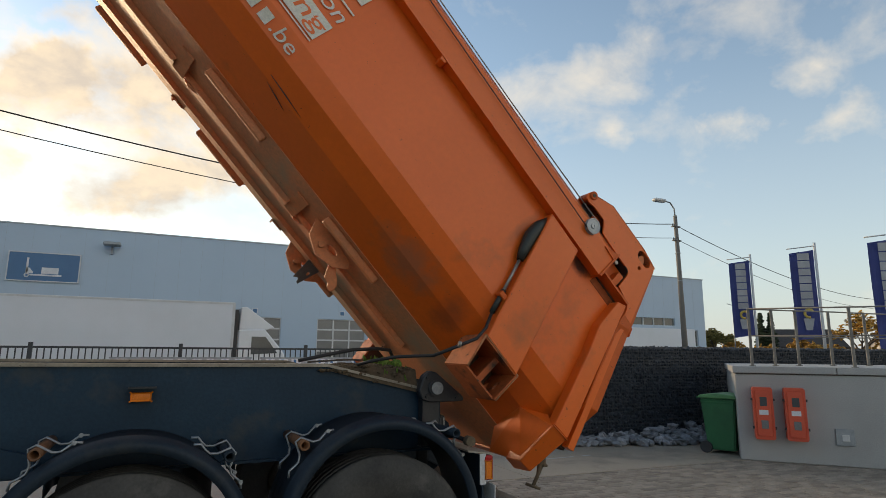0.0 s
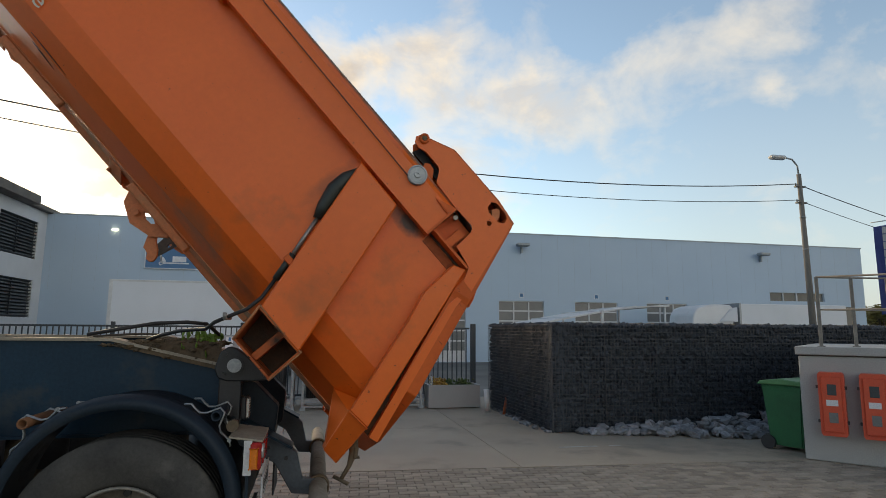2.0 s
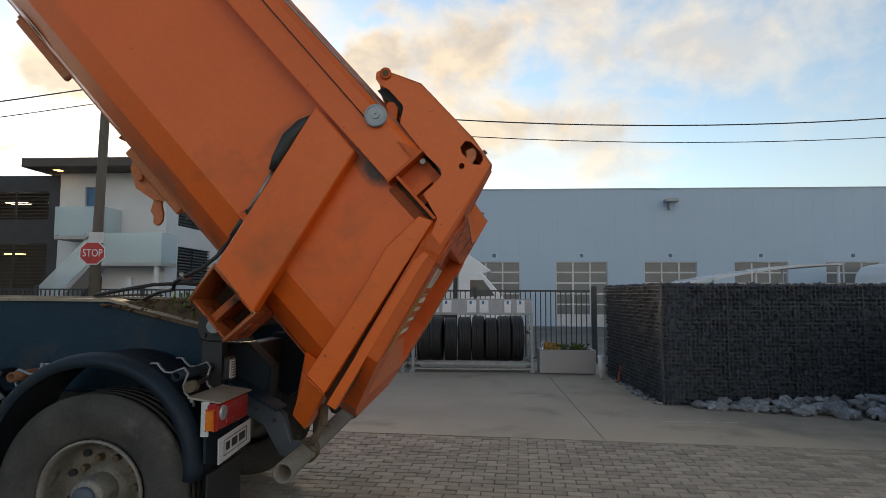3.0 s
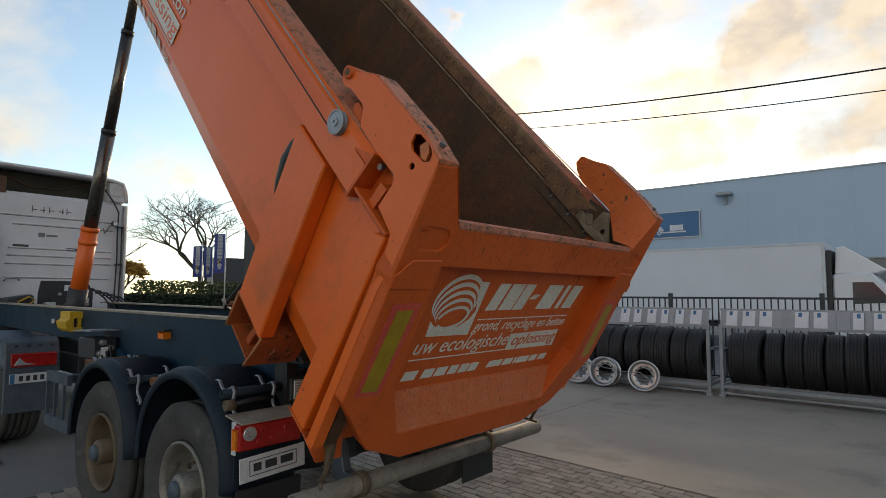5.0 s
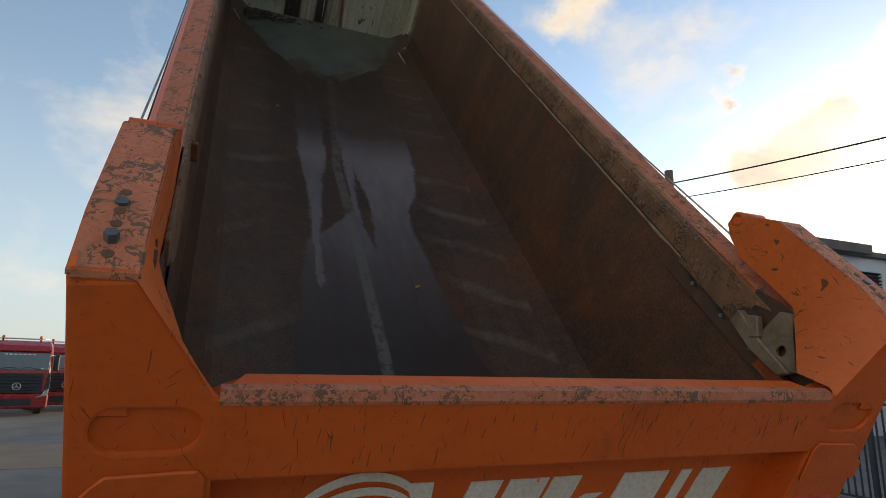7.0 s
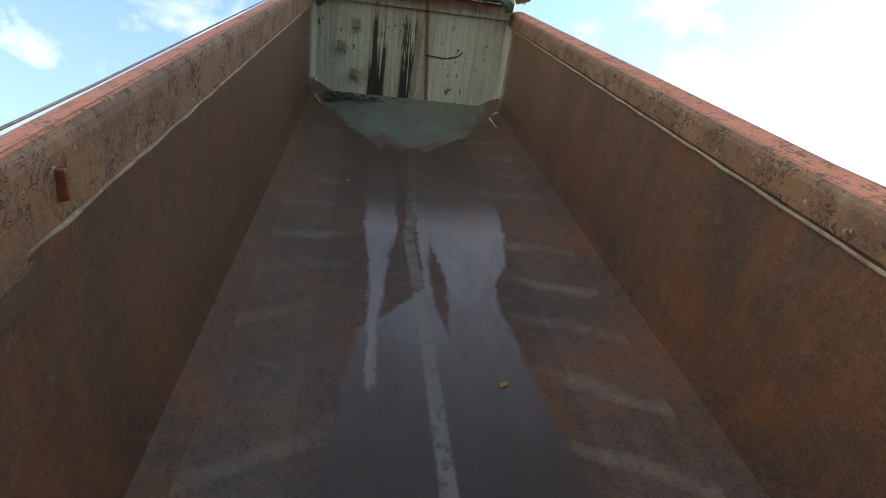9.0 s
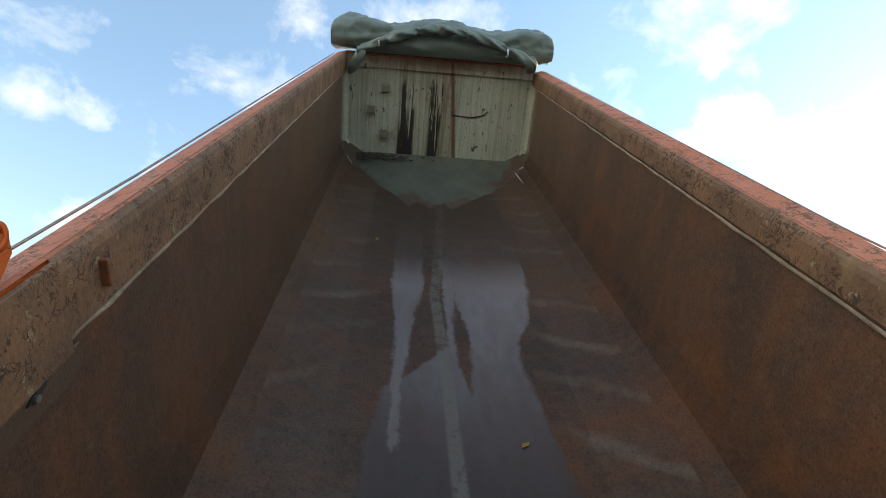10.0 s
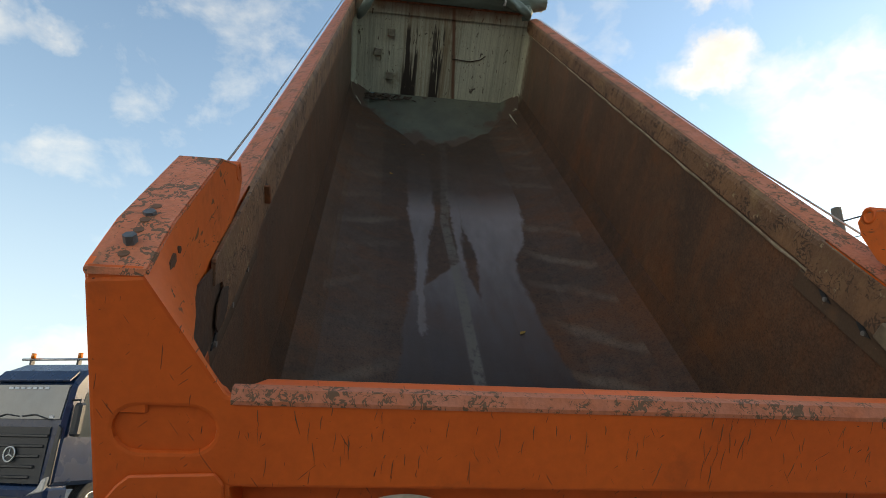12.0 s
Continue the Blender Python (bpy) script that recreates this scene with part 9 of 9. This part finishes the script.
# curved carport roof
cp = thing("carport", "pale arched carport roof on thin posts behind the gabion wall", "carport", (8.85, 19.0, 0))
arc_pts = [(5.2 * k / 16, 1.95 + 0.69 * math.sin(math.pi * 0.5 * k / 16) ** 1.2) for k in range(17)]
part("arched_roof", prism(arc_pts + [(a, b - 0.05) for a, b in arc_pts[::-1]], "y", 0, 3.5), "membrane", cp)
for k in (0, 4, 8, 12, 16):
    part("roof_rib", tube([(arc_pts[k][0], -0.02, arc_pts[k][1]), (arc_pts[k][0], 3.52, arc_pts[k][1])], 0.04, 6), "frame_white", cp)
for x_ in (0.1, 2.6, 5.1):
    for y_ in (0.1, 3.4):
        part("post", cyl((x_, y_, 0), (x_, y_, 1.9 + 0.69 * math.sin(math.pi * 0.5 * x_ / 5.2) ** 1.2), 0.04, n=10), "frame_white", cp)

# ---------------- poles, cables, flags ----------------
lp_ = thing("street_lamp", "slim concrete street lamp pole with a curved arm and glass head", "street lamp", (18.5, 17.25, 0))
part("pole", cyl((0, 0, 0), (-0.12, 0, 7.35), 0.128, 0.075, 14), "pole", lp_)
for z_ in (4.6, 5.75):
    part("pole_band", cyl((-0.016 * z_, 0, z_), (-0.016 * z_, 0, z_ + 0.03), 0.108, n=14), "zinc", lp_)
part("arm", tube([(-0.12, 0, 7.3), (-0.15, 0, 7.65), (-0.35, 0, 7.88), (-0.70, 0, 7.93)], 0.03, 8), "zinc", lp_)
part("lamp_head", box(-1.28, -0.66, -0.13, 0.13, 7.84, 7.98, 0.05), "plastic_white", lp_, "pale street lamp head")
for z_ in (6.86, 6.27):
    part("cable_bracket", box(-0.32, 0.10, -0.05, 0.05, z_, z_ + 0.05), "black", lp_)
    part("insulator", cyl((-0.28, 0, z_ + 0.05), (-0.28, 0, z_ + 0.14), 0.025, n=8), "black", lp_)
up = thing("utility_pole", "leaning grey timber utility pole beside the fence", "pole", (-6.58, 14.1, 0))
part("pole", cyl((0, 0, 0), (0.10, 0, 7.15), 0.13, 0.10, 14), "wood_pole", up)
for z_ in (6.79, 6.38):
    part("bracket", box(0.02, 0.18, -0.05, 0.05, z_, z_ + 0.05), "black", up)
sp_ = thing("stop_sign", "red octagonal stop sign with a white border, fixed on the pole", "road sign", m=pose(-6.52, 13.92, 2.62, 0, 0, 12))
octo = lambda r: [(r * math.cos(math.pi / 8 + k * math.pi / 4), r * math.sin(math.pi / 8 + k * math.pi / 4)) for k in range(8)]
part("plate", prism(octo(0.31), "y", -0.012, 0.0), "sign_white", sp_)
part("face", prism(octo(0.285), "y", -0.016, -0.012), "stop_red", sp_)
words("lettering", "STOP", 0.26, "sign_white", sp_, Matrix(((1, 0, 0, -0.22), (0, 0, -1, -0.018), (0, 1, 0, -0.09), (0, 0, 0, 1))), 0.001, 0, 0.44)
part("added_plate", box(-0.10, 0.24, -0.02, -0.005, 0.24, 0.50), "plastic_white", sp_, "blank white plate hung askew")
wire_pts = [((-6.45, 14.1, 6.82), (18.25, 17.25, 6.98), 0.775, 0.016), ((-6.45, 14.1, 6.41), (18.25, 17.25, 6.39), 0.72, 0.011), ((-6.45, 14.1, 6.82), (-60, 20, 7.3), 1.2, 0.016), ((-6.45, 14.1, 6.41), (-60, 20, 6.8), 1.2, 0.011),
            ((18.25, 17.25, 6.98), (52, 26, 6.0), 0.9, 0.016), ((18.25, 17.25, 6.39), (52, 26, 5.3), 0.9, 0.011)]
for a, b, sag, thick in wire_pts:
    a, b = Vector(a), Vector(b)
    pts = [a.lerp(b, k / 24) - Vector((0, 0, sag * 4 * (k / 24) * (1 - k / 24))) for k in range(25)]
    ob = part("overhead_cable", tube(pts, thick, 6), "cable")
    tagged(ob, "thin black overhead cable slung between the poles", "cable", "overhead cables")


def flag(x, y, h, m_turn, label, s=1.0):
    th = thing("banner_flag", label, "flag", m=pose(x, y, 0, 0, 0, m_turn), group="banner flags")
    part("mast", cyl((0, 0, 0), (0, 0, h), 0.055 * s, 0.045 * s, 12), "frame_white", th)
    part("arm", cyl((0, 0, h - 0.12), (-0.95 * s, 0, h - 0.22), 0.02, n=8), "frame_white", th)
    bm = bmesh.new()
    rows = []
    for j in range(13):
        row = []
        for i in range(7):
            row.append(bm.verts.new((-0.06 - 0.82 * s * i / 6, 0.03 * math.sin(i * 1.1 + j * 0.35), h - 0.27 - 3.2 * s * j / 12 - 0.02 * i)))
        rows.append(row)
    for a, b in zip(rows, rows[1:]):
        for i in range(6):
            bm.faces.new((a[i], a[i + 1], b[i + 1], b[i]))
    bmesh.ops.solidify(bm, geom=list(bm.faces), thickness=0.012)
    cloth = part("cloth", bm, "flag_blue", th, "deep blue cloth with a pale upright mark")
    for k in range(7):
        z1 = h - 0.40 - k * 0.285 * s
        part("letter_bar", box(-0.64 * s, -0.24 * s, -0.055, -0.045, z1 - 0.25 * s, z1), "flag_grey", cloth)
    hook_ = spin([(0.10 * s, -0.06), (0.19 * s, -0.06), (0.19 * s, -0.045), (0.10 * s, -0.045)], 20, "y", (-0.42 * s, 0, h - 2.62 * s), a0=0.6, a1=5.0)
    part("emblem", hook_, "flag_yellow", cloth)
    part("emblem", prism([(-0.62 * s, h - 2.80 * s), (-0.26 * s, h - 2.80 * s), (-0.36 * s, h - 3.22 * s), (-0.56 * s, h - 3.22 * s)], "y", -0.056, -0.046), "flag_grey", cloth)
    return th


for x_, y_, h_ in ((22.18, 16.76, 5.95), (21.02, 13.28, 5.78), (18.78, 9.43, 5.35)):
    flag(x_, y_, h_, -38, "tall deep blue banner flag on a white mast")
for x_, y_ in ((-53.0, 31.2), (-53.5, 32.6), (-40, 26.5)):
    flag(x_, y_, 7.0, 60, "tall blue banner flag on a mast, far behind the truck")


# damp spill on the yard beside the tractor
M["wet"] = mat("wet_yard_surface", (0.050, 0.046, 0.042), (0.034, 0.032, 0.030), 3, 0.6, bump=0.15, grain=40, dirt=((0.095, 0.088, 0.08), 3, 0.58, 0.1), spec=0.2)
wb = bmesh.new()
ring = []
for k in range(72):
    a = math.tau * k / 72
    r_ = 1.0 + 0.55 * noise.noise(Vector((math.cos(a) * 1.6, math.sin(a) * 1.6, 2.0))) + 0.30 * noise.noise(Vector((math.cos(a) * 6, math.sin(a) * 6, 5.0)))
    ring.append(wb.verts.new((-4.35 + 0.95 * r_ * math.cos(a), 3.30 + 0.42 * r_ * math.sin(a), 0.005)))
wb.faces.new(ring)
tagged(part("wet_patch", wb, "wet"), "dark wet patch on the grey yard surface", "puddle", kind="structure")


# ---------------- far trees, hedge, houses ----------------
def tree(x, y, h, seed, leaf=None, leaves=900, spread=0.5, label="", lvl=4):
    r = random.Random(seed)
    th = thing("tree", label, "tree", (x, y, 0))
    bm = bmesh.new()
    tips = []

    def limb(p, d, ln, rad, depth):
        q = p + d * ln
        mid = p.lerp(q, 0.5) + Vector((r.gauss(0, 1), r.gauss(0, 1), 0)) * ln * 0.05
        tube([p, mid, q], [rad, rad * 0.82, rad * 0.66], 6 if depth > 2 else 4, bm, False)
        if depth == 0:
            tips.append(q)
            return
        for k in range(r.choice((2, 3, 3)) if depth < lvl else 4):
            ax = Vector((r.gauss(0, 1), r.gauss(0, 1), r.gauss(0, 0.3))).normalized()
            nd = (d + ax * r.uniform(spread * 0.6, spread * 1.4)).normalized()
            nd.z = max(nd.z, -0.15) + 0.06
            limb(q, nd.normalized(), ln * r.uniform(0.60, 0.82), rad * 0.60, depth - 1)
    limb(Vector((0, 0, 0)), Vector((0, 0, 1)), h * 0.26, h * 0.026, lvl)
    part("trunk", bm, "bark", th)
    if leaf:
        rg = np.random.RandomState(seed)
        sp = []
        for k in range(leaves):
            q = tips[r.randrange(len(tips))]
            s_ = r.uniform(0.012, 0.028) * h
            sp.append((q.x + r.gauss(0, h * 0.03), q.y + r.gauss(0, h * 0.03), q.z + r.gauss(0, h * 0.03), s_, s_, s_ * 0.4))
        tagged(rubble("crown", sp, leaf, th, "", rg, 0.5), kind="stuff")
    return th


sgb = thing("far_sign", "white sign board with two dark blue marks on thin posts", "sign", (-36.0, 16.27, 0))
part("board", box(-0.05, 0.05, -0.62, 0.48, 5.69, 6.45, 0.01), "sign_white", sgb)
for y_ in (-0.22, 0.15):
    part("letter_bar", box(0.05, 0.056, y_ - 0.13, y_ + 0.16, 5.92, 6.26), "sign_blue", sgb)
for y_ in (-0.45, 0.35):
    part("post", cyl((0, y_, 0), (0, y_, 5.69), 0.05, n=8), "zinc", sgb)
tree(-55, 32, 15.0, 3, None, 0, 0.85, "tall bare tree with fine branches against the evening sky", 7)
tree(-62, 25, 11, 5, None, 0, 0.5, "bare tree with fine branches far behind the truck", 5)
tree(-45, 20.4, 6.0, 9, "leaf_yellow", 1600, 0.5, "autumn tree with orange-yellow leaves behind the truck")
tree(-52, 37.5, 5.0, 12, "leaf_green", 700, 0.5, "small leafy tree with olive leaves behind the yard")
tree(44.6, 36.7, 4.9, 15, "leaf_olive", 2600, 0.62, "olive-green leafy tree beyond the warehouse end")
tree(48.6, 38.6, 4.1, 16, "leaf_yellow", 1500, 0.55, "low autumn tree with yellow leaves beyond the flags")
tree(57.3, 32.0, 6.6, 17, "leaf_yellow", 900, 0.75, "wide half-bare autumn tree beyond the flags", 5)
tree(52.0, 33.5, 4.0, 18, "leaf_yellow", 1300, 0.55, "small orange autumn tree beyond the flags")
rg = np.random.RandomState(91)
sp = [(50 + 14 * f + rg.uniform(-1, 1), 40.5 - 12 * f + rg.uniform(-0.8, 0.8), 0.3 + rg.rand() * 2.3 * (0.75 + 0.25 * math.sin(f * 40)), 0.16, 0.16, 0.11) for f in rg.rand(2600)]
tagged(rubble("shrubs", sp, "leaf_yellow", None, "", rg, 0.5), "orange-brown autumn shrubs beyond the flags", "shrubs", kind="stuff")
thin = thing("lamp_post", "thin grey double-armed lamp post far beyond the flags", "lamp post", (46.9, 36.9, 0))
part("pole", cyl((0, 0, 0), (0, 0, 6.1), 0.06, 0.04, 8), "zinc", thin)
part("arm", tube([(-0.35, 0.3, 6.25), (0, 0, 6.1), (0.35, -0.3, 6.25)], 0.035, 6), "zinc", thin)
for k, (x_, y_) in enumerate(((54.73, 39.85), (55.2, 39.1))):
    th = thing("conifer", "slim dark conifer beyond the flags", "tree", (x_, y_, 0), "slim conifers")
    part("trunk", cyl((0, 0, 0), (0, 0, 5.5), 0.12, 0.02, 8), "bark", th)
    rg = np.random.RandomState(50 + k)
    sp = [((1 - f) * rg.randn() * 0.45, (1 - f) * rg.randn() * 0.45, 0.6 + 5.2 * f, 0.18, 0.18, 0.10) for f in rg.rand(500)]
    tagged(rubble("crown", sp, "hedge", th, "", rg, 0.5), kind="stuff")
rg = np.random.RandomState(61)
sp = [(-47 + rg.uniform(-0.8, 0.8), 14 + rg.rand() * 36, rg.rand() * 1.5 + 0.2, 0.13, 0.15, 0.12) for k in range(7000)]
tagged(rubble("hedge", sp, "hedge", None, "", rg, 0.5), "long dark clipped hedge at the end of the yard", "hedge", kind="stuff")
sp = [(-51 + rg.uniform(-1.5, 1.5), 24 + rg.rand() * 18, 1.3 + rg.rand() ** 1.8 * 1.7, 0.09, 0.10, 0.07) for k in range(5200)]
tagged(rubble("shrubs", sp, "leaf_green", None, "", rg, 0.5), "olive and yellow shrubs behind the hedge", "shrubs", kind="stuff")


def low_house(x, y, w, d, h, ridge, turn, label, wall="brick_wall"):
    th = thing("far_house", label, "house", m=pose(x, y, 0, 0, 0, turn), group="far houses")
    part("wall", prism([(-d / 2, 0), (d / 2, 0), (d / 2, h), (0, ridge - 0.15), (-d / 2, h)], "x", -w / 2, w / 2), wall, th)
    for sgn in (-1, 1):
        part("roof", prism([(sgn * (d / 2 + 0.4), h - 0.25), (0, ridge), (0, ridge + 0.2), (sgn * (d / 2 + 0.4), h - 0.05)], "x", -w / 2 - 0.3, w / 2 + 0.3), "roof_tile", th)
    part("chimney", box(w * 0.2, w * 0.2 + 0.7, -0.4, 0.4, ridge - 0.8, ridge + 1.0), "brick_wall", th)
    for k in range(3):
        xx = -w / 2 + w * (k + 0.6) / 3.4
        wn = part("window", box(xx - 0.5, xx + 0.5, -d / 2 - 0.04, -d / 2 - 0.01, 1.0, 2.2), "glass_dark", th)
        part("window_frame", box(xx - 0.03, xx + 0.03, -d / 2 - 0.06, -d / 2 - 0.04, 1.0, 2.2), "frame_white", wn)
    wn = part("window", box(w / 2 + 0.005, w / 2 + 0.03, -0.5, 0.5, h + 0.2, h + 1.3), "glass_dark", th)


low_house(-85, -1.5, 9, 9, 4.2, 8.0, 0, "pale gabled house with a dark roof beyond the truck row")
low_house(-62, 8.3, 14, 9, 3.6, 7.2, 90, "house with a broad dark roof at the end of the yard")
low_house(63.2, 41.5, 6.5, 6, 2.5, 4.2, -35, "low house with a dark roof beyond the flags")
low_house(78, 36, 9, 7, 2.6, 4.6, -30, "low brown-roofed house beyond the flags")
low_house(-60, 46, 18, 8, 3.2, 6.0, 70, "house with a dark roof behind the hedge")


# ---------------- rows of parked trucks ----------------
def parked_truck(m, paint, label, h=3.5, beacons=False, grille="black"):
    th = thing("parked_truck", label, "truck", m=m, group="parked trucks")
    g1, w1 = h - 1.32, h - 0.52
    c = prism([(-2.2, 0.95), (-2.2, h), (-0.9, h + 0.05), (-0.28, h - 0.22), (-0.06, h - 0.50), (0.04, g1), (0.06, 0.95)], "y", -1.22, 1.22, bevel=0.09)
    cab_ = part("cab", c, paint, th)
    part("wind_screen", prism([(-0.07, w1), (-0.03, w1), (0.062, g1 + 0.06), (0.02, g1 + 0.06)], "y", -1.10, 1.10, bevel=0.006), "screen", cab_)
    part("visor", prism([(-0.26, h - 0.24), (-0.02, h - 0.46), (0.0, h - 0.42), (-0.24, h - 0.19)], "y", -1.08, 1.08, bevel=0.008), paint, cab_)
    for k in range(7):
        part("lettering_bar", box(-0.02, -0.008, -0.60 + k * 0.17, -0.48 + k * 0.17, w1 - 0.10, w1 - 0.05), "sign_white", cab_)
    part("grille_back", box(0.05, 0.072, -0.92, 0.92, 1.0, g1 - 0.10), "black", cab_)
    ng = 5
    for k in range(ng):
        zz = 1.06 + k * (g1 - 1.20) / ng
        half_ = 0.98 - 0.07 * (ng - k)
        part("grille_slat", prism([(0.03, zz), (0.105, zz + 0.05), (0.105, zz + 0.085), (0.03, zz + 0.115)], "y", -half_, half_), "grille_grey", cab_)
        part("grille_gap", box(0.04, 0.068, -half_, half_, zz + 0.112, zz + 0.16), "black", cab_)
    part("emblem_ring", spin([(0.135, 0.10), (0.165, 0.10), (0.165, 0.135), (0.135, 0.135)], 24, "x", (0, 0, g1 - 0.66)), "alloy", cab_)
    for a_ in (90, 210, 330):
        part("emblem_spoke", tube([(0.118, 0, g1 - 0.66), (0.118, 0.135 * math.cos(radians(a_)), g1 - 0.66 + 0.135 * math.sin(radians(a_)))], [0.026, 0.008], 5), "alloy", cab_)
    part("emblem_disc", cyl((0.08, 0, g1 - 0.66), (0.115, 0, g1 - 0.66), 0.14, n=20), "black", cab_)
    part("screen_paper", box(0.035, 0.042, -0.98, -0.78, g1 + 0.14, g1 + 0.32), "paper", cab_)
    part("screen_paper", box(0.058, 0.066, 0.80, 0.92, g1 + 0.09, g1 + 0.14), "paper", cab_)
    for sgn in (-1, 1):
        part("corner_panel", prism([(sgn * 1.0, 0.98), (sgn * 1.22, 0.98), (sgn * 1.22, g1 - 0.12), (sgn * 1.12, g1 - 0.05)], "x", 0.03, 0.085, bevel=0.012), "grille_grey", cab_)
    part("bumper", box(-0.5, 0.14, -1.23, 1.23, 0.32, 0.95, 0.07), paint if paint != "white" else "white", th)
    part("bumper_vent", box(0.135, 0.15, -0.6, 0.6, 0.45, 0.75, 0.01), "black", th)
    for sgn in (-1, 1):
        part("headlamp", prism([(sgn * 0.74, 0.78), (sgn * 1.16, 0.86), (sgn * 1.20, 1.16), (sgn * 1.06, 1.10), (sgn * 0.98, 0.93)], "x", 0.02, 0.165, bevel=0.02), "clear_lens", th)
        mr = part("mirror", box(-0.25, -0.05, sgn * 1.28, sgn * 1.50, 1.95, 2.65, 0.05), "black", cab_)
        part("mirror_arm", tube([(-0.1, sgn * 1.18, 2.7), (-0.12, sgn * 1.40, 2.72), (-0.12, sgn * 1.40, 2.6)], 0.025, 6), "black", cab_)
        part("wiper", tube([(0.075, sgn * 0.85, g1 + 0.05), (0.075, sgn * 0.40, g1 + 0.16), (0.065, sgn * 0.05, g1 + 0.12)], 0.015, 5), "black", cab_)
        wheel(th, -1.35, sgn * 1.02, 0.50, sgn, "alloy", "rubber", 0.50, 0.32)
        wheel(th, -4.6, sgn * 0.98, 0.50, sgn, "alloy", "rubber", 0.50, 0.42)
        part("side_window", prism([(-1.25, 1.95), (-1.25, h - 0.65), (-0.45, h - 0.65), (-0.25, 1.95)], "y", sgn * 1.221, sgn * 1.228), "glass_dark", cab_)
    part("chassis", box(-5.6, -2.2, -0.45, 0.45, 0.75, 1.0), "black", th)
    if beacons:
        part("lamp_bar", tube([(-0.55, -1.0, h + 0.11), (-0.55, 1.0, h + 0.11)], 0.03, 8), "alloy", cab_)
        for sgn in (-1, 1):
            part("bar_foot", box(-0.6, -0.5, sgn * 0.7 - 0.03, sgn * 0.7 + 0.03, h - 0.02, h + 0.1), "black", cab_)
            part("beacon", cyl((-0.55, sgn * 0.70, h + 0.13), (-0.55, sgn * 0.70, h + 0.25), 0.055, n=12), "amber", cab_)
    return th


M["grille_grey"] = mat("satin_grille", (0.055, 0.058, 0.062), None, 5, 0.4, metal=0.4, bump=0.02)
SIZE = Matrix.Diagonal((1.05, 0.97, 1.087, 1.0))
blue1 = parked_truck(pose(-11.45, -3.92, 0, 0, 0, -17) @ SIZE, "truck_blue", "dark blue truck parked facing the yard", 3.55, True)
red1 = parked_truck(pose(-30.2, -2.3, 0, 0, 0, 18), "truck_red", "red truck parked in a long row facing the yard", 3.25, True)
copy_thing(red1, pose(-33.6, -1.2, 0, 0, 0, 18))
copy_thing(red1, pose(-27.2, -3.6, 0, 0, 0, 18))
wh1 = parked_truck(pose(-38.5, -0.3, 0, 0, 0, 18), "white", "white truck parked in a long row facing the yard", 3.2)
for k in range(1, 6):
    copy_thing(wh1, pose(-38.5 - k * 4.2, -0.3 + k * 0.55, 0, 0, 0, 18))


# ---------------- paving stones, last ----------------
LAY = Matrix.Translation((4.93, 7.22, 0)) @ pose(0, 0, 0, 0, 0, -4.25) @ Matrix.Translation((-4.93, -7.15, 0))
bed_bm = box(-1.6, 12.6, 2.4, 7.143, -0.10, -0.010)
bmesh.ops.transform(bed_bm, matrix=LAY, verts=bed_bm.verts)
bed = tagged(part("pavement", bed_bm, "bed"), "brown-grey clay paving strip with sandy joints", "pavement", kind="structure")
PL, PW = 0.205, 0.103
pb_ = box(-PL / 2 + 0.004, PL / 2 - 0.004, -PW / 2 + 0.003, PW / 2 - 0.003, -0.06, 0.0)
bmesh.ops.bevel(pb_, geom=[e for e in pb_.edges if all(v.co.z > -0.01 for v in e.verts)], offset=0.006, segments=1, affect="EDGES")
pave_me = bpy.data.meshes.new("paving_brick")
pb_.to_mesh(pave_me)
pb_.free()
rp = random.Random(77)
rest_v, rest_f = [], []
base_v = [v.co.copy() for v in pave_me.vertices]
base_f = [tuple(p.vertices) for p in pave_me.polygons]
row = 0
y_ = 7.15 - PW / 2
singles = 0
while y_ > 2.5:
    x_ = -1.5 + (PL / 2 if row % 2 else 0)
    while x_ < 12.4:
        dz, tx, ty = rp.uniform(-0.004, 0.003), rp.gauss(0, 0.012), rp.gauss(0, 0.008)
        if 2.0 <= x_ <= 6.0 and y_ > 5.62 and singles < 300:
            ob = mesh_part("paving_brick", pave_me, "paver", bed)
            ob.matrix_world = LAY @ Matrix.Translation((x_, y_, dz)) @ Euler((tx, ty, rp.gauss(0, 0.008))).to_matrix().to_4x4()
            singles += 1
        else:
            k = len(rest_v)
            for v in base_v:
                rest_v.append(LAY @ Vector((x_ + v.x, y_ + v.y, dz + v.z + v.y * tx - v.x * ty)))
            rest_f += [tuple(i + k for i in f) for f in base_f]
        x_ += PL
    y_ -= PW
    row += 1
me = bpy.data.meshes.new("paving_bricks")
me.from_pydata(rest_v, [], rest_f)
tagged(mesh_part("paving_bricks", me, "paver_far", bed), kind="stuff")
